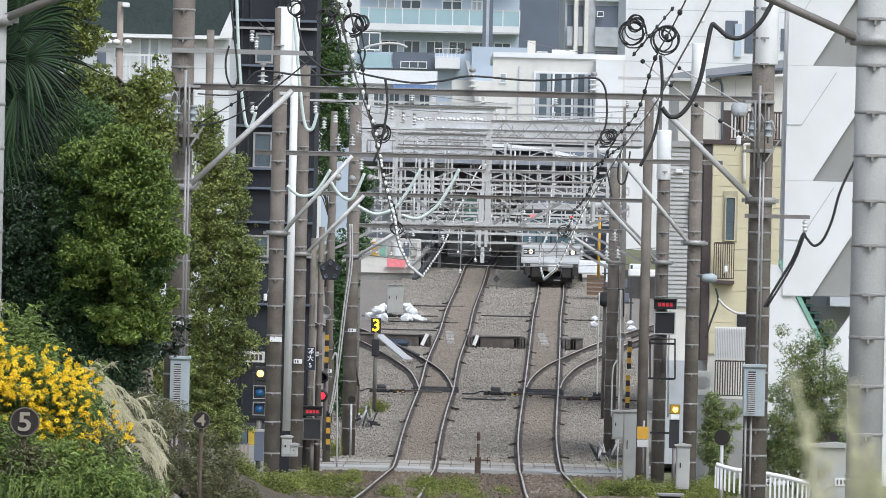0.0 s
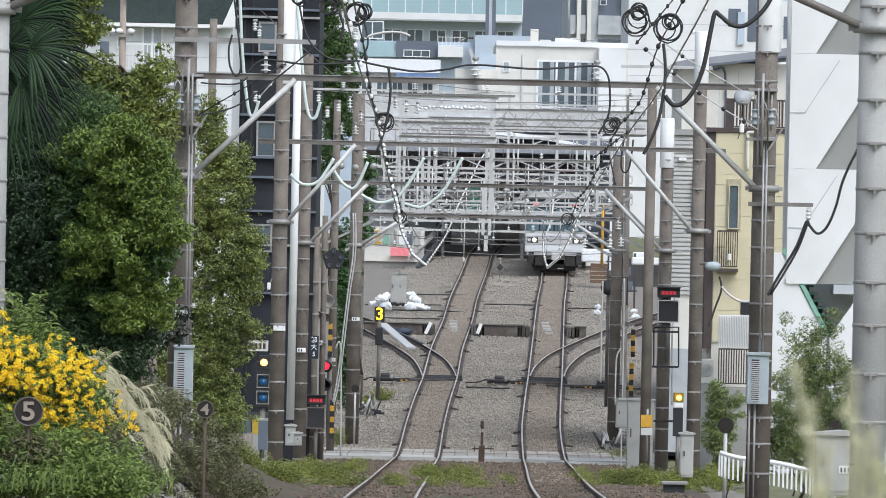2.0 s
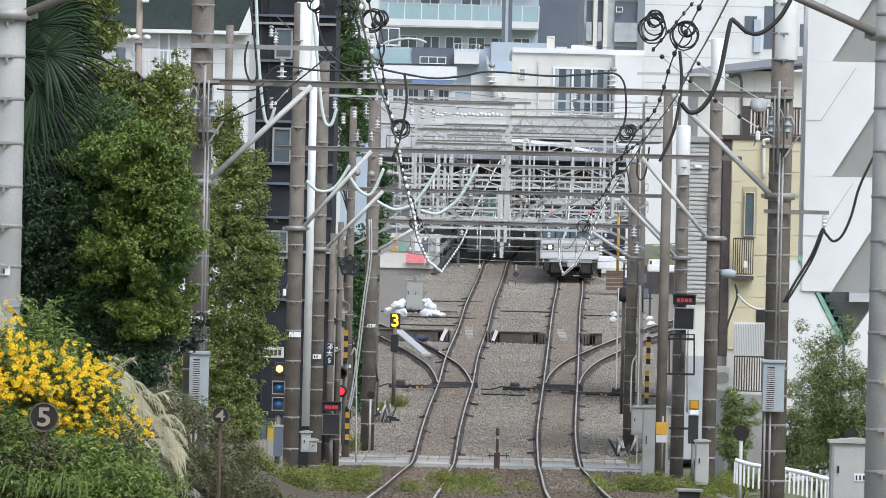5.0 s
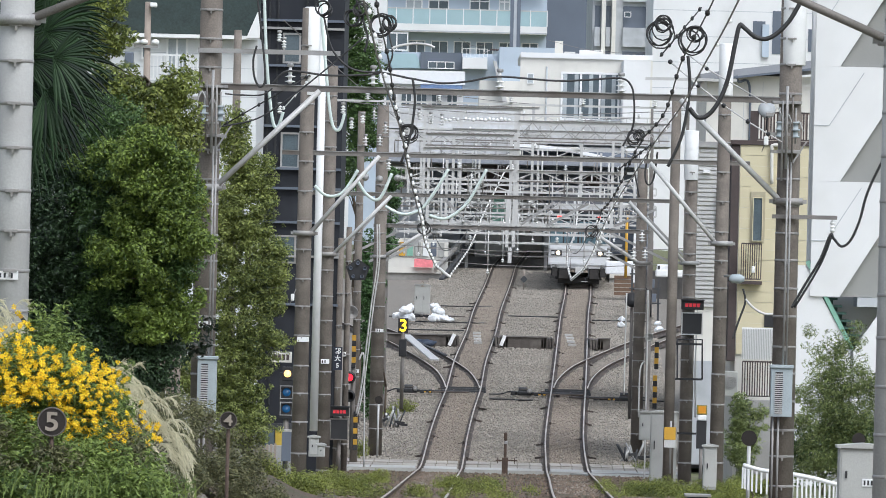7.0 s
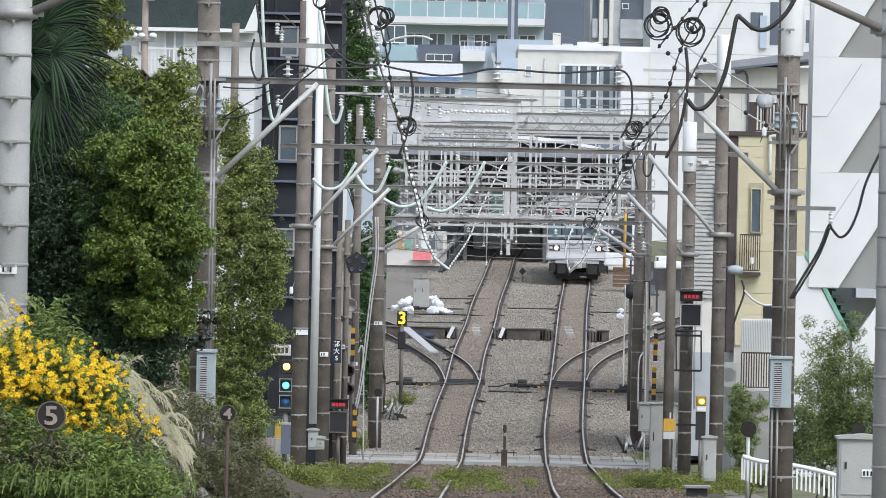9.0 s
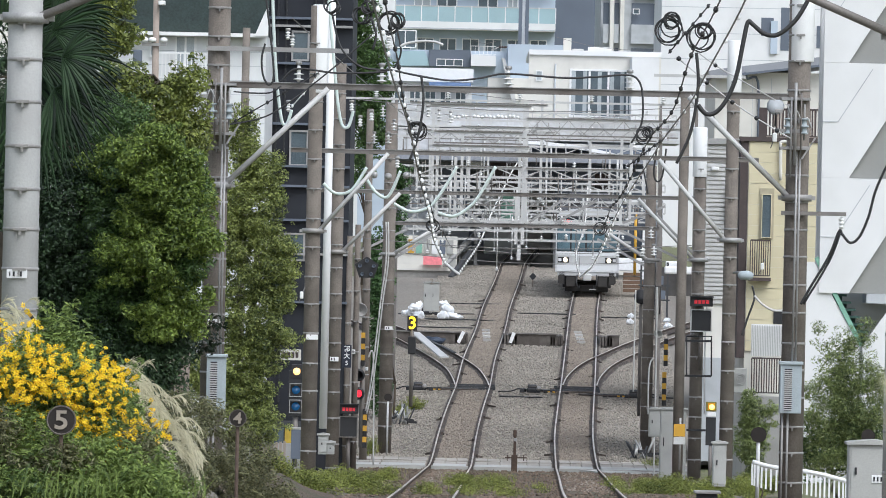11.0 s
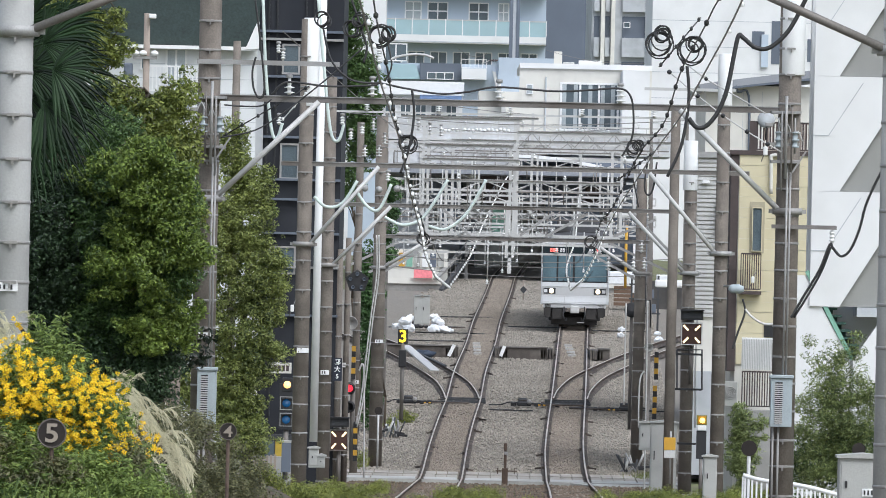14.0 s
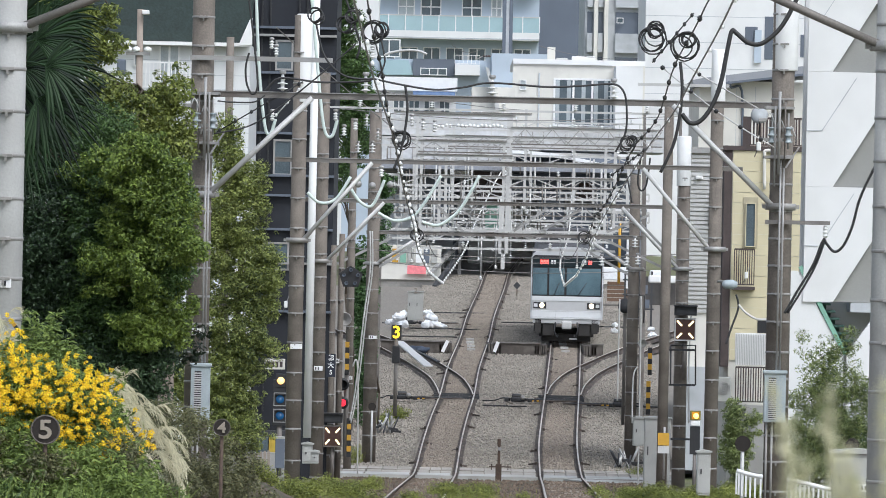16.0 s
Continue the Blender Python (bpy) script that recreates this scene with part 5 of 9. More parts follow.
# ---- buildings on the right ----
def stair_building():
    Y = 166.0
    t = thing("white_stair_building", "white rendered building with outside stair flights and grey soffits", "building", (0, Y, 0))
    x0, x1 = 8.673, 12.596
    part("wall", box(B(), x0, x1, 1.6, 2.0, -5.6, 7.5), "white_wall", t)
    for k, (zt, zb, xs, xe, xn) in enumerate([(7.18, 4.5, 9.245, 10.216, 9.659), (4.5, 1.859, 9.3, 10.271, 9.714), (1.859, -0.782, 9.355, 10.326, 9.77)]):
        # solid white parapet in front of each flight, with a slanting lower end
        if zt > zb:
            out = [(x0, zb), (xs, zb), (xe + 0.0, zb + (xe - xs) * 1.62), (x1, zb + (xe - xs) * 1.62), (x1, zt - 0.004), (x0, zt - 0.004)]
            part("parapet", prism(B(), out, 0.0, 0.14), "white_wall", t)
            # upright panel whose grey carries the shade of the stair underside
            part("soffit", prism(B(), [(xs, zb + 0.004), (xe, zb + (xe - xs) * 1.62), (x1, zb + (xe - xs) * 1.62), (x1, zb + 0.004)], 0.16, 0.22), "soffit", t, "upright panel for the stair soffit, shade put into its grey")
            part("landing", box(B(), xn, x1, 0.06, 1.59, zb - 0.22, zb - 0.004), "grey_wall", t)
            bm = B()
            bar(bm, (x0 + 0.35, -0.008, zb + 1.28), (x0 + 0.0, -0.008, zb + 1.28), 0.012, 0.018)
            bar(bm, (x0 + 0.35, -0.008, zb + 1.28), (x0 + 1.12, -0.008, zb + 2.5), 0.012, 0.018)
            part("coping_line", bm, "grey_wall", t)
            part("inner_wall", box(B(), xs, x1, 0.5, 0.62, zb, zb + 2.0), "white_wall", t)
    # green-edged steps
    for k in range(7):
        x = 9.004 + k * 0.105
        z = -0.809 - k * 0.165
        part("step", box(B(), x - 0.02, x + 0.32, 0.2, 1.5, z - 0.05, z), "green_step", t)
        part("riser", box(B(), x - 0.0, x + 0.28, 1.3, 1.34, z - 0.16, z - 0.05), "green_step", t)
    a, b = (8.6, 166.0, 0.025), (9.678, 166.0, -1.973)
    part("stringer", bar(B(), (a[0], 0.05, a[2]), (b[0], 0.05, b[2]), 0.05, 0.1), "green_edge", t, "pale green stair stringer")
    part("stair_wall", prism(B(), [(x0 - 0.5, -0.078), (x0 - 0.12, -0.078), (b[0] - 0.05, b[2]), (b[0] - 0.05, -5.6), (x0 - 0.5, -5.6)], 0.06, 0.18), "white_wall", t)
    part("stair_wall", prism(B(), [(9.705, b[2]), (10.584, -0.685), (11.879, -0.685), (11.879, -5.6), (9.705, -5.6)], 0.04, 0.18), "white_wall", t)


stair_building()


def siding_house():
    Y = 188.0
    t = thing("siding_house", "cream-yellow sided house with brown balcony rails", "house", (0, Y, 0))
    x0, x1 = 7.918, 10.044
    zt, zb = 3.001, -3.773
    part("wall", box(B(), x0, x1, 0.05, 8, -6.0, zt), "cream", t)
    z = zt
    while z > zb + 1.6:
        part("siding_board", box(B(), x0 + 0.02, x1, 0.0, 0.048, z - 0.268, z - 0.004), "siding", t)
        z -= 0.272
    part("brick_strip", box(B(), 7.712, x0 + 0.0, 0.02, 3.0, -2.622, zt + 0.03), "brown", t, "dark brown brick corner strip")
    part("coping", box(B(), x0 - 0.25, x1, -0.05, 0.3, zt + 0.004, zt + 0.12), "brown", t)
    part("downpipe", tube(B(), curve_pts([(9.046, -0.1, 3.001), (8.768, -0.1, 3.001), (8.741, -0.1, 2.855), (8.758, -0.1, 2.004)], 4), 0.045, 8), "cream", t)
    # recess with window
    # flat panel in darker siding yellow, with the recess shade painted in
    part("recess", box(B(), 8.225, 8.607, -0.03, 0.02, 0.47, 1.79), "recess", t)
    window(t, 8.284, 8.548, -0.04, 0.5, 1.643, 0.02, "pane", 0, frame_mat="siding")
    railing(t, (8.007, -0.35, -0.559), (8.52, -0.35, -0.559), 0.997, 9, "brown")
    part("balcony_slab", box(B(), 7.978, 8.549, -0.38, 0.0, -0.618, -0.53), "brown", t)
    # terrace at the top with a round satellite dish
    railing(t, (8.299, 0.4, zt + 0.1), (10.0, 0.4, zt + 0.1), 0.763, 20, "brown", 0.02)
    railing(t, (8.299, 1.4, zt + 0.1), (10.0, 1.4, zt + 0.1), 0.763, 16, "wood", 0.02)
    part("corner_post", box(B(), 8.188, 8.379, 0.35, 0.5, zt + 0.1, zt + 0.1 + 0.792), "brown", t)
    d = part("satellite_dish", lathe(B(), (8.602, 0.3, 3.936), [(0.0, 0.04), (0.12, 0.03), (0.2, 0.0), (0.225, -0.04), (0.21, -0.04), (0.1, 0.0), (0.0, 0.01)], 20, "y"), "grey_wall", t)
    part("dish_arm", rod(B(), (8.602, 0.1, 3.848), (8.602, 0.3, 3.408), 0.02), "black", d)
    # screens at the foot
    part("lattice_screen", box(B(), 8.052, 8.932, -0.9, -0.85, -2.55, -1.729), "white", t, "white ribbed balcony screen")
    for k in range(20):
        x = 8.067 + k * 0.044
        part("screen_rib", box(B(), x, x + 0.018, -0.93, -0.903, -2.55, -1.759), "galv_pale", t)
    railing(t, (8.083, -0.9, -3.577), (8.992, -0.9, -3.577), 0.968, 14, "brown", 0.015)
    part("dark_doorway", box(B(), 8.656, 8.993, -0.03, 0.03, -1.723, -1.371), "black", t)
    part("terrace_floor", box(B(), 8.024, 9.843, -1.0, 0.0, -6.0, -3.606), "concrete", t)


siding_house()


def louvred_house():
    Y = 205.0
    t = thing("louvred_house", "white house with grey ribbed siding", "house", (0, Y, 0))
    x0, x1 = 7.466, 8.426
    part("wall", box(B(), x0, x1, 0.05, 8, -5.8, 3.268), "cream", t)
    part("lower_wall", box(B(), x0 - 0.05, x1, -0.3, 0.04, -5.8, -2.872), "grey_wall", t)
    z = 3.268
    while z > -1.353:
        part("siding_board", box(B(), x0, x1, -0.02, 0.046, z - 0.11, z - 0.02), "galv_pale", t)
        z -= 0.125
    part("coping", box(B(), x0 - 0.08, x1, -0.1, 0.3, 3.172, 3.332), "galv", t)
    window(t, 8.003, 8.179, -0.06, 0.969, 1.928, 0.03, "pane", 0, frame_mat="black")
    part("wall_lamp", box(B(), 7.594, 7.802, -0.16, -0.03, 2.433, 2.529, 0.02), "white", t)


louvred_house()


def roof_house():
    Y = 230.0
    t = thing("white_house", "white walled house with a grey eaved roof", "house", (0, Y, 0))
    x0, x1 = 8.589, 12.392
    part("wall", box(B(), x0, x1, 0.0, 9, -5.0, 5.871), "cream", t)
    za, zb = 5.744, 6.317
    bm = prism(B(), [(x0 - 0.2, za - 0.05), (x1, zb - 0.12), (x1, zb + 0.14), (x0 + 0.15, za + 0.2), (x0 - 0.25, za + 0.12)], -0.5, 9)
    part("roof", bm, "roof_grey", t)
    part("gutter", bar(B(), (x0 - 0.1, -0.55, za - 0.08), (x1, -0.55, zb - 0.14), 0.08, 0.07), "slate_and_shade", t)
    part("downpipe", tube(B(), curve_pts([(9.497, -0.5, 5.852), (9.59, -0.3, 5.655), (9.934, -0.1, 5.556), (9.975, -0.1, 3.583)], 4), 0.04, 8), "slate_and_shade", t)
    for k in range(4):
        x = 9.163 + k * 0.6
        part("wall_joint", box(B(), x, x + 0.012, -0.006, 0.0, -1, 5.692), "grey_wall", t)


roof_house()

# ---- buildings beyond the station ----
def block(name, label, Y, x0, x1, z0, z1, material, depth=12.0):
    t = thing(name, label, "building", (0, Y, 0))
    part("wall", box(B(), x0, x1, 0, depth, z0, z1), material, t)
    return t


t = block("balcony_building", "pale office building with teal glass balconies", 540.0, -8.12, 8.095, -3, 21.538, "blue_wall", 20)
for top, bot, slab, ztop, zbot, zwin, zhigh in [(18.085, 16.99, 16.4, 18.169, 17.411, 19.517, 0), (21.96, 20.696, 20.106, 22.044, 21.117, 23.392, 0)]:
    part("balcony_slab", box(B(), -8.103, 8.113, -1.6, -0.01, slab, bot), "white_wall", t)
    for k in range(13):
        x = -8.103 + k * 1.247
        part("glass_panel", box(B(), x + 0.03, x + 1.247 - 0.03, -1.58, -1.54, bot, top), "glass_rail", t)
    part("handrail", box(B(), -8.103, 8.113, -1.6, -1.5, top, ztop), "galv_pale", t)
    for k in range(14):
        x = -8.103 + k * 1.247
        part("rail_post", box(B(), x - 0.035, x + 0.035, -1.63, -1.585, bot, ztop + 0.02), "white", t)
    # shadow along the slab edge, drawn as a thin grey strip
    part("painted_shadow_line", box(B(), -8.103, 8.113, -1.62, -1.605, slab + 0.05, slab + 0.12), "grey_wall", t)
    for k, (a, b) in enumerate([(-6.453, -5.274), (-2.452, -1.188), (-0.767, 0.791), (2.307, 3.824), (4.498, 5.34)]):
        window(t, a, b, -0.03, zbot, zwin, 0.09, "pane_pale" if k in (1, 4) else "pane", 1, bars=2)
for k in range(9):
    a = -7.225 + k * 1.685
    window(t, a, a + 1.264, -0.03, 14.8, 15.81, 0.07, "pane", 1)
t = block("dark_tower", "dark slate tower block behind the station", 560.0, 8.395, 11.933, -3, 22, "slate_and_shade", 20)
part("corner_strip", box(B(), 11.671, 11.933, -0.06, -0.003, -3, 22), "grey_wall", t)
t = block("grey_tower", "grey apartment tower with deep balconies", 500.0, 10.654, 14.788, -3, 20, "grey_wall", 20)
for a, b in [(10.81, 11.2), (11.59, 11.902), (12.76, 14.398)]:
    for z in [18.977, 15.857, 12.738]:
        # flat slate panel standing in for the shade of a deep balcony
        part("balcony_recess", box(B(), a, b, -0.05, 0.0, z, z + 1.482), "slate_and_shade", t)
        part("balcony_front", box(B(), a, b, -0.4, -0.06, z - 1.326, z), "grey_wall", t)
for a in [11.278, 11.98, 14.476]:
    part("pier", box(B(), a, a + 0.273, -0.6, -0.003, -3, 20), "cream", t)
window(t, 12.838, 13.306, -0.46, 16.559, 16.949, 0.05, "pane", 0)
t = block("white_block", "tall plain white apartment block", 450.0, 13.361, 24.171, -2, 18.945, "white_wall", 16)
for k in range(5):
    part("wall_joint", box(B(), 13.361, 24.171, -0.01, -0.002, 15.435 - k * 1.615, 15.47 - k * 1.615), "grey_wall", t)
for a, b, c, d in [(19.563, 20.335, 13.754, 14.877), (20.778, 21.304, 12.867, 15.534), (23.013, 23.504, 13.053, 14.457), (17.89, 18.452, 9.154, 10.909)]:
    # no depth here: the recess shade is put into a slate panel
    part("window_recess", box(B(), a, b, -0.03, 0.0, c, d), "slate_and_shade", t)
part("blue_panel", box(B(), 20.155, 20.576, -0.2, -0.03, 12.645, 14.681), "blue_wall", t)
t = block("cream_building", "cream low-rise building with wide curtained windows", 410.0, 4.724, 12.207, -1.5, 11.435, "cream", 14)
w = window(t, 7.04, 11.453, -0.03, 7.681, 10.431, 0.12, "pane", 3)
for a in [7.168, 7.807, 8.639, 9.342, 9.918, 10.813]:
    part("curtain", box(B(), a, a + 0.224, -0.06, -0.055, 7.809, 10.303), "pane_pale", t)
part("roof_parapet", box(B(), 4.724, 12.207, -0.15, -0.01, 11.179, 11.467), "white_wall", t)
part("roof_tank", box(B(), 6.666, 7.114, 0.5, 1.2, 11.149, 12.173), "cream", t)
part("roof_box", box(B(), 8.073, 9.384, 0.5, 1.8, 11.249, 11.697), "white_wall", t)
part("roof_unit", box(B(), 7.178, 7.817, 0.5, 1.0, 11.226, 11.578, 0.05), "galv_pale", t)
part("side_wing", box(B(), 10.435, 11.951, -5.0, -0.01, -1.5, 11.039), "white_wall", t)
part("downpipe", rod(B(), (6.227, -0.08, -1), (6.227, -0.08, 10.688), 0.05), "grey_wall", t)
window(t, 5.121, 5.505, -0.03, 9.708, 10.284, 0.05, "pane_pale", 0)
t = block("blue_house", "pale blue-grey house with skylight roof", 440.0, -5.165, 3.758, -1.5, 12.146, "blue_wall", 12)
part("dark_attic", box(B(), -0.999, 1.54, -0.5, 0.0, 11.131, 12.16), "slate_and_shade", t, "dark blue attic storey")
window(t, -0.553, 1.06, -0.55, 11.165, 11.611, 0.05, "pane", 2)
part("skylight", prism(B(), [(-2.705, 11.136), (-0.921, 11.173), (-1.283, 12.059), (-2.999, 12.023)], -0.4, -0.05), "glass_rail", t, "pale sloping skylight")
part("roof_slab", box(B(), 3.762, 7.4, -2.0, 6.0, 11.3, 12.55), "blue_wall", t, "pale blue-grey stair-head block")
part("balcony", box(B(), 1.54, 3.05, -1.2, 0.0, 11.205, 11.857), "white_wall", t)
railing(t, (1.533, -1.2, 11.857), (3.043, -1.2, 11.857), 0.55, 6, "white")
for a, b, c, d in [(-3.163, -1.79, 12.226, 13.324), (-1.032, 0.341, 9.077, 9.935), (3.93, 4.788, 9.01, 10.726)]:
    window(t, a, b, -0.05, c, d, 0.07, "pane", 1)
t = block("white_canopy_house", "low white building with a flat white roof", 400.0, -3.122, 1.495, -1.0, 9.281, "white_wall", 8)
part("roof_edge", box(B(), -3.122, 1.558, -0.6, -0.01, 9.281, 10.03), "white", t)
part("blue_awning", box(B(), -0.876, 1.433, -0.9, -0.02, 8.996, 9.245), mat("blue_awning", (0.16, 0.24, 0.42), 0.7), t, "blue awning")
for k in range(5):
    window(t, -2.804 + k * 0.843, -2.18 + k * 0.843, -0.03, 7.94, 8.845, 0.05, "pane", 1)
t = block("white_gable_house", "white house with a steep roof edge", 395.0, 2.346, 4.687, -1.0, 9.465, "cream", 8)
part("roof", prism(B(), [(3.046, 10.543), (3.232, 10.486), (3.896, 8.219), (3.65, 8.213)], -0.8, 0), "galv_pale", t)
part("side_wall", box(B(), 3.38, 4.551, 0.5, 5, 0, 10.316), "blue_wall", t)
block("pale_building", "pale grey building behind the trees", 470.0, -9.947, -3.348, -2, 18, "white_wall", 10)
block("far_building", "long pale building closing the view", 620.0, -60, 70, -3, 14, "grey_wall", 10)
block("pale_house", "pale house at the edge of the trees", 230.0, -30.0, -10.032, -6, 9, "cream", 10)


def utility_pole():
    t = thing("utility_pole", "brown utility pole with white insulators and a lamp", "pole", (-6.562, 165.0, -5.5))
    h = 5.553 + 5.5
    part("shaft", rod(B(), (0, 0, 0), (-0.05, 0, h), 0.13, 0.07, 12), "wood", t)
    part("cross_arm", box(B(), -0.35, 0.2, -0.12, -0.06, h - 1.05, h - 0.98), "galv", t)
    for x in (-0.3, -0.12, 0.14):
        part("insulator", lathe(B(), (x, -0.1, h - 0.97), [(0.03, 0), (0.09, 0.02), (0.09, 0.08), (0.03, 0.12)], 10), "porcelain", t)
    part("transformer_box", box(B(), -0.55, -0.35, -0.2, 0.1, h - 1.5, h - 1.15, 0.03), "slate_and_shade", t)
    part("lamp", box(B(), 0.0, 0.16, -0.25, 0.05, h - 0.12, h - 0.02, 0.02), "white", t)


utility_pole()
mast = thing("steel_mast", "dark grey steel mast with brown strain insulators", "mast", (4.82, 452.0, 0))
part("column", box(B(), -0.32, -0.1, -0.1, 0.1, -1.5, 18.0), "slate_and_shade", mast)
part("column", box(B(), 0.1, 0.32, -0.1, 0.1, -1.5, 18.0), "slate_and_shade", mast)
part("web", box(B(), -0.099, 0.099, -0.04, 0.04, -1.5, 18.0), "grey_wall", mast)
for s in (-1, 1):
    z0 = 12.75
    st_ = part("strain_insulator", lathe(B(), (s * 0.4, -0.1, z0), [(0.04 + 0.05 * (k % 2), s * 0.08 * k) for k in range(15)], 10, "x"), "brown", mast, "brown strain insulator")
    part("stay", rod(B(), (s * 1.5, -0.1, z0), (s * 2.0, -0.1, z0 - 0.25), 0.03), "galv", mast)


# ---- station and its throat ----
M["black_yellow"] = mat("warning_yellow", (0.55, 0.31, 0.03), 0.6, var=0.12, bump=0.0)
# the lining's blue-grey holds some of the shade under the hall roof
M["hall"] = mat("shade_toned_hall_lining", (0.27, 0.285, 0.32), 0.9, var=0.3)
M["sheet_roof"] = mat("weathered_sheet_roof", (0.56, 0.565, 0.57), 0.6, var=0.2, scale=0.8, fine=5.0, bump=0.1, dirt=(0.42, 0.42, 0.415), dirt_scale=0.5)
M["platform"] = mat("platform_concrete", (0.30, 0.29, 0.27), 0.9, var=0.25, dirt=(0.2, 0.19, 0.17))
M["bag"] = mat("white_sacks", (0.78, 0.79, 0.80), 0.6, var=0.1, scale=5, fine=14, bump=0.6)
M["red_glow"] = mat("red_signal_lamp", (1.0, 0.03, 0.05), 0.3, var=0.02, bump=0.0, emit=1.6)
M["amber_glow"] = mat("amber_signal_lamp", (1.0, 0.55, 0.16), 0.3, var=0.02, bump=0.0, emit=1.8)
M["led_warm"] = mat("warm_white_led", (1.0, 0.78, 0.45), 0.3, var=0.02, bump=0.0, emit=1.5)
M["blue_lens"] = mat("blue_signal_lens", (0.012, 0.07, 0.17), 0.2, var=0.35, scale=12, bump=0.0, emit=0.3)
M["yellow_digit"] = mat("glowing_yellow_digit", (1.0, 0.66, 0.02), 0.4, var=0.02, bump=0.0, emit=1.6)
M["red_panel"] = mat("red_sign_panel", (0.75, 0.22, 0.24), 0.5, var=0.25, scale=8, bump=0.0, emit=0.12)
M["disc"] = mat("dark_brown_enamel", (0.024, 0.019, 0.016), 0.85, var=0.2, bump=0.0)
M["rim_brown"] = mat("faded_rim", (0.12, 0.105, 0.088), 0.6, var=0.2, bump=0.0)
M["digit"] = mat("cream_enamel", (0.30, 0.26, 0.21), 0.6, var=0.1, bump=0.0)
M["cab"] = mat("pale_grey_cabinet", (0.40, 0.40, 0.375), 0.65, var=0.16, scale=2, bump=0.05, dirt=(0.31, 0.30, 0.275))
M["cab_blue"] = mat("blue_grey_louvre", (0.36, 0.41, 0.43), 0.55, var=0.15, bump=0.05)


def words(text, size, material, parent, m, depth=0.006, name="lettering"):
    cu = bpy.data.curves.new(name, "FONT")
    cu.body, cu.size, cu.extrude, cu.offset = text, size, depth, size * 0.018
    cu.align_x, cu.align_y = "CENTER", "CENTER"
    tmp = bpy.data.objects.new(name, cu)
    scene.collection.objects.link(tmp)
    me = bpy.data.meshes.new_from_object(tmp.evaluated_get(bpy.context.evaluated_depsgraph_get()))
    bpy.data.objects.remove(tmp)
    me.materials.clear()
    me.materials.append(M[material])
    ob = new(name, me)
    ob.parent, ob.matrix_basis = parent, m @ pose(0, 0, 0, 90, 0, 0)
    return ob


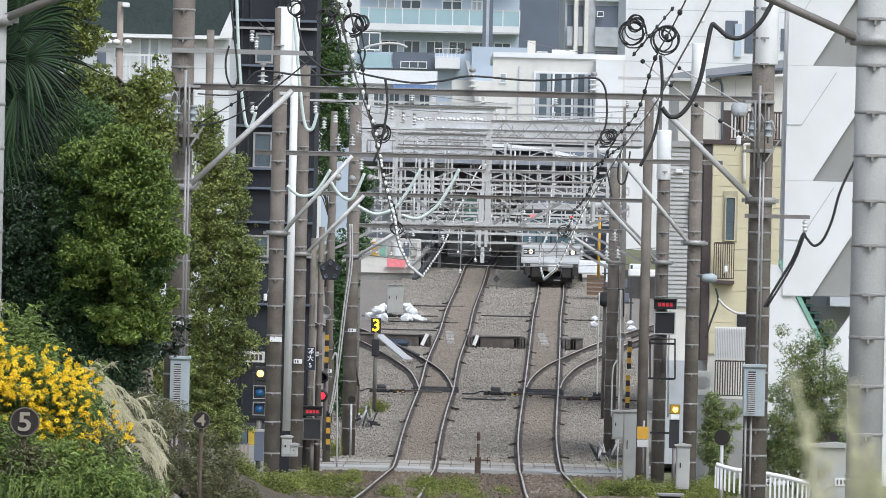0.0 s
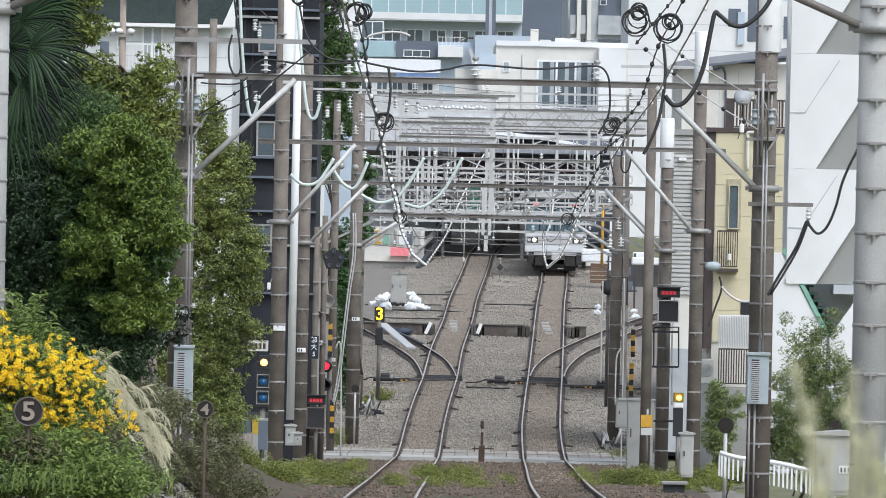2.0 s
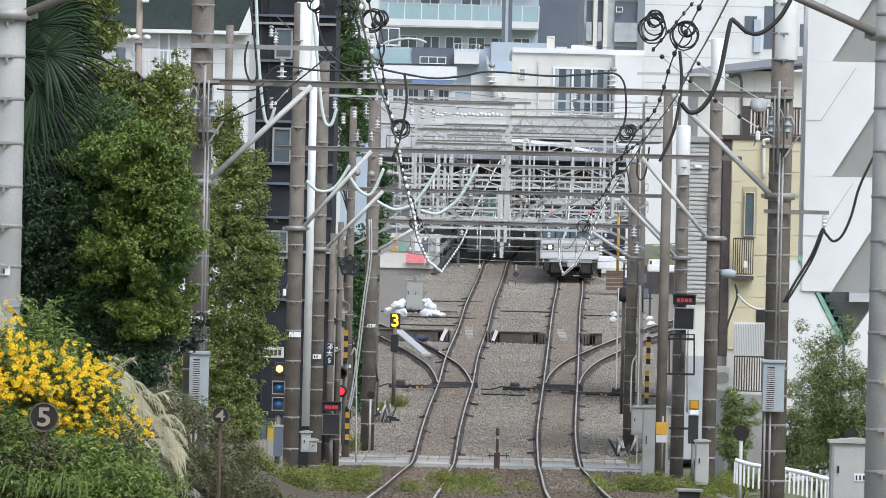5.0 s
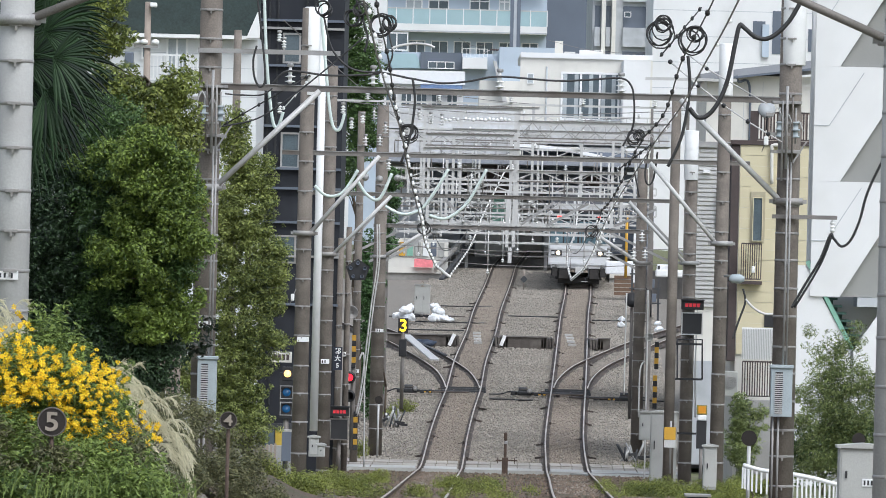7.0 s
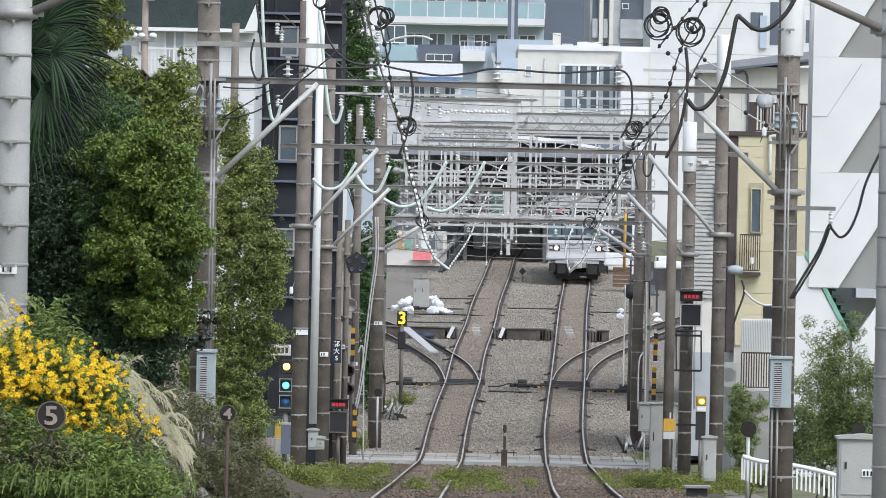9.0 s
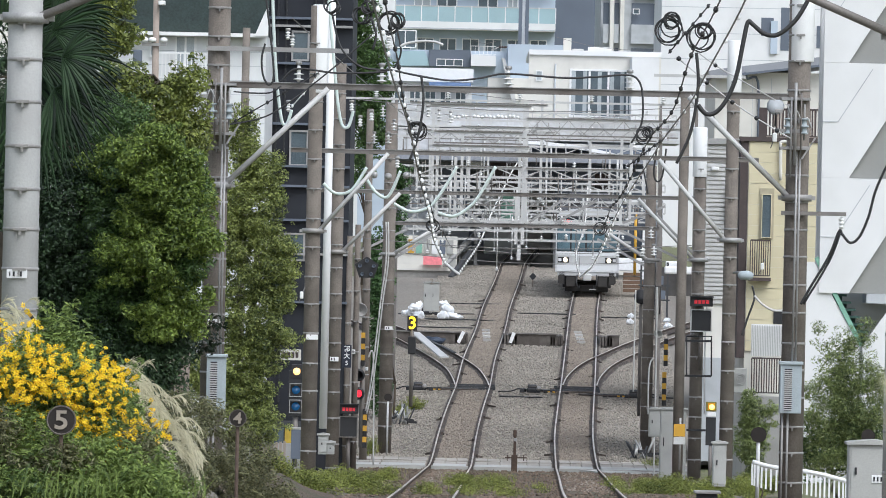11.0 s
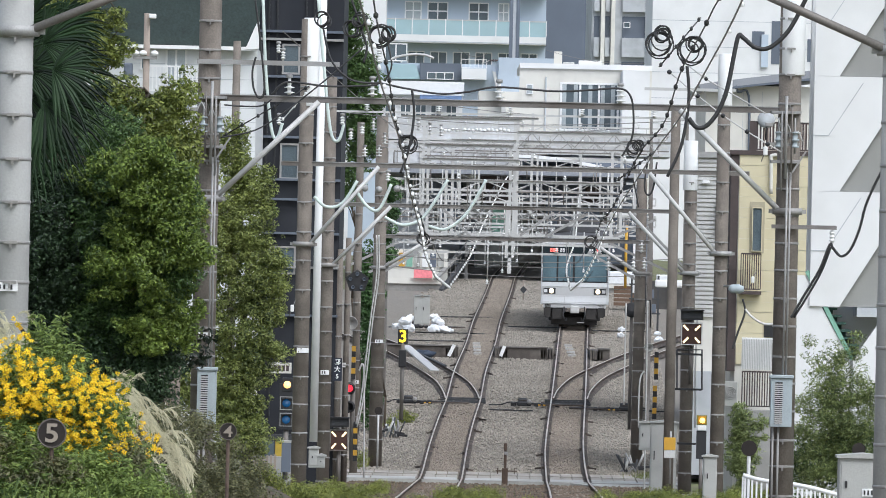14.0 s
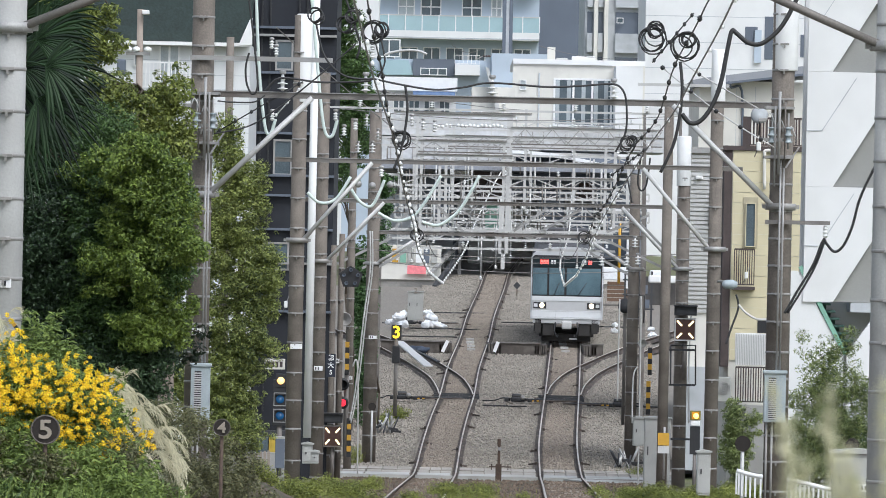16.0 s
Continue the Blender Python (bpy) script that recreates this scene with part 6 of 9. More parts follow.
def station():
    Y0 = 352.0
    t = thing("station_hall", "station under a white curved roof, dark inside", "station", (0, Y0, 0), kind="structure")
    xl, xr = -2.392, 10.237
    zr = 4.318
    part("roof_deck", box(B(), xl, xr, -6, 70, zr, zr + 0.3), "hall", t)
    # side and back walls added to hold daylight out of the hall
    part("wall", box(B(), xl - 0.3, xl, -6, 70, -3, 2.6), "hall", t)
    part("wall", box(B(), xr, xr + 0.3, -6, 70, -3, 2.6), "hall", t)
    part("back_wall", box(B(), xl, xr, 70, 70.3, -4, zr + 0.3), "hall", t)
    # curved white canopy
    out = [(3.763, 5.078)]
    for k in range(9):
        u = k / 8
        out.append((3.763 + (9.94 - 3.763) * u, 5.352 - 0.95 * u ** 1.4 + 0.12 * math.sin(u * 3.1)))
    out += [(q[0], q[1] - 0.16) for q in out[:0:-1]]
    part("canopy", prism(B(), out, -3.0, 0.0), "white", t, "white curved canopy edge")
    # shade below the canopy, put in as a dark slate box
    part("canopy_shade_box", box(B(), 4.182, 9.948, -0.5, -0.01, 3.419, 5.121), "slate_and_shade", t)
    for a in [-1.432, 0.078, 1.588, 5.432, 6.805, 8.178, 9.962]:
        part("column", box(B(), a, a + 0.16, -0.3, -0.1, -2.0, zr + 0.4), "galv", t)
    for z in [4.208, 3.604, 2.972, 2.341, 1.682]:
        part("cross_member", box(B(), xl, xr, -0.4, -0.31, z, z + 0.07), "galv", t)
    part("kiosk", box(B(), 2.286, 3.796, -0.9, -0.5, 2.812, 4.734), "brown", t, "brown panelled kiosk wall")
    part("kiosk", box(B(), -0.322, 1.188, -0.9, -0.5, 2.7, 3.99), "slate_and_shade", t)
    part("kiosk", box(B(), 1.314, 2.22, -0.9, -0.5, 4.156, 4.843), "cream", t)
    part("lit_board", box(B(), 7.365, 8.107, -1.0, -0.9, 3.13, 3.871), "brown", t)
    part("white_band", box(B(), -2.497, 4.102, 1.0, 9.0, 6.03, 7.153), "sheet_roof", t)
    part("white_band", box(B(), 4.113, 11.554, 1.0, 9.0, 5.441, 6.564), "sheet_roof", t)
    part("white_band", box(B(), -2.464, 3.853, 0.6, 1.0, 4.6, 5.918), "sheet_roof", t)
    for k in range(26):
        x = -2.35 + k * 0.53
        part("roof_rib", box(B(), x, x + 0.05, 0.93 if x > 3.9 else 0.54, 0.998 if x > 3.9 else 0.598, 5.45 if x > 3.9 else 4.74, 6.55 if x > 3.9 else 5.9), "galv", t)
    # platforms on both sides
    for a, b, c in ((-3.78, 0.438, 0), (8.242, 12.565, 1)):
        p = part("platform", box(B(), a, b, -16, 60, -4, -0.751), "platform", t)
        part("platform_edge", box(B(), a, b, -16.12, -16.01, -0.962, -0.699), "cream", p)
    part("platform_wall", box(B(), -2.26, 0.753, -10, -9.8, -0.821, 0.659), "cream", t)
    for k, m in enumerate(("cab", "black_yellow", "green_edge", "cab", "white", "slate_and_shade", "cab")):
        a = -1.937 + k * 0.37
        part("poster", box(B(), a, a + 0.28, -10.1, -10.01, -0.175, 0.471), m, t)
    part("lit_sign", box(B(), -0.828, 0.037, -16.4, -16.15, -0.69, -0.297), "red_panel", t, "red lit sign panel")
    # added tone panels; the slate ones stand for the shaded interior
    for k, (a, b, c, d, m) in enumerate([(-2.372, -0.505, 0.501, 3.109, 'grey_wall'), (0.382, 1.205, 1.519, 2.755, 'slate_and_shade'), (1.477, 2.575, 2.174, 2.915, 'cab'), (4.059, 5.158, 2.97, 4.205, 'slate_and_shade'), (5.449, 6.685, 2.037, 3.41, 'slate_and_shade'), (6.971, 8.069, 0.971, 2.893, 'slate_and_shade'), (8.178, 9.962, 2.644, 4.291, 'slate_and_shade'), (8.63, 10.222, 0.182, 2.378, 'slate_and_shade'), (2.853, 3.539, 1.434, 2.806, 'green_edge')]):
        part("screen_panel", box(B(), a, b, -1.3 - 0.06 * k, -1.26 - 0.06 * k, c, d), m, t)
    # underside slope of the stair left of the opening, its shade in dark grey
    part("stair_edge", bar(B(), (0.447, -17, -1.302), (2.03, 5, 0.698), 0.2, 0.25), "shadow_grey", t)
    part("stair_edge", bar(B(), (0.174, -17, -0.73), (1.71, 5, 0.875), 0.2, 0.1), "platform", t)


station()


def gantry(Y, x0, x1, z0, z1, n, posts, label, th=0.1, diag=True, material="galv_pale"):
    """A lattice gantry of two chords, uprights and diagonals, on its posts."""
    t = thing("lattice_gantry", label, "gantry", (0, Y, 0), "station gantries")
    part("chord", bar(B(), (x0, 0, z1), (x1, 0, z1), th, th), material, t)
    if z1 - z0 > 0.05:
        part("chord", bar(B(), (x0, 0, z0), (x1, 0, z0), th, th), material, t)
        for k in range(n + 1):
            x = x0 + (x1 - x0) * k / n
            part("upright", bar(B(), (x, 0, z0), (x, 0, z1), th * 0.6, th * 0.6), material, t)
            if diag and k < n:
                xn = x0 + (x1 - x0) * (k + 1) / n
                part("diagonal", bar(B(), (x, 0.02, z0 if k % 2 else z1), (xn, 0.02, z1 if k % 2 else z0), th * 0.5, th * 0.5), material, t)
    for x in posts:
        part("post", box(B(), x - th * 0.75, x + th * 0.75, -0.08, 0.08, gz(Y) - 0.4, z1 + 0.2), "beam", t)
    first = None
    for k in range(5):
        m = Matrix.Translation((x0 + (x1 - x0) * (k + 0.5) / 5, -0.1, z1 + th * 0.5))
        if first is None:
            first = part("insulator", insulator(B(), (0, 0, 0), 0.075, 3), "porcelain", t, "white porcelain insulator")
            first.matrix_basis = m
        else:
            tagged(share("insulator", first, t, m), "white porcelain insulator")
    return t


for a in [(228, -1.153, 5.871, 0.655, 0.94, 14, (-1.438, 6.885)), (236, -0.909, 6.178, 0.347, 0.384, 4, (-1.48, 7.135)), (246, -1.862, 7.156, 2.511, 2.856, 10, (-1.593, 7.386)), (262, -0.467, 7.707, 3.45, 3.818, 9, (-1.714, 7.85)), (285, -1.966, 9.149, 4.465, 4.776, 12, (-1.877, 8.526)), (300, 3.425, 8.807, 4.81, 5.465, 9, (-1.98, 8.971)), (318, -0.849, 3.69, 5.441, 6.409, 5, (-2.114, 9.494)), (338, -2.611, 10.834, 6.086, 6.508, 14, (-2.242, 10.096)), (256, -1.111, 7.874, 1.455, 1.814, 16, (-1.63, 7.715)), (270, -0.979, 8.287, 2.334, 2.587, 12, (-1.737, 8.119)), (306, -0.604, 8.704, 1.357, 1.595, 16, (-1.94, 9.229)), (180, -2.591, 6.324, 3.718, 3.732, 1, (-2.549, 6.268))]:
    gantry(*a, "pale grey lattice gantry before the station", 0.075 if a[0] > 200 else 0.05)
hang = thing("hanger_rods", "many thin droppers and conduits hanging under the gantries", "hanger rods", (0, 0, 0), kind="stuff")
bm, bm2, sheds = B(), B(), B()
for x, y, z, u in [(-1.292, 232, 3.539, 0.0), (1.335, 261, 2.902, 0.7), (4.582, 290, 2.026, 0.4), (8.449, 319, 4.642, 0.1), (0.765, 248, 2.584, 0.8), (3.815, 277, 1.741, 0.5), (7.484, 306, 4.238, 0.2), (0.249, 235, 2.283, 0.9), (3.1, 264, 1.474, 0.6), (6.572, 293, 3.852, 0.3), (-0.312, 322, 2.903, 0.0), (2.439, 251, 1.225, 0.7), (5.713, 280, 3.485, 0.4), (-0.926, 309, 2.569, 0.1), (1.83, 238, 0.995, 0.8), (4.906, 267, 3.136, 0.5), (-1.487, 296, 2.253, 0.2), (1.84, 325, 4.932, 0.9), (4.152, 254, 2.805, 0.6), (7.65, 283, 1.955, 0.3), (1.133, 312, 4.516, 0.0), (3.451, 241, 2.492, 0.7), (6.751, 270, 1.676, 0.4), (0.48, 299, 4.118, 0.1), (4.031, 328, 3.161, 0.8), (5.905, 257, 1.415, 0.5), (-0.121, 286, 3.738, 0.2), (3.233, 315, 2.815, 0.9), (5.111, 244, 1.172, 0.6), (-0.669, 273, 3.377, 0.3), (2.487, 302, 2.487, 0.0), (6.262, 331, 1.357, 0.7), (-1.165, 260, 3.033, 0.4), (1.794, 289, 2.177, 0.1), (5.372, 318, 4.801, 0.8), (6.812, 247, 2.708, 0.5), (1.153, 276, 1.885, 0.2), (4.534, 305, 4.391, 0.9), (5.979, 234, 2.401, 0.6), (0.566, 263, 1.612, 0.3), (3.748, 292, 3.999, 0.0), (7.55, 321, 3.069, 0.7), (0.031, 250, 1.357, 0.4), (3.016, 279, 3.625, 0.1), (6.62, 308, 2.728, 0.8), (-0.452, 237, 1.12, 0.5), (2.336, 266, 3.269, 0.2), (5.742, 295, 2.406, 0.9), (-1.274, 324, 1.303, 0.6), (1.708, 253, 2.932, 0.3), (4.918, 282, 2.102, 0.0), (8.746, 311, 4.671, 0.7), (1.134, 240, 2.613, 0.4), (4.145, 269, 1.816, 0.1), (7.776, 298, 4.267, 0.8), (0.882, 327, 3.33, 0.5), (3.426, 256, 1.549, 0.2), (6.859, 285, 3.881, 0.9), (0.21, 314, 2.978, 0.6), (2.759, 243, 1.3, 0.3), (5.995, 272, 3.513, 0.0), (-0.409, 301, 2.643, 0.7), (3.078, 330, 1.533, 0.4), (5.183, 259, 3.163, 0.1), (-0.975, 288, 2.327, 0.8), (2.314, 317, 1.251, 0.5), (4.424, 246, 2.832, 0.2), (-1.489, 275, 2.029, 0.9), (1.602, 304, 4.542, 0.6), (3.718, 233, 2.518, 0.3), (6.98, 262, 1.749, 0.0), (0.944, 291, 4.144, 0.7), (4.457, 320, 3.234, 0.4), (6.129, 249, 1.487, 0.1), (0.338, 278, 3.764, 0.8), (3.653, 307, 2.887, 0.5), (5.33, 236, 1.244, 0.2), (-0.215, 265, 3.402, 0.9), (2.902, 294, 2.559, 0.6), (6.64, 323, 1.476, 0.3), (-0.716, 252, 3.058, 0.0), (2.204, 281, 2.248, 0.7), (5.744, 310, 1.199, 0.4), (-1.164, 239, 2.732, 0.1)]:
    rod(bm if u > 0.45 else bm2, (x, y, z), (x, y, z - 0.5 - 1.3 * u), 0.022 + 0.02 * (u > 0.8), seg=6)
    if u > 0.3:
        insulator(sheds, (x, y, z - 0.6 - 1.3 * u), 0.065, 2, 0.06)
part("pale_rods", bm, "galv_pale", hang)
part("dark_rods", bm2, "beam", hang)
part("sheds", sheds, "porcelain", hang)


def steel_frame(Y, posts, beams, z0, label):
    """An upright frame on the gantry: posts (x, height) and beams (x0, x1, z, lattice depth)."""
    t = thing("lattice_gantry", label, "gantry", (0, Y, 0), "laced gantries")
    for x, z in posts:
        part("post", box(B(), x - 0.045, x + 0.045, -0.05, 0.05, z0, z), "galv_pale", t)
        part("foot_plate", box(B(), x - 0.1, x + 0.1, -0.08, 0.08, z0, z0 + 0.03), "galv", t)
    for x0, x1, z, depth in beams:
        part("beam", box(B(), x0, x1, -0.07, -0.051, z - 0.035, z + 0.028), "galv_pale", t)
        part("flange", box(B(), x0, x1, -0.12, -0.071, z + 0.03, z + 0.05), "beam", t)
        if depth:
            part("lower_chord", box(B(), x0, x1, -0.07, -0.051, z - depth - 0.022, z - depth + 0.022), "beam", t)
            n = max(2, round((x1 - x0) / 0.45))
            for k in range(n):
                a, b = x0 + (x1 - x0) * k / n, x0 + (x1 - x0) * (k + 1) / n
                part("lacing_bar", bar(B(), (a, -0.03, z if k % 2 else z - depth), (b, -0.03, z - depth if k % 2 else z), 0.02, 0.032), "galv", t)
    return t


steel_frame(229.0, [(-0.334, 4.55), (-0.19, 4.55), (2.631, 4.61), (2.416, 3.8), (0.396, 2.95), (0.594, 3.75), (5.635, 3.68), (5.933, 3.95)],
            [(-0.45, 2.75, 4.57, 0.0), (-0.3, 2.5, 3.73, 0.33), (-0.35, 2.7, 3.29, 0.0), (-0.3, 2.5, 2.63, 0.0), (2.63, 7.41, 4.2, 0.5), (2.63, 5.9, 2.62, 0.3), (5.9, 8.2, 3.95, 0.0)], 0.94, "pale steel frame of posts and laced beams on the gantry")
steel_frame(252.0, [(-0.9, 5.2), (0.9, 5.0), (3.4, 5.3), (5.1, 4.4), (7.0, 4.4)], [(-1.2, 3.6, 5.1, 0.0), (0.6, 7.4, 4.3, 0.35), (-1.2, 7.6, 2.0, 0.4)], 1.8, "grey steel frame of posts and laced beams behind the gantry")
steel_frame(322.0, [(-0.6, 5.4), (2.0, 4.4), (4.6, 5.6), (7.4, 4.6)], [(-1.8, 9.0, 3.3, 0.45), (-1.8, 9.0, 4.4, 0.0), (-1.8, 5.0, 5.3, 0.35)], 2.6, "grey steel frame of posts and laced beams near the station roof")
mast = thing("drop_post", "white steel post hanging from the gantries between the tracks", "post", (2.414, 226.0, 0), "drop posts")
for dx in (-0.1, 0.1):
    part("leg", box(B(), dx - 0.05, dx + 0.05, -0.06, 0.06, 0.227, 1.778), "galv_pale", mast)
part("foot", box(B(), -0.06, 0.06, -0.05, 0.05, -0.266, 0.227), "galv_pale", mast)
mast = thing("drop_post", "white steel post hanging from the gantries between the tracks", "post", (2.947, 262.4, 0), "drop posts")
part("leg", box(B(), -0.09, 0.09, -0.06, 0.06, 2.066, 5.376), "galv_pale", mast)
struts = thing("gantry_strut", "slanting grey steel struts of the station gantries", "strut", (0, 215, 0), "gantry struts")
for a, b in [((-2.881, 215, -0.228), (-1.243, 215, 1.652)), ((-2.613, 215, -0.189), (-1.003, 215, 0.617)), ((-1.873, 215, -0.308), (0.087, 215, 0.639)), ((-1.569, 215, -0.368), (-0.409, 215, 0.327)), ((6.318, 215, -0.472), (4.621, 215, 0.432)), ((7.235, 215, -0.184), (5.151, 215, 0.779)), ((7.824, 215, -0.272), (5.853, 215, 1.7)), ((6.312, 215, -0.203), (4.953, 215, 0.607)), ((-0.303, 215, 1.671), (-0.925, 215, 0.903)), ((6.613, 215, 1.447), (5.366, 215, 0.918)), ((0.233, 215, 1.683), (1.26, 215, 0.697)), ((3.591, 215, 1.585), (2.598, 215, 0.893)), ((4.597, 215, 1.573), (3.354, 215, 0.876))]:
    part("angle_bar", bar(B(), (a[0], 0, a[2]), (b[0], 0, b[2]), 0.06, 0.075), "galv", struts)
wires = thing("feeder_wire", "thin grey feeder wires slung across the station throat", "overhead wire", (0, 0, 0), "feeder wires")
for a, b in [((-2.417, 215, 0.033), (6.648, 215, -0.196)), ((-3.329, 190, 0.375), (6.903, 190, 0.293)), ((-1.501, 228, 0.324), (5.976, 228, 0.09)), ((-3.189, 150, 4.732), (1.471, 300, 3.542)), ((-1.877, 240, 5.579), (6.749, 240, 5.01)), ((-1.74, 250, 4.84), (6.844, 250, 4.825)), ((10.924, 380, 10.755), (5.723, 380, 11.328)), ((2.616, 380, 11.026), (1.127, 380, 11.291)), ((-2.958, 200, 4.152), (7.03, 200, 4.111))]:
    a, b = Vector(a), Vector(b)
    pts = [a.lerp(b, k / 12) - Vector((0, 0, 0.25 * math.sin(math.pi * k / 12))) for k in range(13)]
    part("strand", tube(B(), pts, 0.012, 5), "wire_grey", wires)

# ---- cables, coils and insulators of the near portals ----
def cable(name, label, pts, r, material, group="hanging cables"):
    ob = part(name, tube(B(), curve_pts(pts, 7), r, 7), material)
    return tagged(ob, label, "cable", group)


for pts in [[(-2.507, 152, 1.347), (-2.242, 152, 1.139), (-1.911, 152, 1.217), (-1.601, 152, 1.698)], [(-1.62, 152, 1.484), (-1.401, 152, 1.18), (-1.138, 152, 1.103), (-0.888, 152, 1.642)], [(-1.016, 152, 0.951), (-0.657, 152, 0.793), (-0.28, 152, 0.896), (-0.002, 152, 1.245), (0.295, 152, 1.762)], [(-0.088, 152, 0.781), (0.246, 152, 0.717), (0.55, 152, 0.901), (0.782, 152, 1.179), (1.101, 152, 1.778)], [(-3.673, 152, 5.498), (-3.567, 152, 3.839), (-3.425, 152, 2.716), (-3.304, 152, 2.564), (-3.203, 152, 2.874)], [(-2.512, 152, 5.522), (-2.363, 152, 4.102), (-2.192, 152, 2.741), (-2.022, 152, 2.531), (-1.911, 152, 2.878)]]:
    cable("jumper_cable", "pale green insulated jumper cable hanging in a loop", pts, 0.035, "pale_cable")
for pts, r in [([(5.525, 108, 4.161), (5.324, 108, 3.735), (5.16, 108, 3.496), (4.936, 108, 3.323), (4.742, 108, 3.335), (4.571, 108, 3.467), (4.494, 108, 3.499), (4.433, 108, 3.211), (4.342, 108, 2.703), (4.215, 108, 2.364), (4.051, 108, 2.15), (3.9, 108, 2.121), (3.779, 108, 2.253)], 0.035), ([(3.737, 108, 3.028), (3.773, 108, 2.523), (3.678, 108, 1.847), (3.477, 108, 1.371)], 0.025), ([(4.559, 72, 1.219), (4.408, 72, 0.935), (4.301, 72, 0.68), (4.238, 72, 0.426), (4.153, 72, 0.227), (4.064, 72, 0.164), (3.984, 72, 0.241), (3.949, 72, 0.274), (3.854, 72, 0.025), (3.691, 72, -0.26), (3.583, 72, -0.459)], 0.014), ([(-2.728, 108, 3.904), (-2.63, 108, 3.232), (-2.557, 108, 2.559), (-2.629, 108, 2.406), (-2.717, 108, 2.556), (-2.739, 108, 2.808), (-2.693, 108, 3.02)], 0.016), ([(-2.445, 108, 2.46), (-2.28, 108, 2.632), (-2.07, 108, 2.653), (-1.605, 108, 2.604), (-0.932, 108, 2.635), (-0.848, 108, 2.671), (-0.383, 108, 2.588), (0.082, 108, 2.53), (0.502, 108, 2.572), (0.922, 108, 2.649), (1.766, 108, 2.607), (2.271, 108, 2.635), (2.734, 108, 2.67), (2.896, 108, 2.572), (2.951, 108, 2.337), (2.942, 108, 1.958), (2.797, 108, 1.66)], 0.016), ([(-1.296, 108, 3.934), (-1.117, 108, 3.432), (-1.044, 108, 3.181), (-1.09, 108, 2.969)], 0.018), ([(-1.708, 108, 3.504), (-1.571, 108, 3.001), (-1.27, 108, 2.712), (-0.848, 108, 2.662)], 0.016), ([(-0.358, 108, 2.588), (-0.317, 108, 2.269), (-0.344, 108, 1.931), (-0.405, 108, 1.61), (-0.5, 108, 1.338)], 0.02), ([(-0.734, 108, 3.271), (-0.668, 108, 2.936), (-0.764, 108, 2.698)], 0.014), ([(-3.19, 108, 1.804), (-2.686, 108, 1.924), (-2.271, 108, 2.186), (-1.691, 108, 2.661), (-1.112, 108, 3.179)], 0.012), ([(-3.149, 108, 2.294), (-2.947, 108, 2.281), (-2.61, 108, 2.288), (-2.443, 108, 2.393)], 0.012), ([(4.424, 150, 2.258), (4.365, 150, 1.73), (4.428, 150, 1.521), (4.542, 150, 1.64), (4.612, 150, 2.203)], 0.02), ([(4.128, 150, 1.842), (4.206, 150, 1.493), (4.257, 150, 1.26)], 0.016), ([(3.611, 72, -0.458), (3.855, 72, -0.032), (3.961, 72, 0.252)], 0.012)]:
    cable("black_cable", "sagging black insulated cable", pts, r, "wire")


for pts in [[(-1.409, 190, 0.712), (-1.387, 190, -0.326), (-1.512, 190, -1.44), (-1.707, 190, -3.446), (-1.866, 190, -4.339)], [(-1.468, 190, 0.711), (-1.446, 190, -0.327), (-1.571, 190, -1.441), (-1.766, 190, -3.447), (-1.897, 190, -4.265)], [(5.681, 190, -0.845), (5.693, 190, -2.105), (5.7, 190, -3.884), (5.699, 190, -5.959)], [(5.12, 190, -0.931), (5.115, 190, -2.117), (5.116, 190, -3.599)], [(6.995, 190, -1.262), (6.965, 190, -2.671), (6.996, 190, -4.153)], [(-3.248, 190, -3.478), (-3.147, 190, -4.069), (-3.075, 190, -4.66)], [(5.631, 190, -2.699), (5.519, 190, -2.998), (5.514, 190, -4.184)], [(-1.853, 190, -2.856), (-1.719, 190, -2.883), (-1.66, 190, -5.669)], [(7.886, 190, -2.059), (8.271, 190, -1.309), (8.442, 190, -0.98)]]:
    cable("pale_conduit", "pale grey conduit running down beside the poles", pts, 0.022, "galv_pale", "conduits")


cable("feed_tube", "pale grey feed tube arching between the wires", [(-0.681, 108, 3.026), (-0.572, 108, 3.071), (-0.345, 108, 3.109), (-0.16, 108, 3.1), (-0.041, 108, 3.056)], 0.02, "galv_pale")


def guy(pts, bead_r, label):
    """A pale stay wire with dark bead insulators threaded on it."""
    t = thing("stay_wire", label, "stay wire", (0, 0, 0), "stay wires")
    part("wire", tube(B(), pts, 0.010, 6), "galv_pale", t)
    for p in pts[:-1]:
        part("bead", lathe(B(), p, [(0.01, -bead_r), (bead_r, -bead_r * 0.4), (bead_r, bead_r * 0.4), (0.01, bead_r)], 10), "black", t)


guy([(3.476, 108.0, 2.933), (3.904, 108.0, 2.588), (4.289, 108.0, 2.301), (4.656, 108.0, 2.072), (4.963, 108.0, 1.893), (5.168, 108.0, 1.779)], 0.036, "pale stay wire with dark beads running down to a pole")
guy([(3.683, 108.0, 3.089), (4.026, 108.0, 2.843), (4.929, 108.0, 2.347)], 0.03, "pale stay wire running down to a pole clamp")


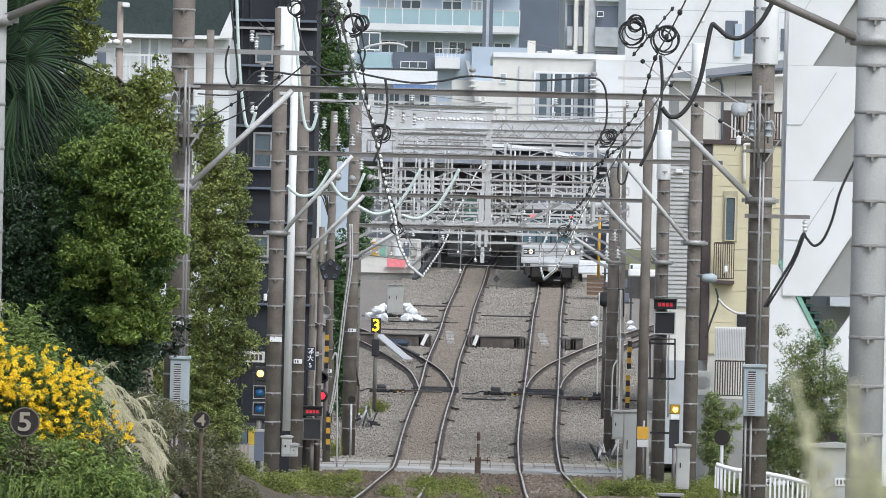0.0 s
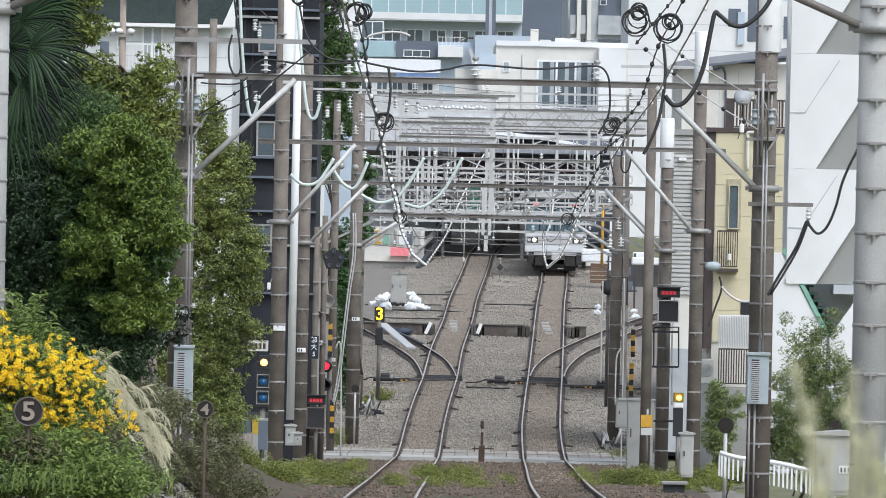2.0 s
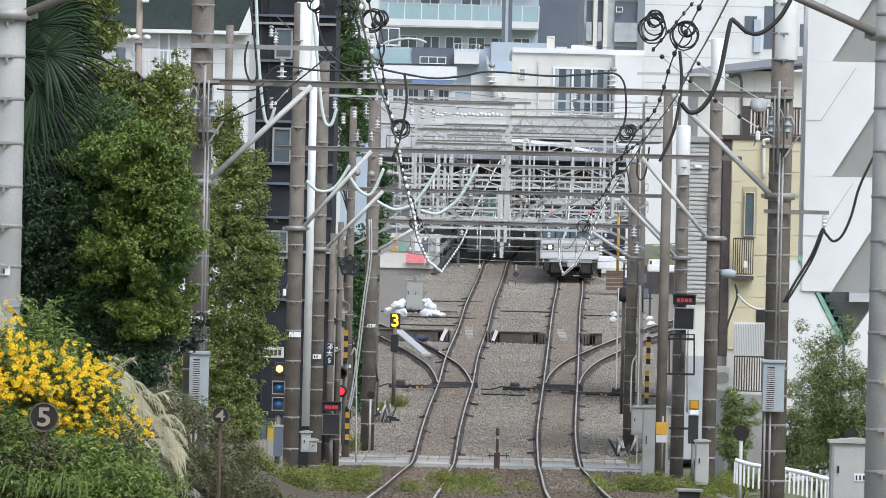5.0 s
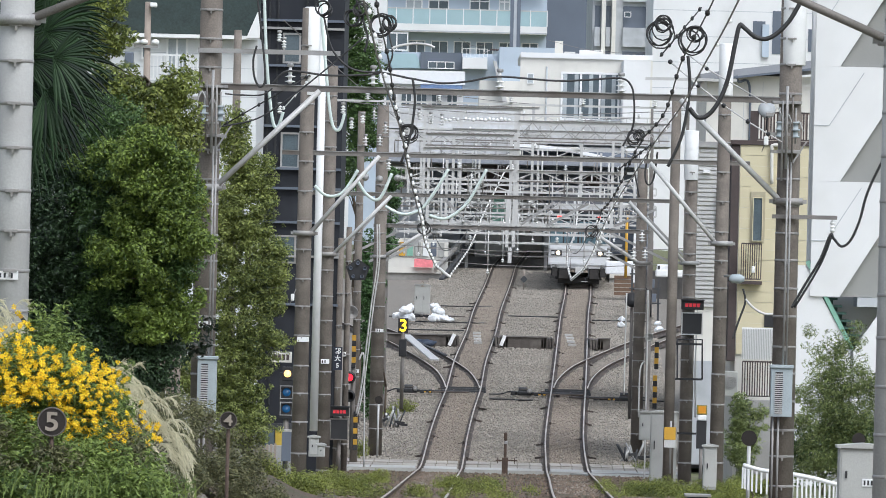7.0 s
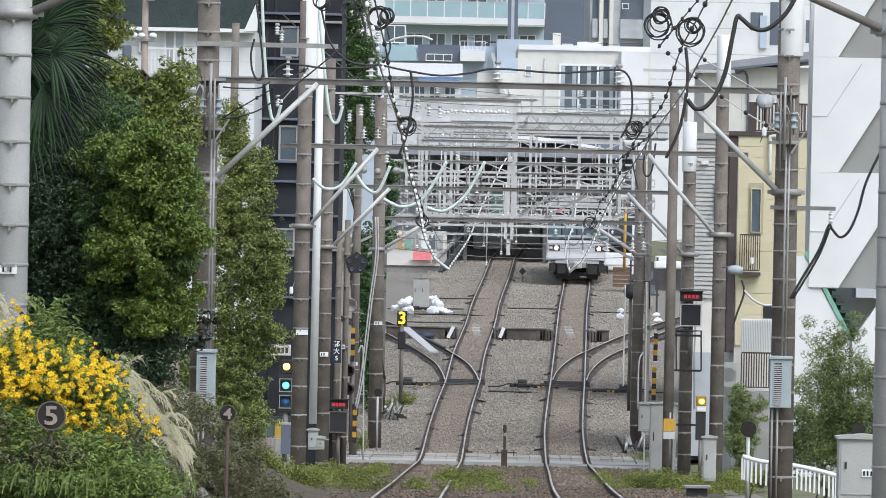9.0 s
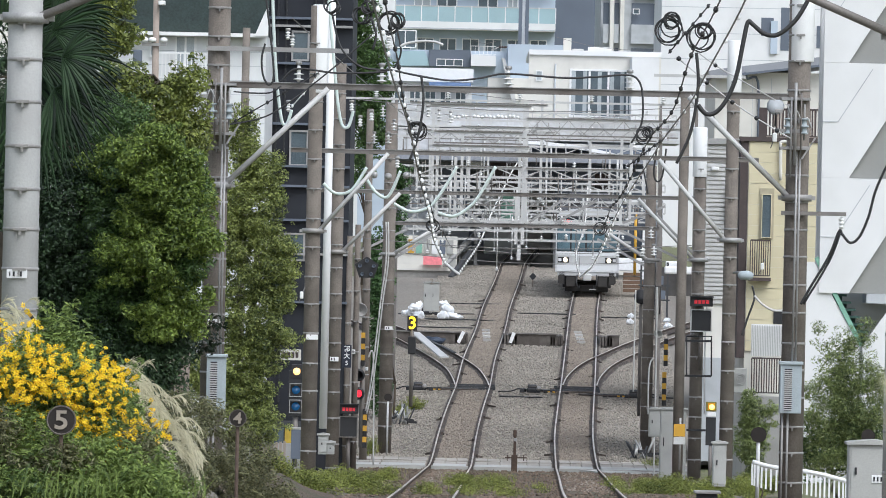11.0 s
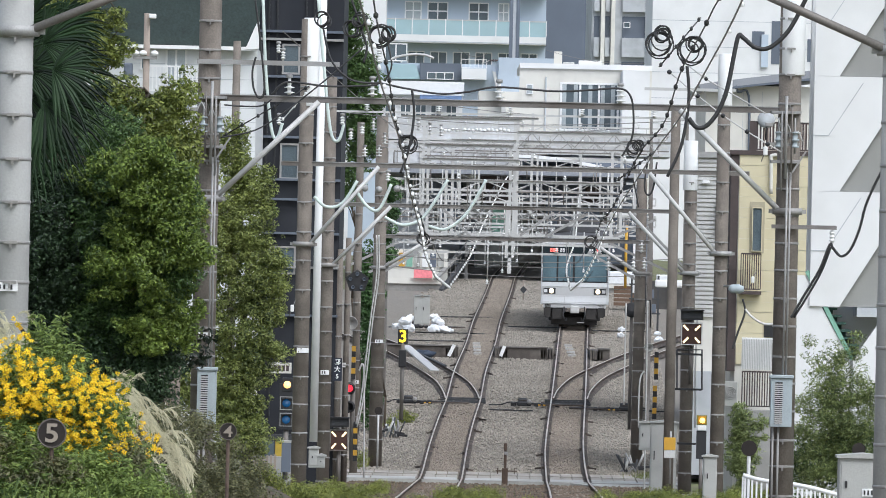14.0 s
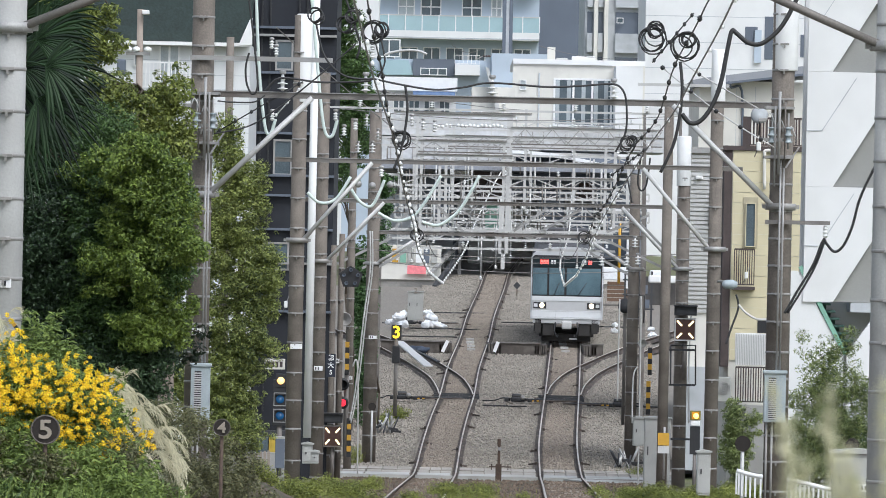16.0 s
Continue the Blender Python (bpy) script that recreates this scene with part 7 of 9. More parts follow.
def coil(p, r, label="coil of black spare cable hung on the wires"):
    bm = B()
    for k in range(4):
        c = Vector(p) + Vector((random.uniform(-1, 1) * r * 0.22, random.uniform(-0.05, 0.05), random.uniform(-1, 1) * r * 0.22))
        rk = r * random.uniform(0.75, 1.05)
        pts = [c + Vector((rk * math.cos(a), 0.03 * math.sin(3 * a), rk * math.sin(a) * random.uniform(0.97, 1.03))) for a in [2 * math.pi * j / 20 for j in range(21)]]
        tube(bm, pts, 0.011, 5)
    ob = part("cable_coil", bm, "wire")
    tagged(ob, label, "cable coil", "cable coils")


for p, r in [((-1.168, 100, 3.237), 0.133), ((-1.076, 100, 3.333), 0.094), ((-0.799, 100, 3.143), 0.156), ((-0.691, 100, 3.169), 0.109), ((-0.47, 130, 2.12), 0.152), ((-0.512, 130, 2.17), 0.101), ((-0.25, 190, 0.617), 0.163), ((3.071, 100, 3.123), 0.187), ((3.116, 100, 3.226), 0.109), ((3.511, 100, 3.007), 0.187), ((3.571, 100, 3.102), 0.109), ((3.566, 130, 2.144), 0.142), ((3.666, 130, 2.207), 0.091), ((4.167, 190, 0.651), 0.163), ((-1.583, 100, 3.322), 0.109)]:
    coil(p, r)


def beads(name, pts, r, material, label):
    bm = B()
    for p in pts:
        ball(bm, p, r, 0.8, 0.8, 1.1, 8)
    a, b = Vector(pts[0]), Vector(pts[-1])
    rod(bm, a + (a - b) * 0.05, b + (b - a) * 0.05, 0.01, seg=5)
    ob = part(name, bm, material)
    return tagged(ob, label, "insulator beads", "insulator strings", "stuff")


for d, r, q, mt in [(110, 0.03, [(3.362, 110, 1.787), (3.283, 110, 1.724), (3.205, 110, 1.661), (3.126, 110, 1.598), (3.048, 110, 1.535), (2.97, 110, 1.472), (2.891, 110, 1.409), (2.813, 110, 1.346)], 'wire'), (109, 0.03, [(-3.135, 109, 1.874), (-2.9, 109, 2.018), (-2.665, 109, 2.162), (-2.43, 109, 2.307), (-2.195, 109, 2.451), (-1.96, 109, 2.596)], 'black'), (109, 0.028, [(-1.958, 109, 2.511), (-2.124, 109, 2.316), (-2.29, 109, 2.121)], 'porcelain'), (100, 0.03, [(3.609, 100, 3.449), (3.507, 100, 3.322), (3.405, 100, 3.195), (3.303, 100, 3.068), (3.201, 100, 2.942), (3.099, 100, 2.815)], 'wire')]:
    beads("insulator_string", q, r, mt, "string of small round insulators on a wire")


def post_insulators(name, spots, r, label):
    t = thing(name, label, "insulator", (0, 0, 0), "beam insulators")
    for p in spots:
        part("insulator", insulator(B(), p, r, 3, r * 0.9), "porcelain", t)
        part("cap", lathe(B(), (p[0], p[1], p[2] + 0.02 + 3 * r * 0.9), [(0.03, 0), (0.05, 0.01), (0.05, 0.05), (0.02, 0.06)], 10), "galv", t)


post_insulators("beam_insulator", [(-2.202, 108.9, 2.486), (-0.953, 108.9, 2.487), (0.951, 108.9, 2.484), (2.778, 108.9, 2.471)], 0.085, "white porcelain insulators standing on the beam")
post_insulators("beam_insulator", [(-3.226, 149.8, 2.796), (-3.173, 149.8, 4.142), (-3.269, 149.8, 4.28), (-1.918, 149.8, 2.824), (-1.736, 149.8, 2.512), (-1.505, 149.8, 2.634), (-0.947, 149.8, 1.675), (-0.551, 149.8, 1.742), (-1.188, 149.8, 4.242), (-1.185, 149.8, 4.125)], 0.06, "white porcelain insulators holding jumper cables")
post_insulators("beam_insulator", [(-2.764, 190, 1.721), (-1.822, 190, 2.749), (-1.451, 190, 2.757), (-1.31, 190, 3.086), (-1.022, 190, 3.507), (-1.614, 190, 3.45), (-0.429, 190, 3.475), (-0.13, 190, 3.378), (0.167, 190, 3.339), (5.492, 190, 0.412), (5.575, 190, -0.031), (4.627, 190, -0.081), (5.279, 190, -0.067)], 0.09, "white porcelain insulators near the station")
bm = B()
for x, z in [(0.258, 5.553), (0.423, 5.533), (0.587, 5.513), (0.75, 5.564), (0.914, 5.544), (1.078, 5.524), (1.241, 5.574), (1.405, 5.554), (1.57, 5.534), (1.732, 5.584), (1.897, 5.564), (2.061, 5.544), (2.224, 5.595), (2.388, 5.575), (2.552, 5.555), (2.715, 5.605), (2.879, 5.585), (3.044, 5.565)]:
    ball(bm, (x, 300, z), 0.075, seg=8)
tagged(part("insulator_row", bm, "porcelain"), "row of white insulators under a gantry", "insulator row", kind="stuff")
for x, z in [(-1.615, 1.73), (-1.282, 1.698), (-0.859, 1.733)]:
    ob = part("round_fitting", ball(B(), (x, 170, z), 0.085, seg=12), "galv")
    tagged(ob, "round grey weight fitting on a wire", "fitting", "round fittings")


def balancer(x, y, z, s, label):
    """A wire-tension balancer: grooved wheel, frame and rods against a pole."""
    t = thing("tension_balancer", label, "tension balancer", (x, y, z), "tension balancers")
    for a in (-0.11, 0.13):
        part("drum", lathe(B(), (a, -0.22, -0.1), [(0.02, -0.15), (0.06, -0.145), (0.06, -0.125), (0.038, -0.12), (0.038, -0.05), (0.065, -0.045), (0.065, -0.02), (0.038, -0.015), (0.038, 0.06), (0.06, 0.065), (0.06, 0.085), (0.02, 0.09)], 16), "cab_blue", t, "pale blue-grey ribbed drum")
        part("drum_pin", rod(B(), (a, -0.22, -0.34), (a, -0.22, 0.2), 0.014, seg=8), "galv", t)
    part("rod", rod(B(), (s * 0.01, -0.32, -0.72), (s * 0.01, -0.32, 0.52), 0.022, seg=8), "galv", t)
    part("rod", rod(B(), (s * 0.07, -0.27, -0.9), (s * 0.07, -0.27, 0.3), 0.016, seg=8), "galv", t)
    part("rod", rod(B(), (-s * 0.08, -0.25, -0.62), (-s * 0.08, -0.25, 0.36), 0.012, seg=8), "beam", t)
    part("arm", bar(B(), (-0.26, -0.2, -0.2), (0.2, -0.2, -0.2), 0.03, 0.05), "galv", t)
    part("arm", bar(B(), (0.1, -0.2, -0.62), (0.3, -0.2, -0.3), 0.02, 0.025), "galv", t)
    part("clevis", box(B(), -0.32, -0.2, -0.25, -0.15, 0.06, 0.12, 0.01), "galv", t)
    part("bracket", box(B(), -0.22, 0.22, -0.2, 0.24, -0.48, -0.44), "galv", t)
    part("bracket", box(B(), -0.22, 0.22, -0.2, 0.24, 0.26, 0.3), "galv", t)
    for k in range(3):
        part("link", tube(B(), curve_pts([(-0.2 + 0.16 * k, -0.24, 0.1 - 0.1 * k), (-0.15 + 0.16 * k, -0.26, 0.2 - 0.1 * k), (-0.08 + 0.16 * k, -0.24, 0.05 - 0.1 * k)], 4), 0.01, 5), "galv_pale", t)


balancer(-3.354, 108.72, 2.135, 1, "grey wire tension balancer clamped to a pole")
balancer(5.266, 108.72, 2.104, -1, "grey wire tension balancer clamped to a pole")


def louvre_box(x, y, z0, z1, w, label):
    t = thing("louvred_box", label, "equipment box", (x, y, z0), "louvred boxes")
    h = z1 - z0
    part("body", box(B(), -w / 2, w / 2, -0.12, 0.1, 0, h, 0.01), "cab_blue", t)
    part("recess", box(B(), -w * 0.3, w * 0.05, -0.124, -0.121, h * 0.06, h * 0.92), "black", t)
    for k in range(20):
        z = h * (0.07 + 0.042 * k)
        part("slat", box(B(), -w * 0.3, w * 0.05, -0.145, -0.125, z, z + h * 0.022), "galv_pale", t)
    part("hood", box(B(), -w * 0.56, w * 0.56, -0.15, 0.12, h, h + 0.05, 0.01), "cab_blue", t)
    for a in (-0.35, -0.1):
        part("conduit", rod(B(), (w * a, 0.0, -1.4), (w * a, 0.0, 0), 0.018), "galv", t)
    for a in (0.05, 0.2):
        part("conduit", rod(B(), (w * a, -0.05, h), (w * a, -0.05, h + 3.2), 0.016), "galv", t)


louvre_box(-3.332, 108.66, -2.487, -1.682, 0.289, "grey louvred equipment box on a brown pole")
louvre_box(5.282, 108.66, -2.332, -1.603, 0.323, "blue-grey louvred equipment box on a pole")


def sleeve(x, y, z0, z1, r, label):
    ob = part("pole_sleeve", lathe(B(), (x, y, 0), [(r * 0.98, z0), (r, z0 + 0.01), (r, z1 - 0.02), (r * 0.9, z1)], 20), "white")
    tagged(ob, label, "pole sleeve", "pole sleeves")


sleeve(5.355, 109.0, 2.953, 5.13, 0.19, "pale sleeve round the top of a pole")
sleeve(-2.601, 150.0, 3.2, 5.025, 0.165, "white sleeve round the top of a brown pole")
sleeve(5.991, 150.0, 3.403, 4.479, 0.15, "white sleeve round the top of a pole")
sleeve(6.165, 174.0, 1.894, 3.089, 0.17, "white sleeve round the top of a pole")
for a, lab in [((-3.386, 108.79, -1.16, 0.204, 0.094), 'white number plate on a line pole'), ((-2.63, 149.82, -1.858, 0.246, 0.105), 'blank white plate on a brown pole'), ((-2.51, 173.82, -2.673, 0.204, 0.109), 'white number plate on a brown pole'), ((-1.462, 207.78, -2.27, 0.227, 0.097), 'small white plate on a pole'), ((-2.241, 189.9, -2.716, 0.089, 0.119), 'small white plate on a post'), ((-2.006, 199.87, -3.319, 0.125, 0.094), 'small white plate on a post')]:
    t = thing("pole_plate", lab, "plate", (0, 0, 0), "pole plates")
    plate(t, *a, "white", () if "blank" in lab else BARS3[:2])
bracket = thing("cross_arm", "dark steel cross arm with insulator and cable", "cross arm", (0, 108.8, 0))
part("arm", box(B(), 5.088, 6.065, -0.05, 0.03, 0.643, 0.702), "beam", bracket)
part("insulator", insulator(B(), (6.001, 0, 0.448), 0.05, 3), "porcelain", bracket)
stub = thing("cross_arm", "grey steel stub arm on a line pole", "cross arm", (0, 108.8, 0))
part("arm", bar(B(), (-3.594, 0, 2.956), (-1.454, 0, 2.956), 0.06, 0.07), "galv", stub)
stub = thing("cross_arm", "grey steel arm on a pole", "cross arm", (0, 173.6, 0))
part("arm", bar(B(), (5.003, 0, 4.304), (7.198, 0, 4.304), 0.06, 0.07), "galv_pale", stub)


# ---- signals and signs ----
M["red_dull"] = mat("dull_red_lamp", (0.62, 0.035, 0.05), 0.4, var=0.3, scale=14.0, bump=0.0, emit=0.3)
M["led_glow_field"] = mat("brown_led_glow", (0.055, 0.022, 0.014), 0.5, var=0.25, scale=12, bump=0.0)


def led_sign(p, w, h, label, rim="galv_pale"):
    """A crossing display: a red lamp bar above a square panel with four slanting light bars."""
    t = thing("crossing_display", label, "signal", p, "crossing displays")
    part("housing", box(B(), -w / 2, w / 2, 0.0, 0.2, -h / 2, h / 2, 0.01), "black", t)
    bm = B()
    for a, b, c, d in ((-w / 2, w / 2, h / 2 - 0.028, h / 2), (-w / 2, w / 2, -h / 2, -h / 2 + 0.028), (-w / 2, -w / 2 + 0.028, -h / 2 + 0.028, h / 2 - 0.028), (w / 2 - 0.028, w / 2, -h / 2 + 0.028, h / 2 - 0.028)):
        box(bm, a, b, -0.03, -0.002, c, d)
    part("rim", bm, rim, t)
    bars_ = new("light_bars")
    bars_.parent = t
    # brown plate holding the glow of the lit bars in its colour
    part("lit_field", box(B(), -w / 2 + 0.0284, w / 2 - 0.0284, -0.009, -0.004, -h / 2 + 0.0284, h / 2 - 0.0284), "led_glow_field", bars_)
    for sx in (-1, 1):
        for sz in (-1, 1):
            part("light_bar", bar(B(), (sx * w * 0.16, -0.01, sz * h * 0.16), (sx * w * 0.38, -0.01, sz * h * 0.38), 0.014, 0.045), "led_warm", bars_)
    hood = part("hood", box(B(), -w * 0.52, w * 0.52, -0.1, 0.2, h * 0.62, h * 1.02, 0.01), "black", t)
    part("visor", box(B(), -w * 0.55, w * 0.55, -0.2, 0.2, h * 1.02, h * 1.08), "black", hood)
    part("inset", box(B(), -w * 0.4, w * 0.4, -0.104, -0.1, h * 0.7, h * 0.95), "shadow_grey", hood)
    lamp = new("red_lamps")
    lamp.parent = t
    for k in range(4):
        part("red_lamp", box(B(), -w * 0.34 + k * w * 0.18, -w * 0.34 + k * w * 0.18 + w * 0.14, -0.11, -0.106, h * 0.74, h * 0.9), "red_dull", lamp)
    part("post", rod(B(), (0, 0.12, -1.2), (0, 0.12, -h / 2), 0.05), "beam", t)
    return bars_, lamp


DISPLAYS = [led_sign((6.264, 173.6, -1.549), 0.516, 0.543, "black crossing display with slanting light bars and red lamp"),
            led_sign((-2.279, 185.6, -4.581), 0.479, 0.551, "black crossing display with slanting light bars and red lamp", "beam")]


def lamp_signal():
    d = 158.0
    t = thing("lineside_signal", "dark lineside signal, amber lamp above two blue lenses", "signal", (-3.103, 158.0, -3.702))
    w = 0.32
    part("case", box(B(), -w / 2, w / 2, 0, 0.2, 0.0, 1.011, 0.01), "black", t)
    part("head", box(B(), -0.099, 0.136, -0.02, 0.2, 0.838, 1.134, 0.01), "black", t)
    part("lamp", lathe(B(), (0.01, -0.02, 0.986), [(0.08, 0), (0.08, 0.02), (0.0, 0.03)], 16, "y"), "amber_glow", t)
    for z in (0.222, 0.579):
        bm = B()
        for a, b, c, d in ((-0.14, 0.14, 0.13, 0.148), (-0.14, 0.14, -0.148, -0.13), (-0.14, -0.122, -0.13, 0.13), (0.122, 0.14, -0.13, 0.13)):
            box(bm, a, b, -0.02, -0.002, z + c, z + d)
        part("frame", bm, "galv", t)
        part("visor", box(B(), -0.11, 0.11, -0.1, -0.003, z + 0.1, z + 0.112), "black", t)
        part("lens", lathe(B(), (0, -0.004, z), [(0.092, 0), (0.088, 0.012), (0.05, 0.03), (0, 0.036)], 18, "y"), "blue_lens", t)
    lit = part("lit_lens", lathe(B(), (0, -0.02, 0.579), [(0.08, 0), (0.075, 0.014), (0.04, 0.032), (0, 0.038)], 18, "y"), mat("lit_cyan_lens", (0.25, 0.85, 0.85), 0.3, var=0.15, scale=9.0, bump=0.0, emit=0.7), t, "glowing cyan lens")
    part("post", rod(B(), (0.0, 0.1, -1.1), (0.0, 0.1, 0), 0.06), "beam", t)
    c = thing("relay_case", "dark relay case on a cable post", "equipment box", (-3.025, 155.0, -4.538))
    part("case", box(B(), -0.1, 0.1, 0, 0.16, 0, 0.629, 0.01), "slate_and_shade", c)
    part("lid", box(B(), -0.11, 0.11, -0.01, 0.17, 0.629, 0.677, 0.005), "cab", c)
    part("cable_tail", tube(B(), curve_pts([(-0.03, 0.05, 0), (-0.05, 0.05, -0.3), (0.1, 0.05, -0.6), (0.15, 0.05, -0.8)], 5), 0.035), "black", c)
    return lit


clear_lens = lamp_signal()


def five_lamp():
    t = thing("route_signal", "black five-sided signal head with five dark lenses", "signal", (-1.895, 185.0, -0.502))
    r = 0.303
    part("board", prism(B(), [(r * 1.05 * math.sin(2 * math.pi * k / 5), r * math.cos(2 * math.pi * k / 5)) for k in range(5)], 0, 0.06), "black", t)
    for k in range(5):
        a = 2 * math.pi * k / 5
        part("lens", lathe(B(), (r * 0.62 * math.sin(a), 0.0, r * 0.62 * math.cos(a)), [(0.05, 0), (0.05, 0.08), (0.04, 0.08), (0.035, 0.03), (0, 0.03)], 12, "y"), "slate_and_shade", t)


five_lamp()


def disc_sign(p, r, text, label, post, base_z):
    t = thing("number_disc", label, "sign", p, "number discs")
    d = part("disc", lathe(B(), (0, 0, 0), [(r, -0.006), (r, 0.006)], 28, "y"), "disc", t)
    if text:
        part("rim", lathe(B(), (0, 0, 0), [(r, 0.007), (r, 0.012), (r * 0.9, 0.012), (r * 0.9, 0.007)], 28, "y", False), "rim_brown", d)
        words(text, r * 1.75, "digit", d, Matrix.Translation((0, -0.014, -0.005)) @ Matrix.Diagonal((1.15, 1, 1, 1)))
    part("post", rod(B(), (0, 0.03, base_z - p[2]), (0, 0.03, r * 0.2), post), "rust" if text else "galv_pale", t)


disc_sign((-3.349, 64.5, -1.59), 0.133, "5", "dark round sign with a pale numeral 5 on a post", 0.018, -3.2)
disc_sign((-1.931, 70.0, -1.668), 0.085, "4", "dark round sign with a pale numeral 4 on a post", 0.018, -3.5)
disc_sign((-1.419, 205.5, -4.215), 0.112, "", "small dark round sign on a pole", 0.03, -5.8)
disc_sign((4.969, 112.0, -2.745), 0.122, "", "dark round disc on a white post", 0.03, -4.1)
disc_sign((5.058, 85.0, -2.07), 0.08, "", "dark round disc on a grey post", 0.03, -3.7)
sg = thing("speed_sign", "black sign with a glowing yellow numeral 3", "sign", (-0.851, 226.0, -2.31))
part("board", box(B(), -0.159, 0.159, 0, 0.05, -0.229, 0.247, 0.02), "black", sg)
words("3", 0.529, "yellow_digit", sg, Matrix.Translation((0, -0.012, 0)), 0.012)
part("post", rod(B(), (0, 0.05, -2.6), (0, 0.05, -0.1), 0.06), "beam", sg)
part("lamp_case", box(B(), -0.12, 0.12, -0.06, 0.1, -0.95, -0.4, 0.03), "black", sg)
nm = thing("station_plate", "vertical black plate with white characters", "sign", (-2.333, 183.4, -2.739))
part("board", box(B(), -0.116, 0.116, 0, 0.02, -0.29, 0.29), mat("blue_black_enamel", (0.012, 0.016, 0.03), 0.5, var=0.1, bump=0.0), nm)
for k, ch in enumerate(("都", "大", "5")):
    words(ch, 0.16, "white", nm, Matrix.Translation((0, -0.006, (1 - k) * 0.178)), 0.004)


def striped_post(p, z1, label):
    t = thing("warning_post", label, "warning post", p, "warning posts")
    n = int((z1 - p[2]) / 0.15)
    for k in range(n):
        part("band", box(B(), -0.055, 0.055, 0, 0.11, k * 0.15, k * 0.15 + 0.148), "black_yellow" if k % 2 else "black", t)
    return t


w1 = striped_post((-2.059, 196.0, -3.178), -2.154, "yellow and black striped crossing signal post")
for dz in (-0.25, -0.75):
    part("lamp_hood", lathe(B(), (-0.1, -0.05, dz), [(0.17, 0), (0.17, 0.02), (0.13, 0.02), (0.13, 0.2), (0.12, 0.2), (0.1, 0.04), (0, 0.04)], 16, "y"), "black", w1)
CROSSING_LAMPS = [part("lamp", lathe(B(), (-0.1, -0.1, dz), [(0.1, 0), (0.08, 0.03), (0, 0.045)], 14, "y"), "red_glow", w1, "glowing red crossing lamp") for dz in (-0.25, -0.75)]
part("pole", rod(B(), (0, 0.1, -2.2), (0, 0.1, 0.1), 0.07), "beam", w1)
striped_post((-1.967, 196.0, -5.394), -4.324, "yellow and black striped crossing gate machine")
striped_post((6.135, 196.0, -3.007), -2.166, "yellow and black striped crossing signal post")
striped_post((6.049, 194.0, -4.036), -3.083, "yellow and black striped crossing signal post")
bm = lathe(B(), (-2.13, 194.0, -1.649), [(0.03, -0.22), (0.06, -0.12), (0.17, 0.06), (0.19, 0.08), (0.17, 0.08), (0.05, -0.08)], 14, "y")
tagged(part("loudspeaker", bm, "galv"), "grey horn loudspeaker on a post", "loudspeaker", "loudspeakers")
bm = lathe(B(), (5.857, 194.0, -2.118), [(0.03, -0.2), (0.06, -0.1), (0.1, 0.06), (0.12, 0.08), (0.1, 0.08), (0.04, -0.06)], 14, "y")
tagged(part("loudspeaker", bm, "cab"), "grey horn loudspeaker on a post", "loudspeaker", "loudspeakers")
sg = thing("round_signal", "round dark signal head with hood on a post", "signal", (5.882, 212.0, -1.233))
part("board", lathe(B(), (0, 0, 0), [(0.22, -0.05), (0.22, 0.02), (0.18, 0.05), (0, 0.05)], 20, "y"), "black", sg)
part("post", rod(B(), (0, 0.08, -3.5), (0, 0.08, 0.1), 0.05), "beam", sg)
part("arm_frame", tube(B(), [(0.0, 0.02, 0.3), (0.55, 0.02, 0.3), (0.55, 0.02, -0.5)], 0.02, 6), "black", sg)
sg = thing("lineside_board", "small yellow and white boards on a post", "sign", (5.542, 166.0, -4.223))
part("board", box(B(), -0.13, 0.13, -0.14, -0.12, 0.078, 0.363), "black_yellow", sg)
part("plate", box(B(), -0.13, 0.13, -0.14, -0.12, -0.104, 0.065), "galv_pale", sg)
part("pole", rod(B(), (0.02, -0.1, -0.7), (0.02, -0.1, 0.5), 0.025), "galv", sg)
sg = thing("signal_lamp", "glowing yellow lamp in a square box on a post", "signal", (6.04, 160.0, -3.432))
part("body", box(B(), -0.1, 0.1, -0.05, 0.1, -0.12, 0.0, 0.02), "white", sg)
part("bezel", box(B(), -0.115, 0.115, -0.055, 0.1, 0.004, 0.215, 0.01), mat("yellow_olive_bezel", (0.20, 0.17, 0.03), 0.5, var=0.2, bump=0.0), sg)
part("amber_glass", box(B(), -0.08, 0.08, -0.062, -0.054, 0.03, 0.19, 0.003), mat("amber_glass", (0.62, 0.27, 0.02), 0.25, var=0.1, bump=0.0), sg)
beacon = part("lens", lathe(B(), (0.01, -0.064, 0.1), [(0.062, 0), (0.045, 0.03), (0, 0.034)], 14, "y"), mat("yellow_lens", (1.0, 0.80, 0.16), 0.3, var=0.05, bump=0.0, emit=1.6), sg)
part("case", box(B(), -0.11, 0.11, 0.0, 0.12, -0.75, -0.13), "black", sg)
part("post", rod(B(), (0.0, 0.05, -1.6), (0.0, 0.05, -0.7), 0.04), "beam", sg)
fr = thing("ladder_frame", "black steel guard frame on a pole", "frame", (0, 173.5, 0))
part("rim", tube(B(), [(5.916, -0.1, -1.934), (6.512, -0.1, -1.921), (6.531, -0.1, -2.869), (5.936, -0.1, -2.881), (5.916, -0.1, -1.934)], 0.022, 6), "black", fr)
for z in [-2.036, -2.875, -4.174]:
    part("rung", box(B(), 5.886, 6.522, -0.16, -0.1, z - 0.025, z + 0.025), "black", fr)


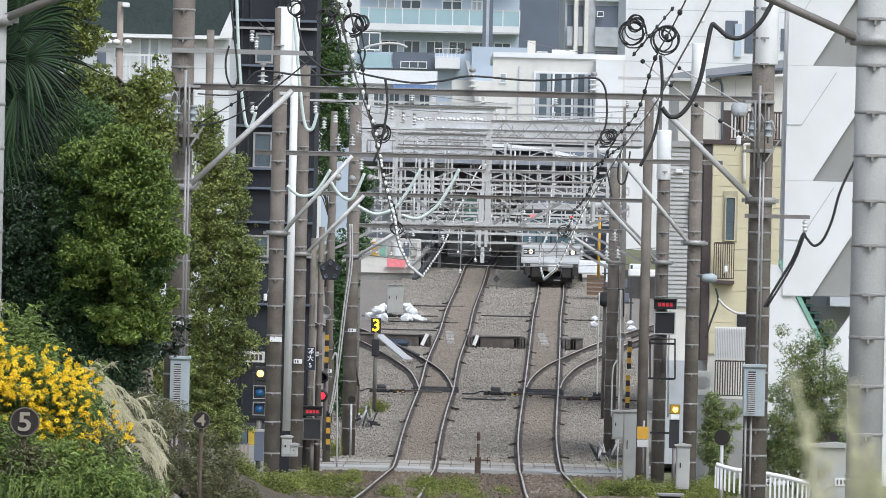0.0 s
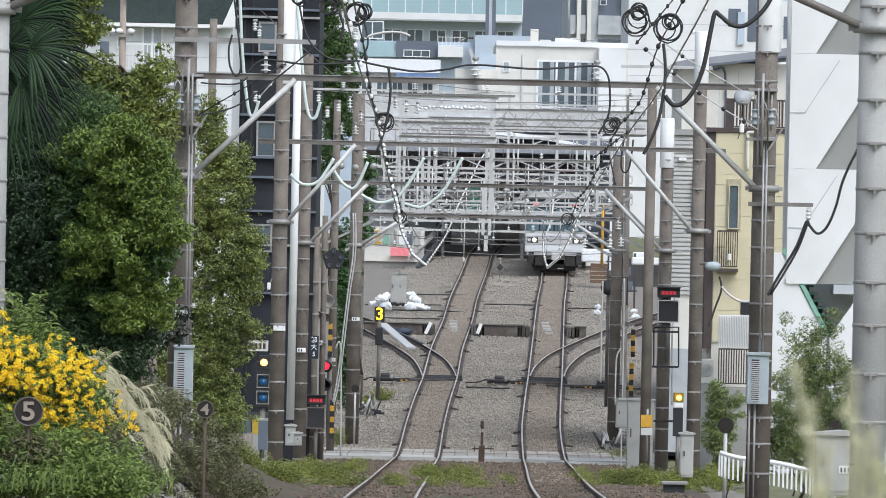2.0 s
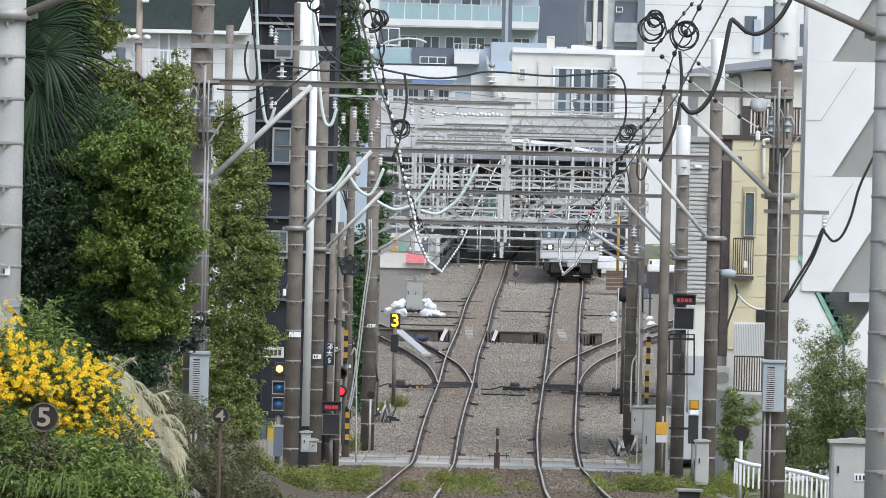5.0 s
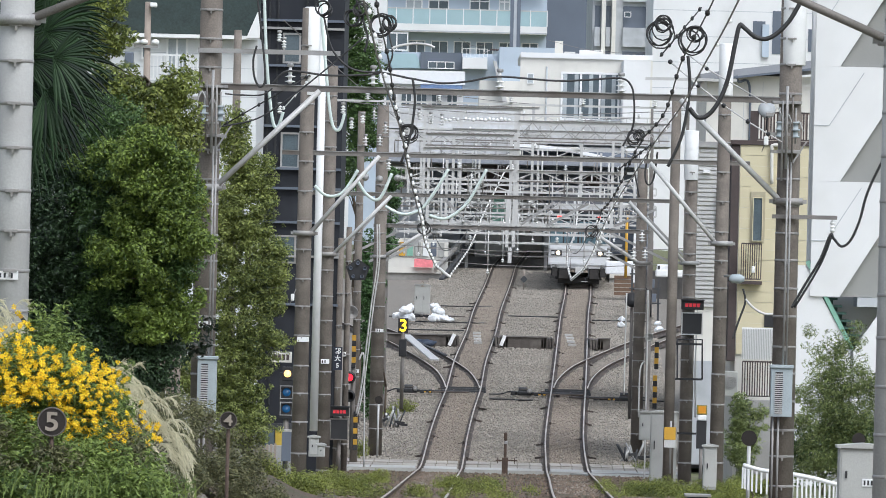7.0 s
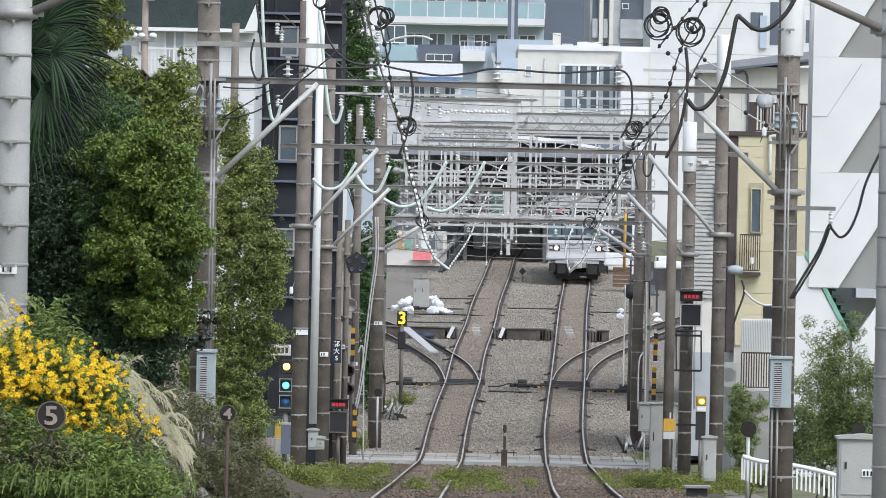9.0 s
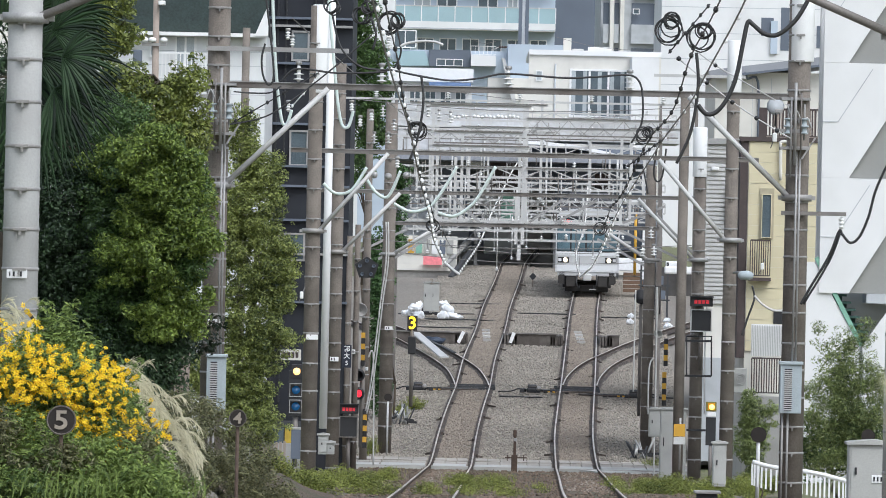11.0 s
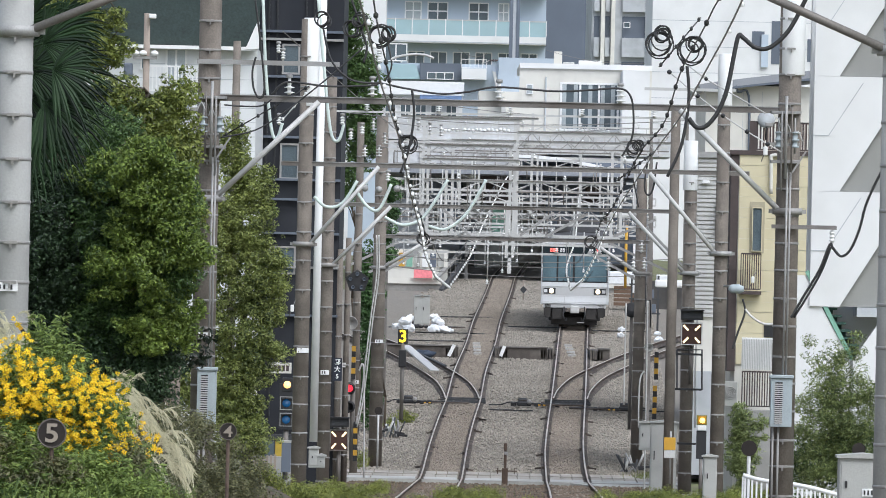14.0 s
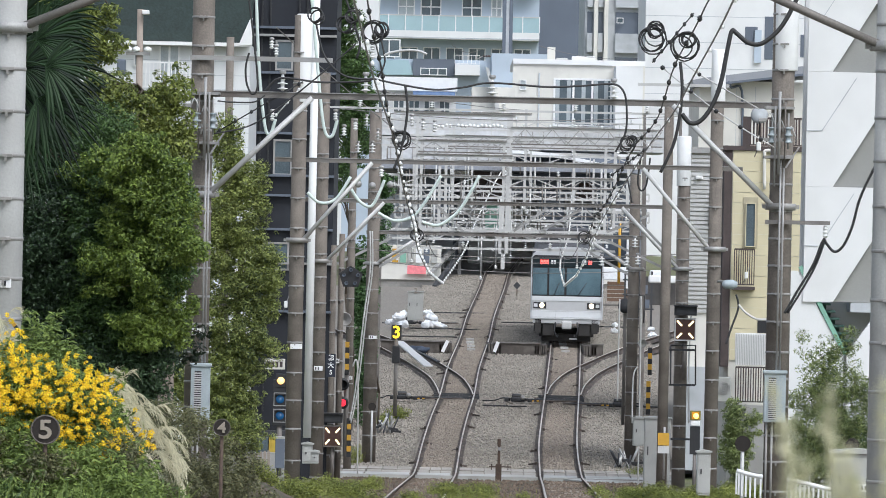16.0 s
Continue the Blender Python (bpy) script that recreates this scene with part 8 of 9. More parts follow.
# ---- cabinets, boxes and lineside clutter ----
def cabinet(p, w, h, d, label, doors=2, material="cab", name="lineside_cabinet"):
    t = thing(name, label, "cabinet", p, "lineside cabinets")
    part("body", box(B(), -w / 2, w / 2, 0, d, 0, h, 0.012), material, t)
    part("lid", prism(B(), [(-w / 2 - 0.03, h), (w / 2 + 0.03, h), (w / 2 + 0.03, h + 0.03), (0, h + 0.06), (-w / 2 - 0.03, h + 0.03)], -0.04, d + 0.03), material, t)
    for k in range(doors):
        a = -w / 2 + 0.02 + k * (w - 0.04) / doors
        dd = part("door", box(B(), a + 0.006, a + (w - 0.04) / doors - 0.006, -0.014, 0.0, 0.05, h - 0.05, 0.003), material, t)
        part("handle", box(B(), a + 0.05, a + 0.075, -0.035, -0.015, h * 0.5, h * 0.62), "black", dd)
    return t


cabinet((5.538, 170.0, -5.349), 0.61, 1.724, 0.5, "tall pale grey signal cabinet at the crossing", 2)
cabinet((5.344, 178.0, -4.472), 0.306, 0.667, 0.3, "small pale grey relay box on the pole", 1)
cabinet((5.702, 146.0, -4.643), 0.273, 0.866, 0.3, "narrow pale grey cabinet beside a pole", 1)
cab5 = cabinet((5.067, 84.0, -2.843), 0.577, 0.695, 0.4, "grey steel equipment cabinet with a small plate", 1)
plate(cab5, 0.05, -0.015, 0.3, 0.14, 0.09, "white", BARS3)
cabinet((-2.514, 160.0, -4.572), 0.225, 0.424, 0.2, "pale grey junction box with cables", 1)
cabinet((-2.322, 158.0, -4.512), 0.173, 0.247, 0.2, "small pale grey junction box with cables", 1)
c2 = cabinet((-0.356, 290.0, -2.451), 0.633, 1.131, 0.5, "pale grey trackside cabinet among white sacks", 2)
words("2", 0.3, "digit", c2, Matrix.Translation((0, -0.03, 1.176)), 0.01)
M["girder_wall"] = mat("stained_dark_concrete", (0.09, 0.085, 0.08), 0.9, var=0.35, scale=1.2, bump=0.2, dirt=(0.05, 0.047, 0.044))


def sack(x, y, r, up):
    """A slumped, creased sack lying on the ballast."""
    r *= 0.82
    bm = ball(B(), (0, 0, 0), r, random.uniform(0.9, 1.3), 0.9, 0.66, 16)
    for v in bm.verts:
        v.co += Vector([0.45 * r * noise.noise(v.co * (1.3 / r) + Vector((k * 7 + x * 3, y, 0))) for k in range(3)])
        v.co.z = max(v.co.z, -0.4 * r) + 0.25 * r * noise.noise(v.co * (3.2 / r))
    for f in bm.faces:
        f.smooth = False
    ob = part("sack", bm, "bag")
    ob.matrix_basis = pose(x, y, ground_z(x, y) - 0.12 + 0.4 * r + up)
    tagged(ob, "crumpled white sack lying beside the track", "sack", "white sacks")


for x, y, r, up in [(-1.12, 293, 0.33, 0.0), (-0.85, 292, 0.3, 0.0), (-1.0, 292.6, 0.28, 0.26), (-0.82, 292.8, 0.24, 0.4), (0.12, 292, 0.32, 0.0), (0.45, 292.5, 0.32, 0.0), (0.28, 292.6, 0.28, 0.28), (0.14, 293, 0.22, 0.48), (0.74, 292, 0.2, 0.0), (-1.35, 294, 0.26, 0.0), (7.66, 291, 0.22, 0.0), (7.68, 291.3, 0.18, 0.24), (9.1, 288, 0.22, 0.0), (9.05, 288.3, 0.17, 0.24)]:
    sack(x, y, r, up)
st = thing("timber_stack", "stacked brown timbers under a white sheet", "timber stack", (8.366, 318.0, -1.363))
for k in range(5):
    part("timber", box(B(), -0.35, 0.75, 0.0, 0.3, 0.18 * k - 0.3, 0.18 * k - 0.16), mat("brown_timber", (0.15, 0.095, 0.062), 0.85, obj=0.4) if k == 0 else bpy.data.materials["brown_timber"], st)
part("sheet", box(B(), -0.75, 0.9, -0.1, 0.4, 0.62, 1.2, 0.06), "bag", st, "white sheet")
part("sheet", box(B(), 1.5, 2.4, -0.1, 0.4, 0.62, 1.1, 0.06), "bag", st, "white sheet")
rw = part("retaining_wall", box(B(), 8.9, 14.0, 322, 322.4, -3.2, -0.55), "girder_wall")
tagged(rw, "dark stained retaining wall below the platform", "wall", kind="structure")
rk = thing("equipment_rack", "dark steel equipment rack with pale boxes beside the platform", "equipment rack", (8.3, 300.0, gz(300) - 0.25))
for x in (0.0, 0.55, 1.1):
    part("upright", box(B(), x - 0.04, x + 0.04, 0, 0.08, 0, 2.3), "shadow_grey", rk)
for z in (0.7, 1.3, 1.9):
    part("shelf", box(B(), -0.1, 1.2, -0.02, 0.3, z, z + 0.06), "shadow_grey", rk)
for x, z, w in ((0.05, 0.77, 0.35), (0.62, 0.77, 0.4), (0.1, 1.37, 0.3), (0.68, 1.37, 0.25)):
    part("box", box(B(), x, x + w, 0.0, 0.25, z, z + 0.36, 0.02), "slate_and_shade", rk)
tb = thing("cable_trough", "low concrete cable pit cover on a stand", "cable pit", (-2.362, 142.0, -4.659))
part("slab", box(B(), -0.21, 0.22, -0.3, 0.3, 0.0, 0.05, 0.01), "concrete", tb)
part("pit", box(B(), -0.17, 0.18, -0.2, 0.25, -0.6, -0.004), "shadow_grey", tb)
tb = thing("cable_trough", "low concrete cable pit cover on a stand", "cable pit", (5.156, 138.0, -4.522))
part("slab", box(B(), -0.24, 0.26, -0.3, 0.3, 0.0, 0.05, 0.01), "concrete", tb)
part("pit", box(B(), -0.19, 0.2, -0.2, 0.25, -0.6, -0.004), "shadow_grey", tb)


def lever_pile(p, n, label):
    """Short scrap bars and pipes leaning over one another in a heap."""
    t = thing("scrap_bars", label, "scrap bars", p, "scrap bars")
    for k in range(n):
        x, tilt = random.uniform(-0.32, 0.32), random.uniform(-0.3, 0.35)
        part("bar", rod(B(), (x, random.uniform(0, 0.4), -0.1), (x + tilt, random.uniform(0, 0.5), random.uniform(0.12, 0.52)), random.uniform(0.02, 0.038), seg=7), ("galv", "galv_pale", "shadow_grey")[k % 3], t)
    for k in range(4):
        x, z = random.uniform(-0.4, 0.3), random.uniform(-0.05, 0.12)
        part("offcut", bar(B(), (x, -0.1 + 0.12 * k, z), (x + random.uniform(0.15, 0.4), 0.1 * k, z + random.uniform(-0.06, 0.1)), 0.07, 0.07), "black", t)


lever_pile((5.658, 204.0, -5.644), 12, "leaning grey and black steel bars beside the crossing")
lever_pile((-1.201, 221.0, -5.233), 11, "leaning grey steel pipes beside the track")


def guard_fence(pts, h, label):
    t = thing("guard_fence", label, "fence", (0, 0, 0), "guard fences")
    pts = curve_pts(pts, 5)
    for k, p in enumerate(pts):
        part("picket", box(B(), p.x - 0.014, p.x + 0.014, p.y - 0.02, p.y + 0.02, p.z - h, p.z - 0.03), "white", t)
    part("top_rail", tube(B(), pts, 0.035, 8), "white", t)


guard_fence([(4.861, 111.5, -3.15), (5.15, 111.5, -3.223), (5.63, 111.5, -3.274), (5.979, 111.5, -3.336), (6.311, 111.5, -3.417)], 0.36, "white steel guard fence beside the lane")


# ---- level crossing, bridge girders, point machines ----
M["slab_pale"] = mat("pale_crossing_slab", (0.46, 0.46, 0.445), 0.7, var=0.22, scale=2, bump=0.15, dirt=(0.34, 0.325, 0.30), obj=0.15)
M["slab_beige"] = mat("beige_crossing_block", (0.37, 0.34, 0.30), 0.85, var=0.3, scale=3, bump=0.2, dirt=(0.24, 0.215, 0.185), obj=0.35)
lc = thing("level_crossing", "level crossing of pale concrete panels across both tracks", "level crossing", (0, 0, 0), kind="structure")
for y0 in (194.6, 197.4, 200.2):
    ux, dx = up_x(y0), down_x(y0)
    edges = [(ux - 3.2, ux - 1.9), (ux - 1.88, ux - 0.66), (ux - 0.46, ux + 0.46), (ux + 0.66, ux + 1.7), (dx - 1.7, dx - 0.66), (dx - 0.46, dx + 0.46), (dx + 0.66, dx + 1.9), (dx + 1.92, dx + 3.2)]
    for a, b in edges:
        n = max(1, round((b - a) / (0.9 if y0 < 195 else 0.35)))
        for k in range(n):
            x0 = a + (b - a) * k / n
            part("panel", box(B(), x0 + 0.012, x0 + (b - a) / n - 0.012, y0, y0 + 2.6, gz(y0 + 1.3) - 0.18, gz(y0 + 1.3) - random.uniform(0.005, 0.02)), "slab_pale" if y0 < 195 else "slab_beige", lc)
for k, (a, b) in enumerate(((-3.2, -0.64), (-0.5, 0.5), (0.64, 1.75))):
    part("edge_strip", box(B(), up_x(194.4) + a, up_x(194.4) + b, 194.3, 194.58, gz(194.4) - 0.2, gz(194.4) - 0.01), "cab", lc)
    part("edge_strip", box(B(), down_x(194.4) - b, down_x(194.4) - a, 194.3, 194.58, gz(194.4) - 0.2, gz(194.4) - 0.012), "cab", lc)
path_l = part("footpath", bar(B(), (-2.032, 192.6, -5.99 - 0.1), (-0.576, 195.4, -5.901 - 0.1), 2.4, 0.2), "slab_pale")
tagged(path_l, "pale concrete footpath to the level crossing", "footpath", kind="structure")
path_r = part("footpath", bar(B(), (4.717, 195.2, -5.805 - 0.1), (5.935, 192.8, -5.838 - 0.1), 2.4, 0.2), "slab_pale")
tagged(path_r, "pale concrete footpath to the level crossing", "footpath", kind="structure")


M["girder"] = mat("weathered_brown_girder", (0.085, 0.072, 0.062), 0.85, var=0.4, scale=4, bump=0.3, dirt=(0.13, 0.115, 0.1), dirt_scale=2.0)


def girder(x0, x1, y, h, label):
    t = thing("bridge_girder", label, "bridge girder", (0, y, 0), "bridge girders", "structure")
    z = gz(y) - 0.15
    part("web", box(B(), x0, x1, 0, 0.2, z - 0.2, z + h), "girder", t)
    part("flange", box(B(), x0 - 0.03, x1 + 0.03, -0.06, 0.26, z + h + 0.002, z + h + 0.05), "beam", t)


for a, b in [(-1.608, 0.79), (2.635, 4.396), (6.306, 6.751)]:
    girder(a, b, 272.0, 0.42, "dark steel girder of the bridge under the tracks")
for p, q in [((0.707, 271, -3.453), (0.909, 271, -3.026)), ((2.651, 271, -3.412), (2.791, 271, -3.029))]:
    mk = thing("white_marker", "white painted marker board leaning by the rail", "marker", p, "white markers")
    part("board", bar(B(), (0, 0, 0), (q[0] - p[0], 0, q[2] - p[2]), 0.03, 0.13), "white", mk)
for line, yy in ((up_x, 274.0), (down_x, 274.0)):
    t = thing("white_sleepers", "a few pale sleepers between the rails", "sleepers", (line(yy), yy, gz(yy)), "white sleepers")
    for k in range(4):
        part("sleeper_top", box(B(), -0.15, 0.15, k * 2.6 - 0.3, k * 2.6 + 0.3, -0.16 + k * 0.094, -0.03 + k * 0.094, 0.01), "slab_pale", t)


for line in (up_x, down_x):
    for s in (-1, 1):
        t = thing("bridge_timber", "dark brown bridge timbers beside the rail", "bridge timbers", (line(272), 272.0, gz(272)), "bridge timbers")
        for k in range(5):
            x = s * (0.72 + 0.1 * k)
            part("timber", box(B(), x - 0.035, x + 0.035, 0, 6, -0.12, 0.12 - 0.01 * k + 0.12), "girder", t)


def point_machine(x, y, s, label):
    t = thing("point_machine", label, "point machine", (x, y, gz(y) - 0.1), "point machines")
    part("case", box(B(), -0.28, 0.2, -0.25, 0.25, 0, 0.15, 0.04), "black", t)
    part("cover", box(B(), -0.2, 0.08, -0.2, 0.2, 0.15, 0.23, 0.05), "oily", t)
    part("motor", lathe(B(), (-0.24, -0.1, 0.17), [(0.09, 0), (0.1, 0.04), (0.1, 0.26), (0.07, 0.3)], 12, "x"), "black", t)
    part("motor_cap", lathe(B(), (0.12, -0.26, 0.14), [(0.08, 0), (0.06, 0.05), (0, 0.06)], 12, "y"), "galv", t)
    for k in range(4):
        part("rod", rod(B(), (s * 0.2, -0.6 + 0.4 * k, 0.05 + 0.03 * (k % 2)), (s * 1.9, -0.6 + 0.4 * k, 0.07), 0.022, seg=8), "black" if k % 2 else "oily", t)
    for k in range(3):
        part("stripe", box(B(), s * (0.45 + 0.08 * k) - 0.038, s * (0.45 + 0.08 * k) + 0.038, -0.7, -0.66, 0.03, 0.075), "black" if k % 2 else "black_yellow", t)
    for dx, dy in ((0.35, -0.5), (0.62, 0.2), (1.05, -0.3), (-0.42, -0.1), (-0.36, 0.25)):
        part("crank", box(B(), s * dx - 0.07, s * dx + 0.07, dy - 0.2, dy + 0.2, 0.0, 0.12, 0.02), "black", t)
    part("cable", tube(B(), curve_pts([(-s * 0.25, 0.1, 0.1), (-s * 0.55, -0.2, 0.12), (-s * 0.8, 0.2, 0.03), (-s * 1.2, -0.1, 0.02)], 5), 0.022, 6), "black", t)


for a, s in [((-0.577, 239.25), 1), ((3.194, 239.25), 1), ((6.509, 237.5), -1), ((-0.499, 294.75), 1)]:
    point_machine(a[0], a[1], s, "dark point machine with rods beside the rail")
for line in (up_x, down_x):
    yy = 240.5
    t = thing("stretcher_bar", "dark rods tying the switch blades between the rails", "stretcher bar", (line(yy), yy, gz(yy)), "stretcher bars")
    for k in range(3):
        part("rod", box(B(), -0.75, 0.75, k * 1.0 - 0.06, k * 1.0 + 0.06, -0.14 + k * 0.036, -0.04 + k * 0.036, 0.01), "shadow_grey", t)
mk = thing("marker_post", "short rusty post with a small cross arm between the tracks", "marker post", (2.079, 193.0, -5.77))
part("post", box(B(), -0.042, 0.03, -0.03, 0.03, -0.1, 0.82, 0.008), "rust", mk)
part("head", box(B(), -0.055, 0.04, -0.06, 0.06, 0.82, 1.03, 0.03), "rust", mk)
part("collar", box(B(), -0.035, 0.055, -0.06, -0.03, 0.72, 0.8, 0.01), "galv", mk)
part("arm", box(B(), -0.26, 0.32, -0.045, -0.032, 0.27, 0.3), "rust", mk)
for dx in (-0.2, 0.24):
    part("pin", box(B(), dx - 0.012, dx + 0.012, -0.045, -0.032, 0.2, 0.36), "rust", mk)
part("foot", box(B(), -0.09, 0.07, -0.08, 0.08, -0.1, 0.36, 0.01), "rust", mk)
mk = thing("diamond_marker", "small dark diamond marker on a post", "marker", (4.147, 326.0, -1.261))
part("plate", prism(B(), [(0, 0.0), (0.16, 0.17), (0, 0.34), (-0.16, 0.17)], 0, 0.03), "shadow_grey", mk)
part("post", rod(B(), (0, 0.03, -0.3), (0, 0.03, 0.62), 0.03), "wood", mk)


# ---- loose stones of the ballast ----
def stones(name, label, material, n, size, y0, y1, spread):
    u = np.random.rand(n)
    y = y0 + (y1 - y0) * u ** 0.9
    a = np.random.rand(n)
    x, z, keep = np.empty(n), np.empty(n), np.ones(n, bool)
    for i in range(n):
        x[i], z[i], keep[i] = spread(a[i], y[i])
    s = size * np.random.uniform(0.55, 1.4, n)
    d = np.array([[1, 0, 0], [0, 1, 0], [-1, 0, 0], [0, -1, 0], [0.1, 0, 0.9], [0, 0, -0.8]])
    ang = np.random.rand(n) * 6.28
    ca, sa = np.cos(ang), np.sin(ang)
    co = d[None] * (s[:, None, None] * np.random.uniform(0.6, 1.2, (n, 6, 3)))
    rot = np.stack([co[..., 0] * ca[:, None] - co[..., 1] * sa[:, None], co[..., 0] * sa[:, None] + co[..., 1] * ca[:, None], co[..., 2]], -1)
    rot += np.stack([x, y, z], 1)[:, None]
    rot = rot[keep].reshape(-1, 3)
    m = int(keep.sum())
    f = np.array([[0, 1, 4], [1, 2, 4], [2, 3, 4], [3, 0, 4], [1, 0, 5], [2, 1, 5], [3, 2, 5], [0, 3, 5]])
    idx = ((np.arange(m) * 6)[:, None, None] + f[None]).reshape(-1)
    me = bpy.data.meshes.new(name)
    me.vertices.add(6 * m)
    me.vertices.foreach_set("co", rot.astype(np.float32).ravel())
    me.loops.add(24 * m)
    me.loops.foreach_set("vertex_index", idx.astype(np.int32))
    me.polygons.add(8 * m)
    me.polygons.foreach_set("loop_start", np.arange(0, 24 * m, 3, dtype=np.int32))
    me.update(calc_edges=True)
    me.materials.append(M[material])
    return tagged(new(name, me), label, "ballast stones", kind="stuff")


M["stone"] = mat("ballast_stone", (0.30, 0.27, 0.228), 0.95, var=0.4, scale=0.6, fine=3.0, bump=0.0, island=1.0)
M["stone_dark"] = mat("dark_soil_stone", (0.15, 0.112, 0.082), 0.95, var=0.6, scale=0.6, fine=3.0, bump=0.0, island=1.0)
M["stone_brown"] = mat("brown_ballast_stone", (0.265, 0.225, 0.182), 0.95, var=0.36, scale=0.6, fine=3.0, bump=0.0, island=1.0)


def over_bed(a, y):
    lx, rx = up_x(y), down_x(y)
    x = lx - 3.3 + (rx - lx + 6.6) * a
    near = min(abs(x - lx), abs(x - rx))
    wob = 0.05 * noise.noise((x * 0.8, y * 0.25, 1.7))
    return x, ground_z(x, y) - 0.17 + wob, near > 0.66 and not (193.5 < y < 203)


def over_track(a, y):
    line, b = (up_x, a * 2) if a < 0.5 else (down_x, a * 2 - 1)
    return line(y) + (b - 0.5) * 0.9, gz(y) - 0.115, not (193.5 < y < 203)


stones("ballast_stones", "loose grey-beige crushed stones between and beside the tracks", "stone", 150000, 0.037, 150, 350, over_bed)
stones("track_stones", "rust-brown crushed stones between the rails", "stone_brown", 40000, 0.034, 150, 350, over_track)
stones("soil_stones", "dark scattered stones in the soil before the crossing", "stone_dark", 9000, 0.035, 118, 193, lambda a, y: (up_x(y) - 2.4 + (down_x(y) - up_x(y) + 4.8) * a, gz(y) - 0.09, True))


# ---- tall grass swaying close to the camera ----
def near_grass():
    t = thing("tall_grass", "tall pale grass plumes swaying close by", "grass", (0.36, 6.0, -1.85))
    for k in range(11):
        x, h = random.uniform(0.005, 0.10), random.uniform(1.655, 1.755)
        tilt, y = random.uniform(-0.02, 0.075), random.uniform(-0.15, 0.15)
        pts = curve_pts([(x * 0.6 + 0.04, y, 0), (x + tilt + 0.01, y, h * 0.6), (x + tilt, y, h - 0.24), (x + tilt * 0.4, y, h - 0.1), (x, y, h)], 6)
        part("stem", tube(B(), pts, 0.0018, 5), "straw", t)
        tip = np.array([p[:] for p in pts[-11:]])
        n = 80
        pos = tip[np.random.randint(0, len(tip), n)] + np.random.normal(size=(n, 3)) * 0.004
        nr = np.random.normal(size=(n, 3))
        nr /= np.linalg.norm(nr, axis=1)[:, None]
        leaf_mesh("plume", pos, nr, 0.02, 0.12, "straw", t)
    for k in range(7):
        x, h = random.uniform(0.0, 0.12), random.uniform(1.6, 1.69)
        pts = curve_pts([(x, 0.1, 0), (x + 0.01, 0.1, h * 0.7), (x + random.uniform(-0.05, 0.03), 0.05, h)], 6)
        part("blade", tube(B(), pts, 0.003, 4), "leaf_weed", t)
    return t


the_grass = near_grass()


# ---- small things on and beside the poles ----
rp = thing("metal_ramp", "long pale grey metal cover beside the turnout", "metal cover", (-0.891, 266.0, -3.049))
part("sheet", bar(B(), (0, 0, 0), (1.079, -9.0, -0.747), 0.32, 0.05), "galv_pale", rp)
part("stay", bar(B(), (0.1, 0.6, -0.1), (1.453, -6.0, -0.623), 0.12, 0.05), "shadow_grey", rp)
tarp = thing("dark_tarp", "crumpled dark blue tarpaulin beside the track", "tarpaulin", (-0.226, 272.0, -3.401))
bm = ball(B(), (0, 0, 0), 0.3, 1.6, 1.0, 0.5, 14)
for v in bm.verts:
    v.co += Vector([0.12 * noise.noise(v.co * 5 + Vector((k * 7, 0, 0))) for k in range(3)])
part("sheet", bm, mat("dark_blue_tarp", (0.04, 0.055, 0.085), 0.6, var=0.4), tarp)
lamp = thing("street_lamp", "grey street lamp head on a short arm", "street lamp", (6.172, 149.6, -0.384))
part("arm", tube(B(), [(-0.12, 0.2, 0.05), (0.05, 0.0, 0.06), (0.22, -0.1, 0.03)], 0.025, 8), "galv", lamp)
part("head", lathe(B(), (0.12, -0.1, 0.0), [(0.03, -0.16), (0.09, -0.1), (0.1, 0.06), (0.05, 0.16)], 12, "x"), "cab_blue", lamp)
cable("black_cable", "sagging black insulated cable", [(6.407, 149, -0.587), (6.459, 149, -0.853), (6.328, 149, -1.263), (6.219, 149, -1.614)], 0.022, "wire")
cable("pale_conduit", "pale grey conduit looping to a house wall", [(6.458, 149, -0.795), (6.624, 149, -0.966), (6.859, 149, -1.089), (7.115, 149, -1.083)], 0.025, "galv_pale", "conduits")
ac = thing("air_conditioner", "pale air-conditioning unit with a round fan grille", "air conditioner", (7.279, 178.0, -3.348))
part("case", box(B(), -0.2, 0.3, 0, 0.3, 0, 0.611, 0.02), "cab", ac)
for q in (0.15, 0.11, 0.07, 0.03):
    part("fan_ring", tube(B(), [(0.12 + q * math.cos(k * math.pi / 12), -0.012, 0.333 + q * math.sin(k * math.pi / 12)) for k in range(25)], 0.009, 5), "galv", ac)
gc = thing("guy_cover", "yellow and black striped guy-wire cover", "guy cover", (-3.927, 69.0, -0.675))
for k in range(4):
    part("stripe", bar(B(), (0.035 * k, 0, -0.045 * k), (0.035 * (k + 1), 0, -0.045 * (k + 1)), 0.03, 0.035), "black_yellow" if k % 2 == 0 else "black", gc)
for x, y, z in [(-2.679, 140, -0.93), (6.652, 150, -0.188), (4.957, 108.5, 1.797)]:
    g = thing("guy_insulator", "small white insulator on a guy wire", "insulator", (x, y, z), "guy insulators")
    part("body", box(B(), -0.035, 0.035, -0.03, 0.03, -0.07, 0.07, 0.02), "porcelain", g)
    part("wire", rod(B(), (-0.06, 0, -0.16), (0.06, 0, 0.16), 0.008, seg=5), "wire_grey", g)
sgn = thing("bracket_lamp", "small white lamp on a lattice mast", "lamp", (7.296, 230.0, -0.475))
part("head", box(B(), -0.2, 0.2, -0.1, 0.1, -0.12, 0.12, 0.05), "white", sgn)
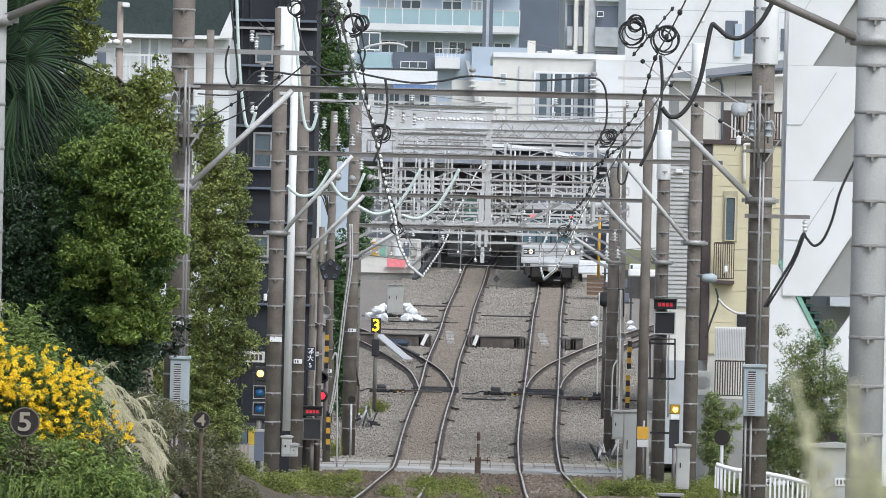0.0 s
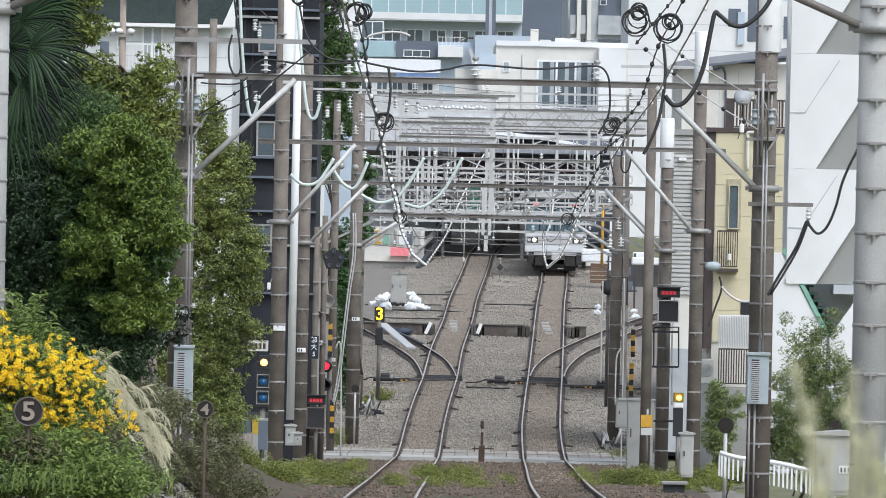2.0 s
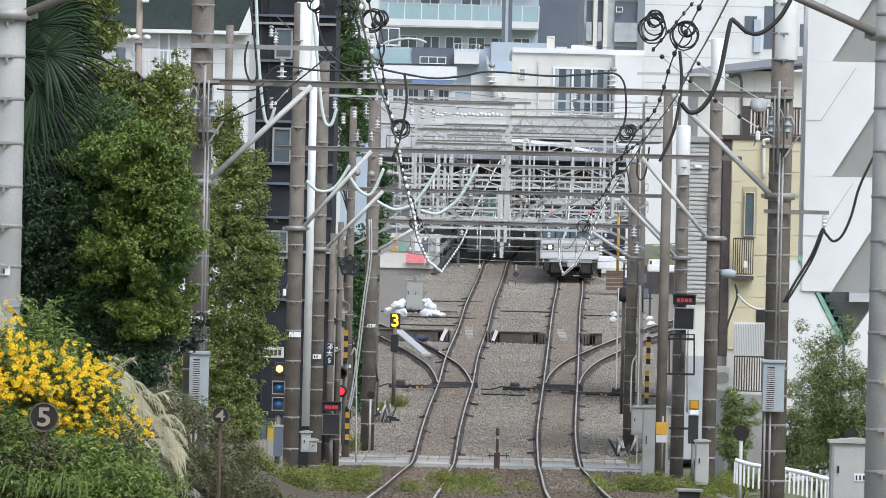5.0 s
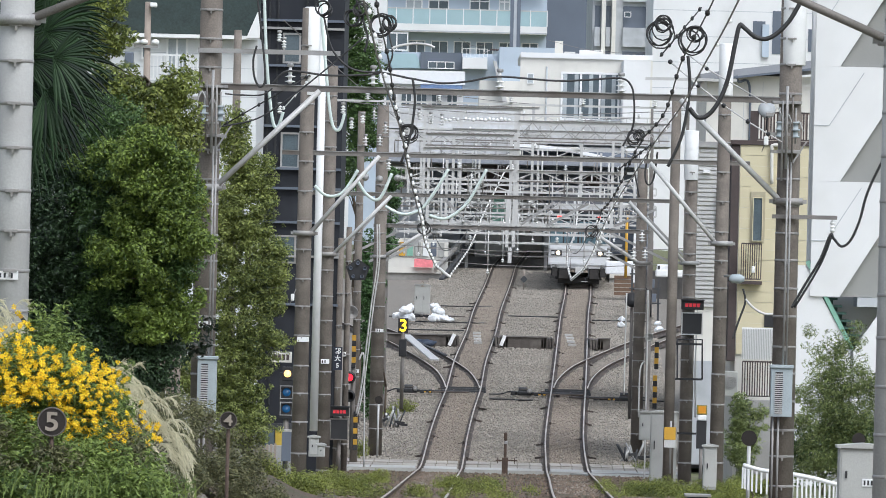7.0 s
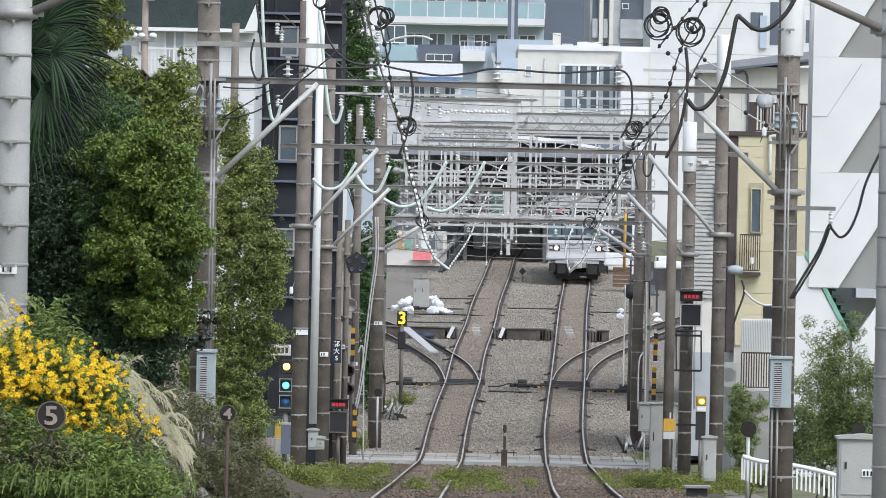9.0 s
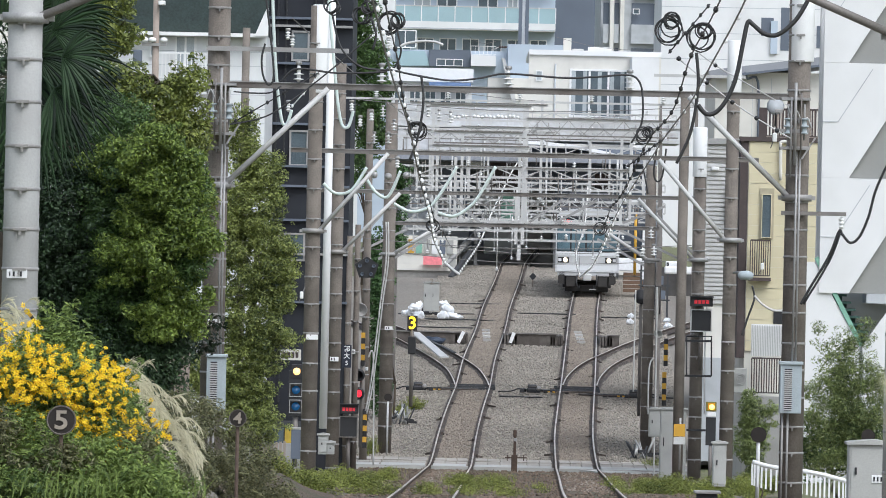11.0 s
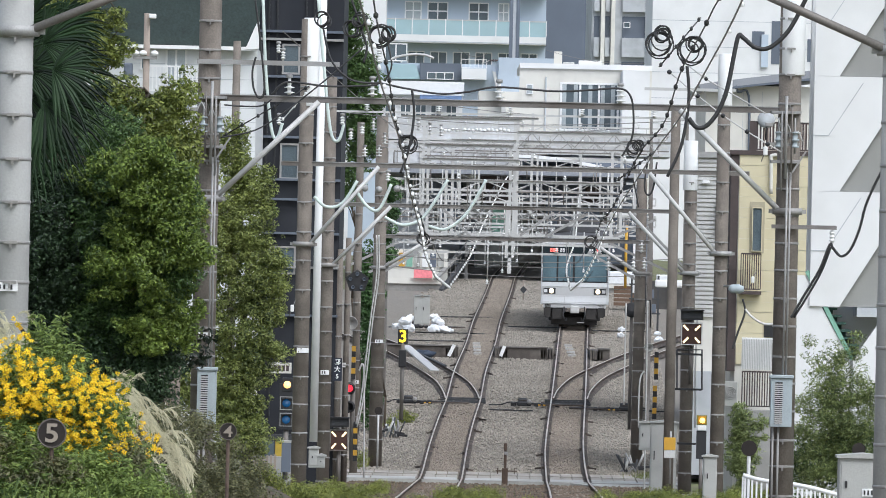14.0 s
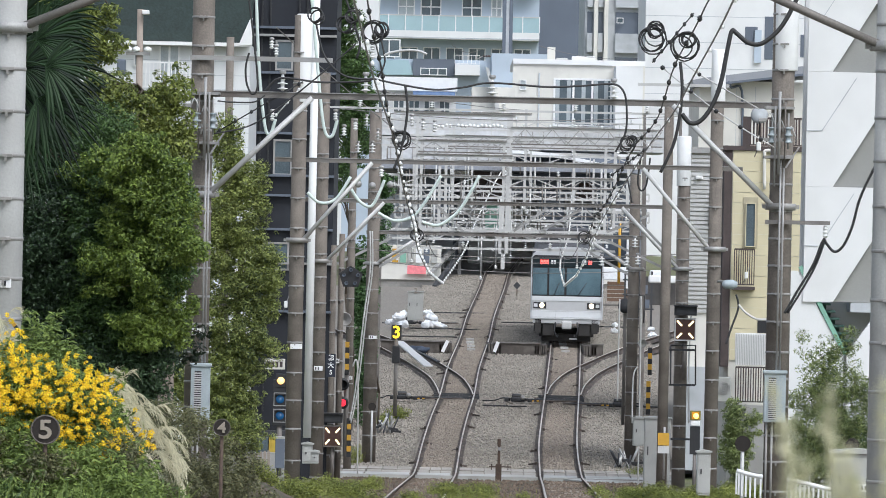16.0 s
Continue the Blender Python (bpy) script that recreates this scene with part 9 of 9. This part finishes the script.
part("head", box(B(), 0.45, 0.8, -0.1, 0.1, -0.12, 0.12, 0.05), "white", sgn)
mirror = thing("platform_light", "yellow post beside the platform", "post", (8.026, 300.0, 0.168))
part("post", rod(B(), (0, 0, -1.0), (0, 0, 1.6), 0.06), "black_yellow", mirror)
part("base", box(B(), 0.3, 0.5, 0, 0.2, -1.2, 0.9), "white", mirror)


# ---- runs ----
def run_train():
    walk(the_train, [(t, train_pose(y)) for t, y in TRAIN_RUN])


def run_displays():
    """The crossing displays change over: the red lamps draw back into their hood and the light bars come forward."""
    for light, lamp in DISPLAYS:
        walk(light, [(0.0, pose(0, 0.06, 0)), (11.1, pose(0, 0.06, 0)), (11.2, pose(0, 0, 0)), (16.0, pose(0, 0, 0))])
        walk(lamp, [(0.0, pose(0, 0, 0)), (11.1, pose(0, 0, 0)), (11.2, pose(0, 0.06, 0)), (16.0, pose(0, 0.06, 0))])


SWAY = [(0.0, 1.1), (0.5, 1.3), (1.0, 1.5), (1.5, 0.6), (2.0, 1.2), (2.5, 0.3), (3.0, 0.3), (3.5, -1.6), (4.2, -1.6), (5.0, -1.0), (6.3, -1.6), (7.0, -1.7), (8.0, -1.7), (9.0, -1.7), (10.0, -1.3),
        (11.2, -0.3), (12.3, 0.1), (12.5, 0.2), (13.0, 0.3), (13.5, 0.1), (14.0, -1.0), (14.5, 1.3), (15.0, 1.3), (15.5, 2.0), (16.0, 2.3)]


def run_grass():
    walk(the_grass, [(t, pose(0.36, 6.0, -1.85, 0, -lean)) for t, lean in SWAY])


BEACON_DARK = [(3.8, 4.3), (4.9, 5.4), (6.0, 6.4), (6.9, 7.3), (8.2, 8.7), (9.3, 9.8), (10.3, 10.7), (11.3, 11.7), (12.3, 12.65), (13.3, 13.7), (14.3, 14.7), (15.3, 15.7)]


def run_beacon():
    """The yellow beacon flashes: its bright lens draws back into the box and comes forward again."""
    rows = [(0.0, pose(0, 0, 0))]
    for a, b in BEACON_DARK:
        rows += [(a - 0.06, pose(0, 0, 0)), (a, pose(0, 0.1, 0)), (b, pose(0, 0.1, 0)), (b + 0.06, pose(0, 0, 0))]
    walk(beacon, rows + [(16.0, pose(0, 0, 0))])


def run_clear_lens():
    """The upper lens lights: its bright glass comes forward out of the case and draws back again."""
    off, on = pose(0, 0.12, 0), pose(0, 0, 0)
    walk(clear_lens, [(0.0, off), (7.75, off), (7.9, on), (10.02, on), (10.08, off), (16.0, off)])


def run_crossing_lamps():
    """The two red lamps flash in turn: the dark one is drawn back behind its hood's backing."""
    upper, lower = [(0.0, pose(0, 0.16, 0))], [(0.0, pose(0, 0, 0))]
    for k in range(26):
        t = 0.4 + 0.615 * k
        if t < 15.9:
            for rows, on in ((upper, k % 2 == 0), (lower, k % 2 == 1)):
                rows += [(t - 0.04, pose(0, 0.16 if on else 0, 0)), (t + 0.04, pose(0, 0 if on else 0.16, 0))]
    for lamp, rows in zip(CROSSING_LAMPS, (upper, lower)):
        walk(lamp, rows + [(16.0, rows[-1][1])])


def motions():
    run_grass()
    run_train()
    run_displays()
    run_beacon()
    run_clear_lens()
    run_crossing_lamps()


motions()
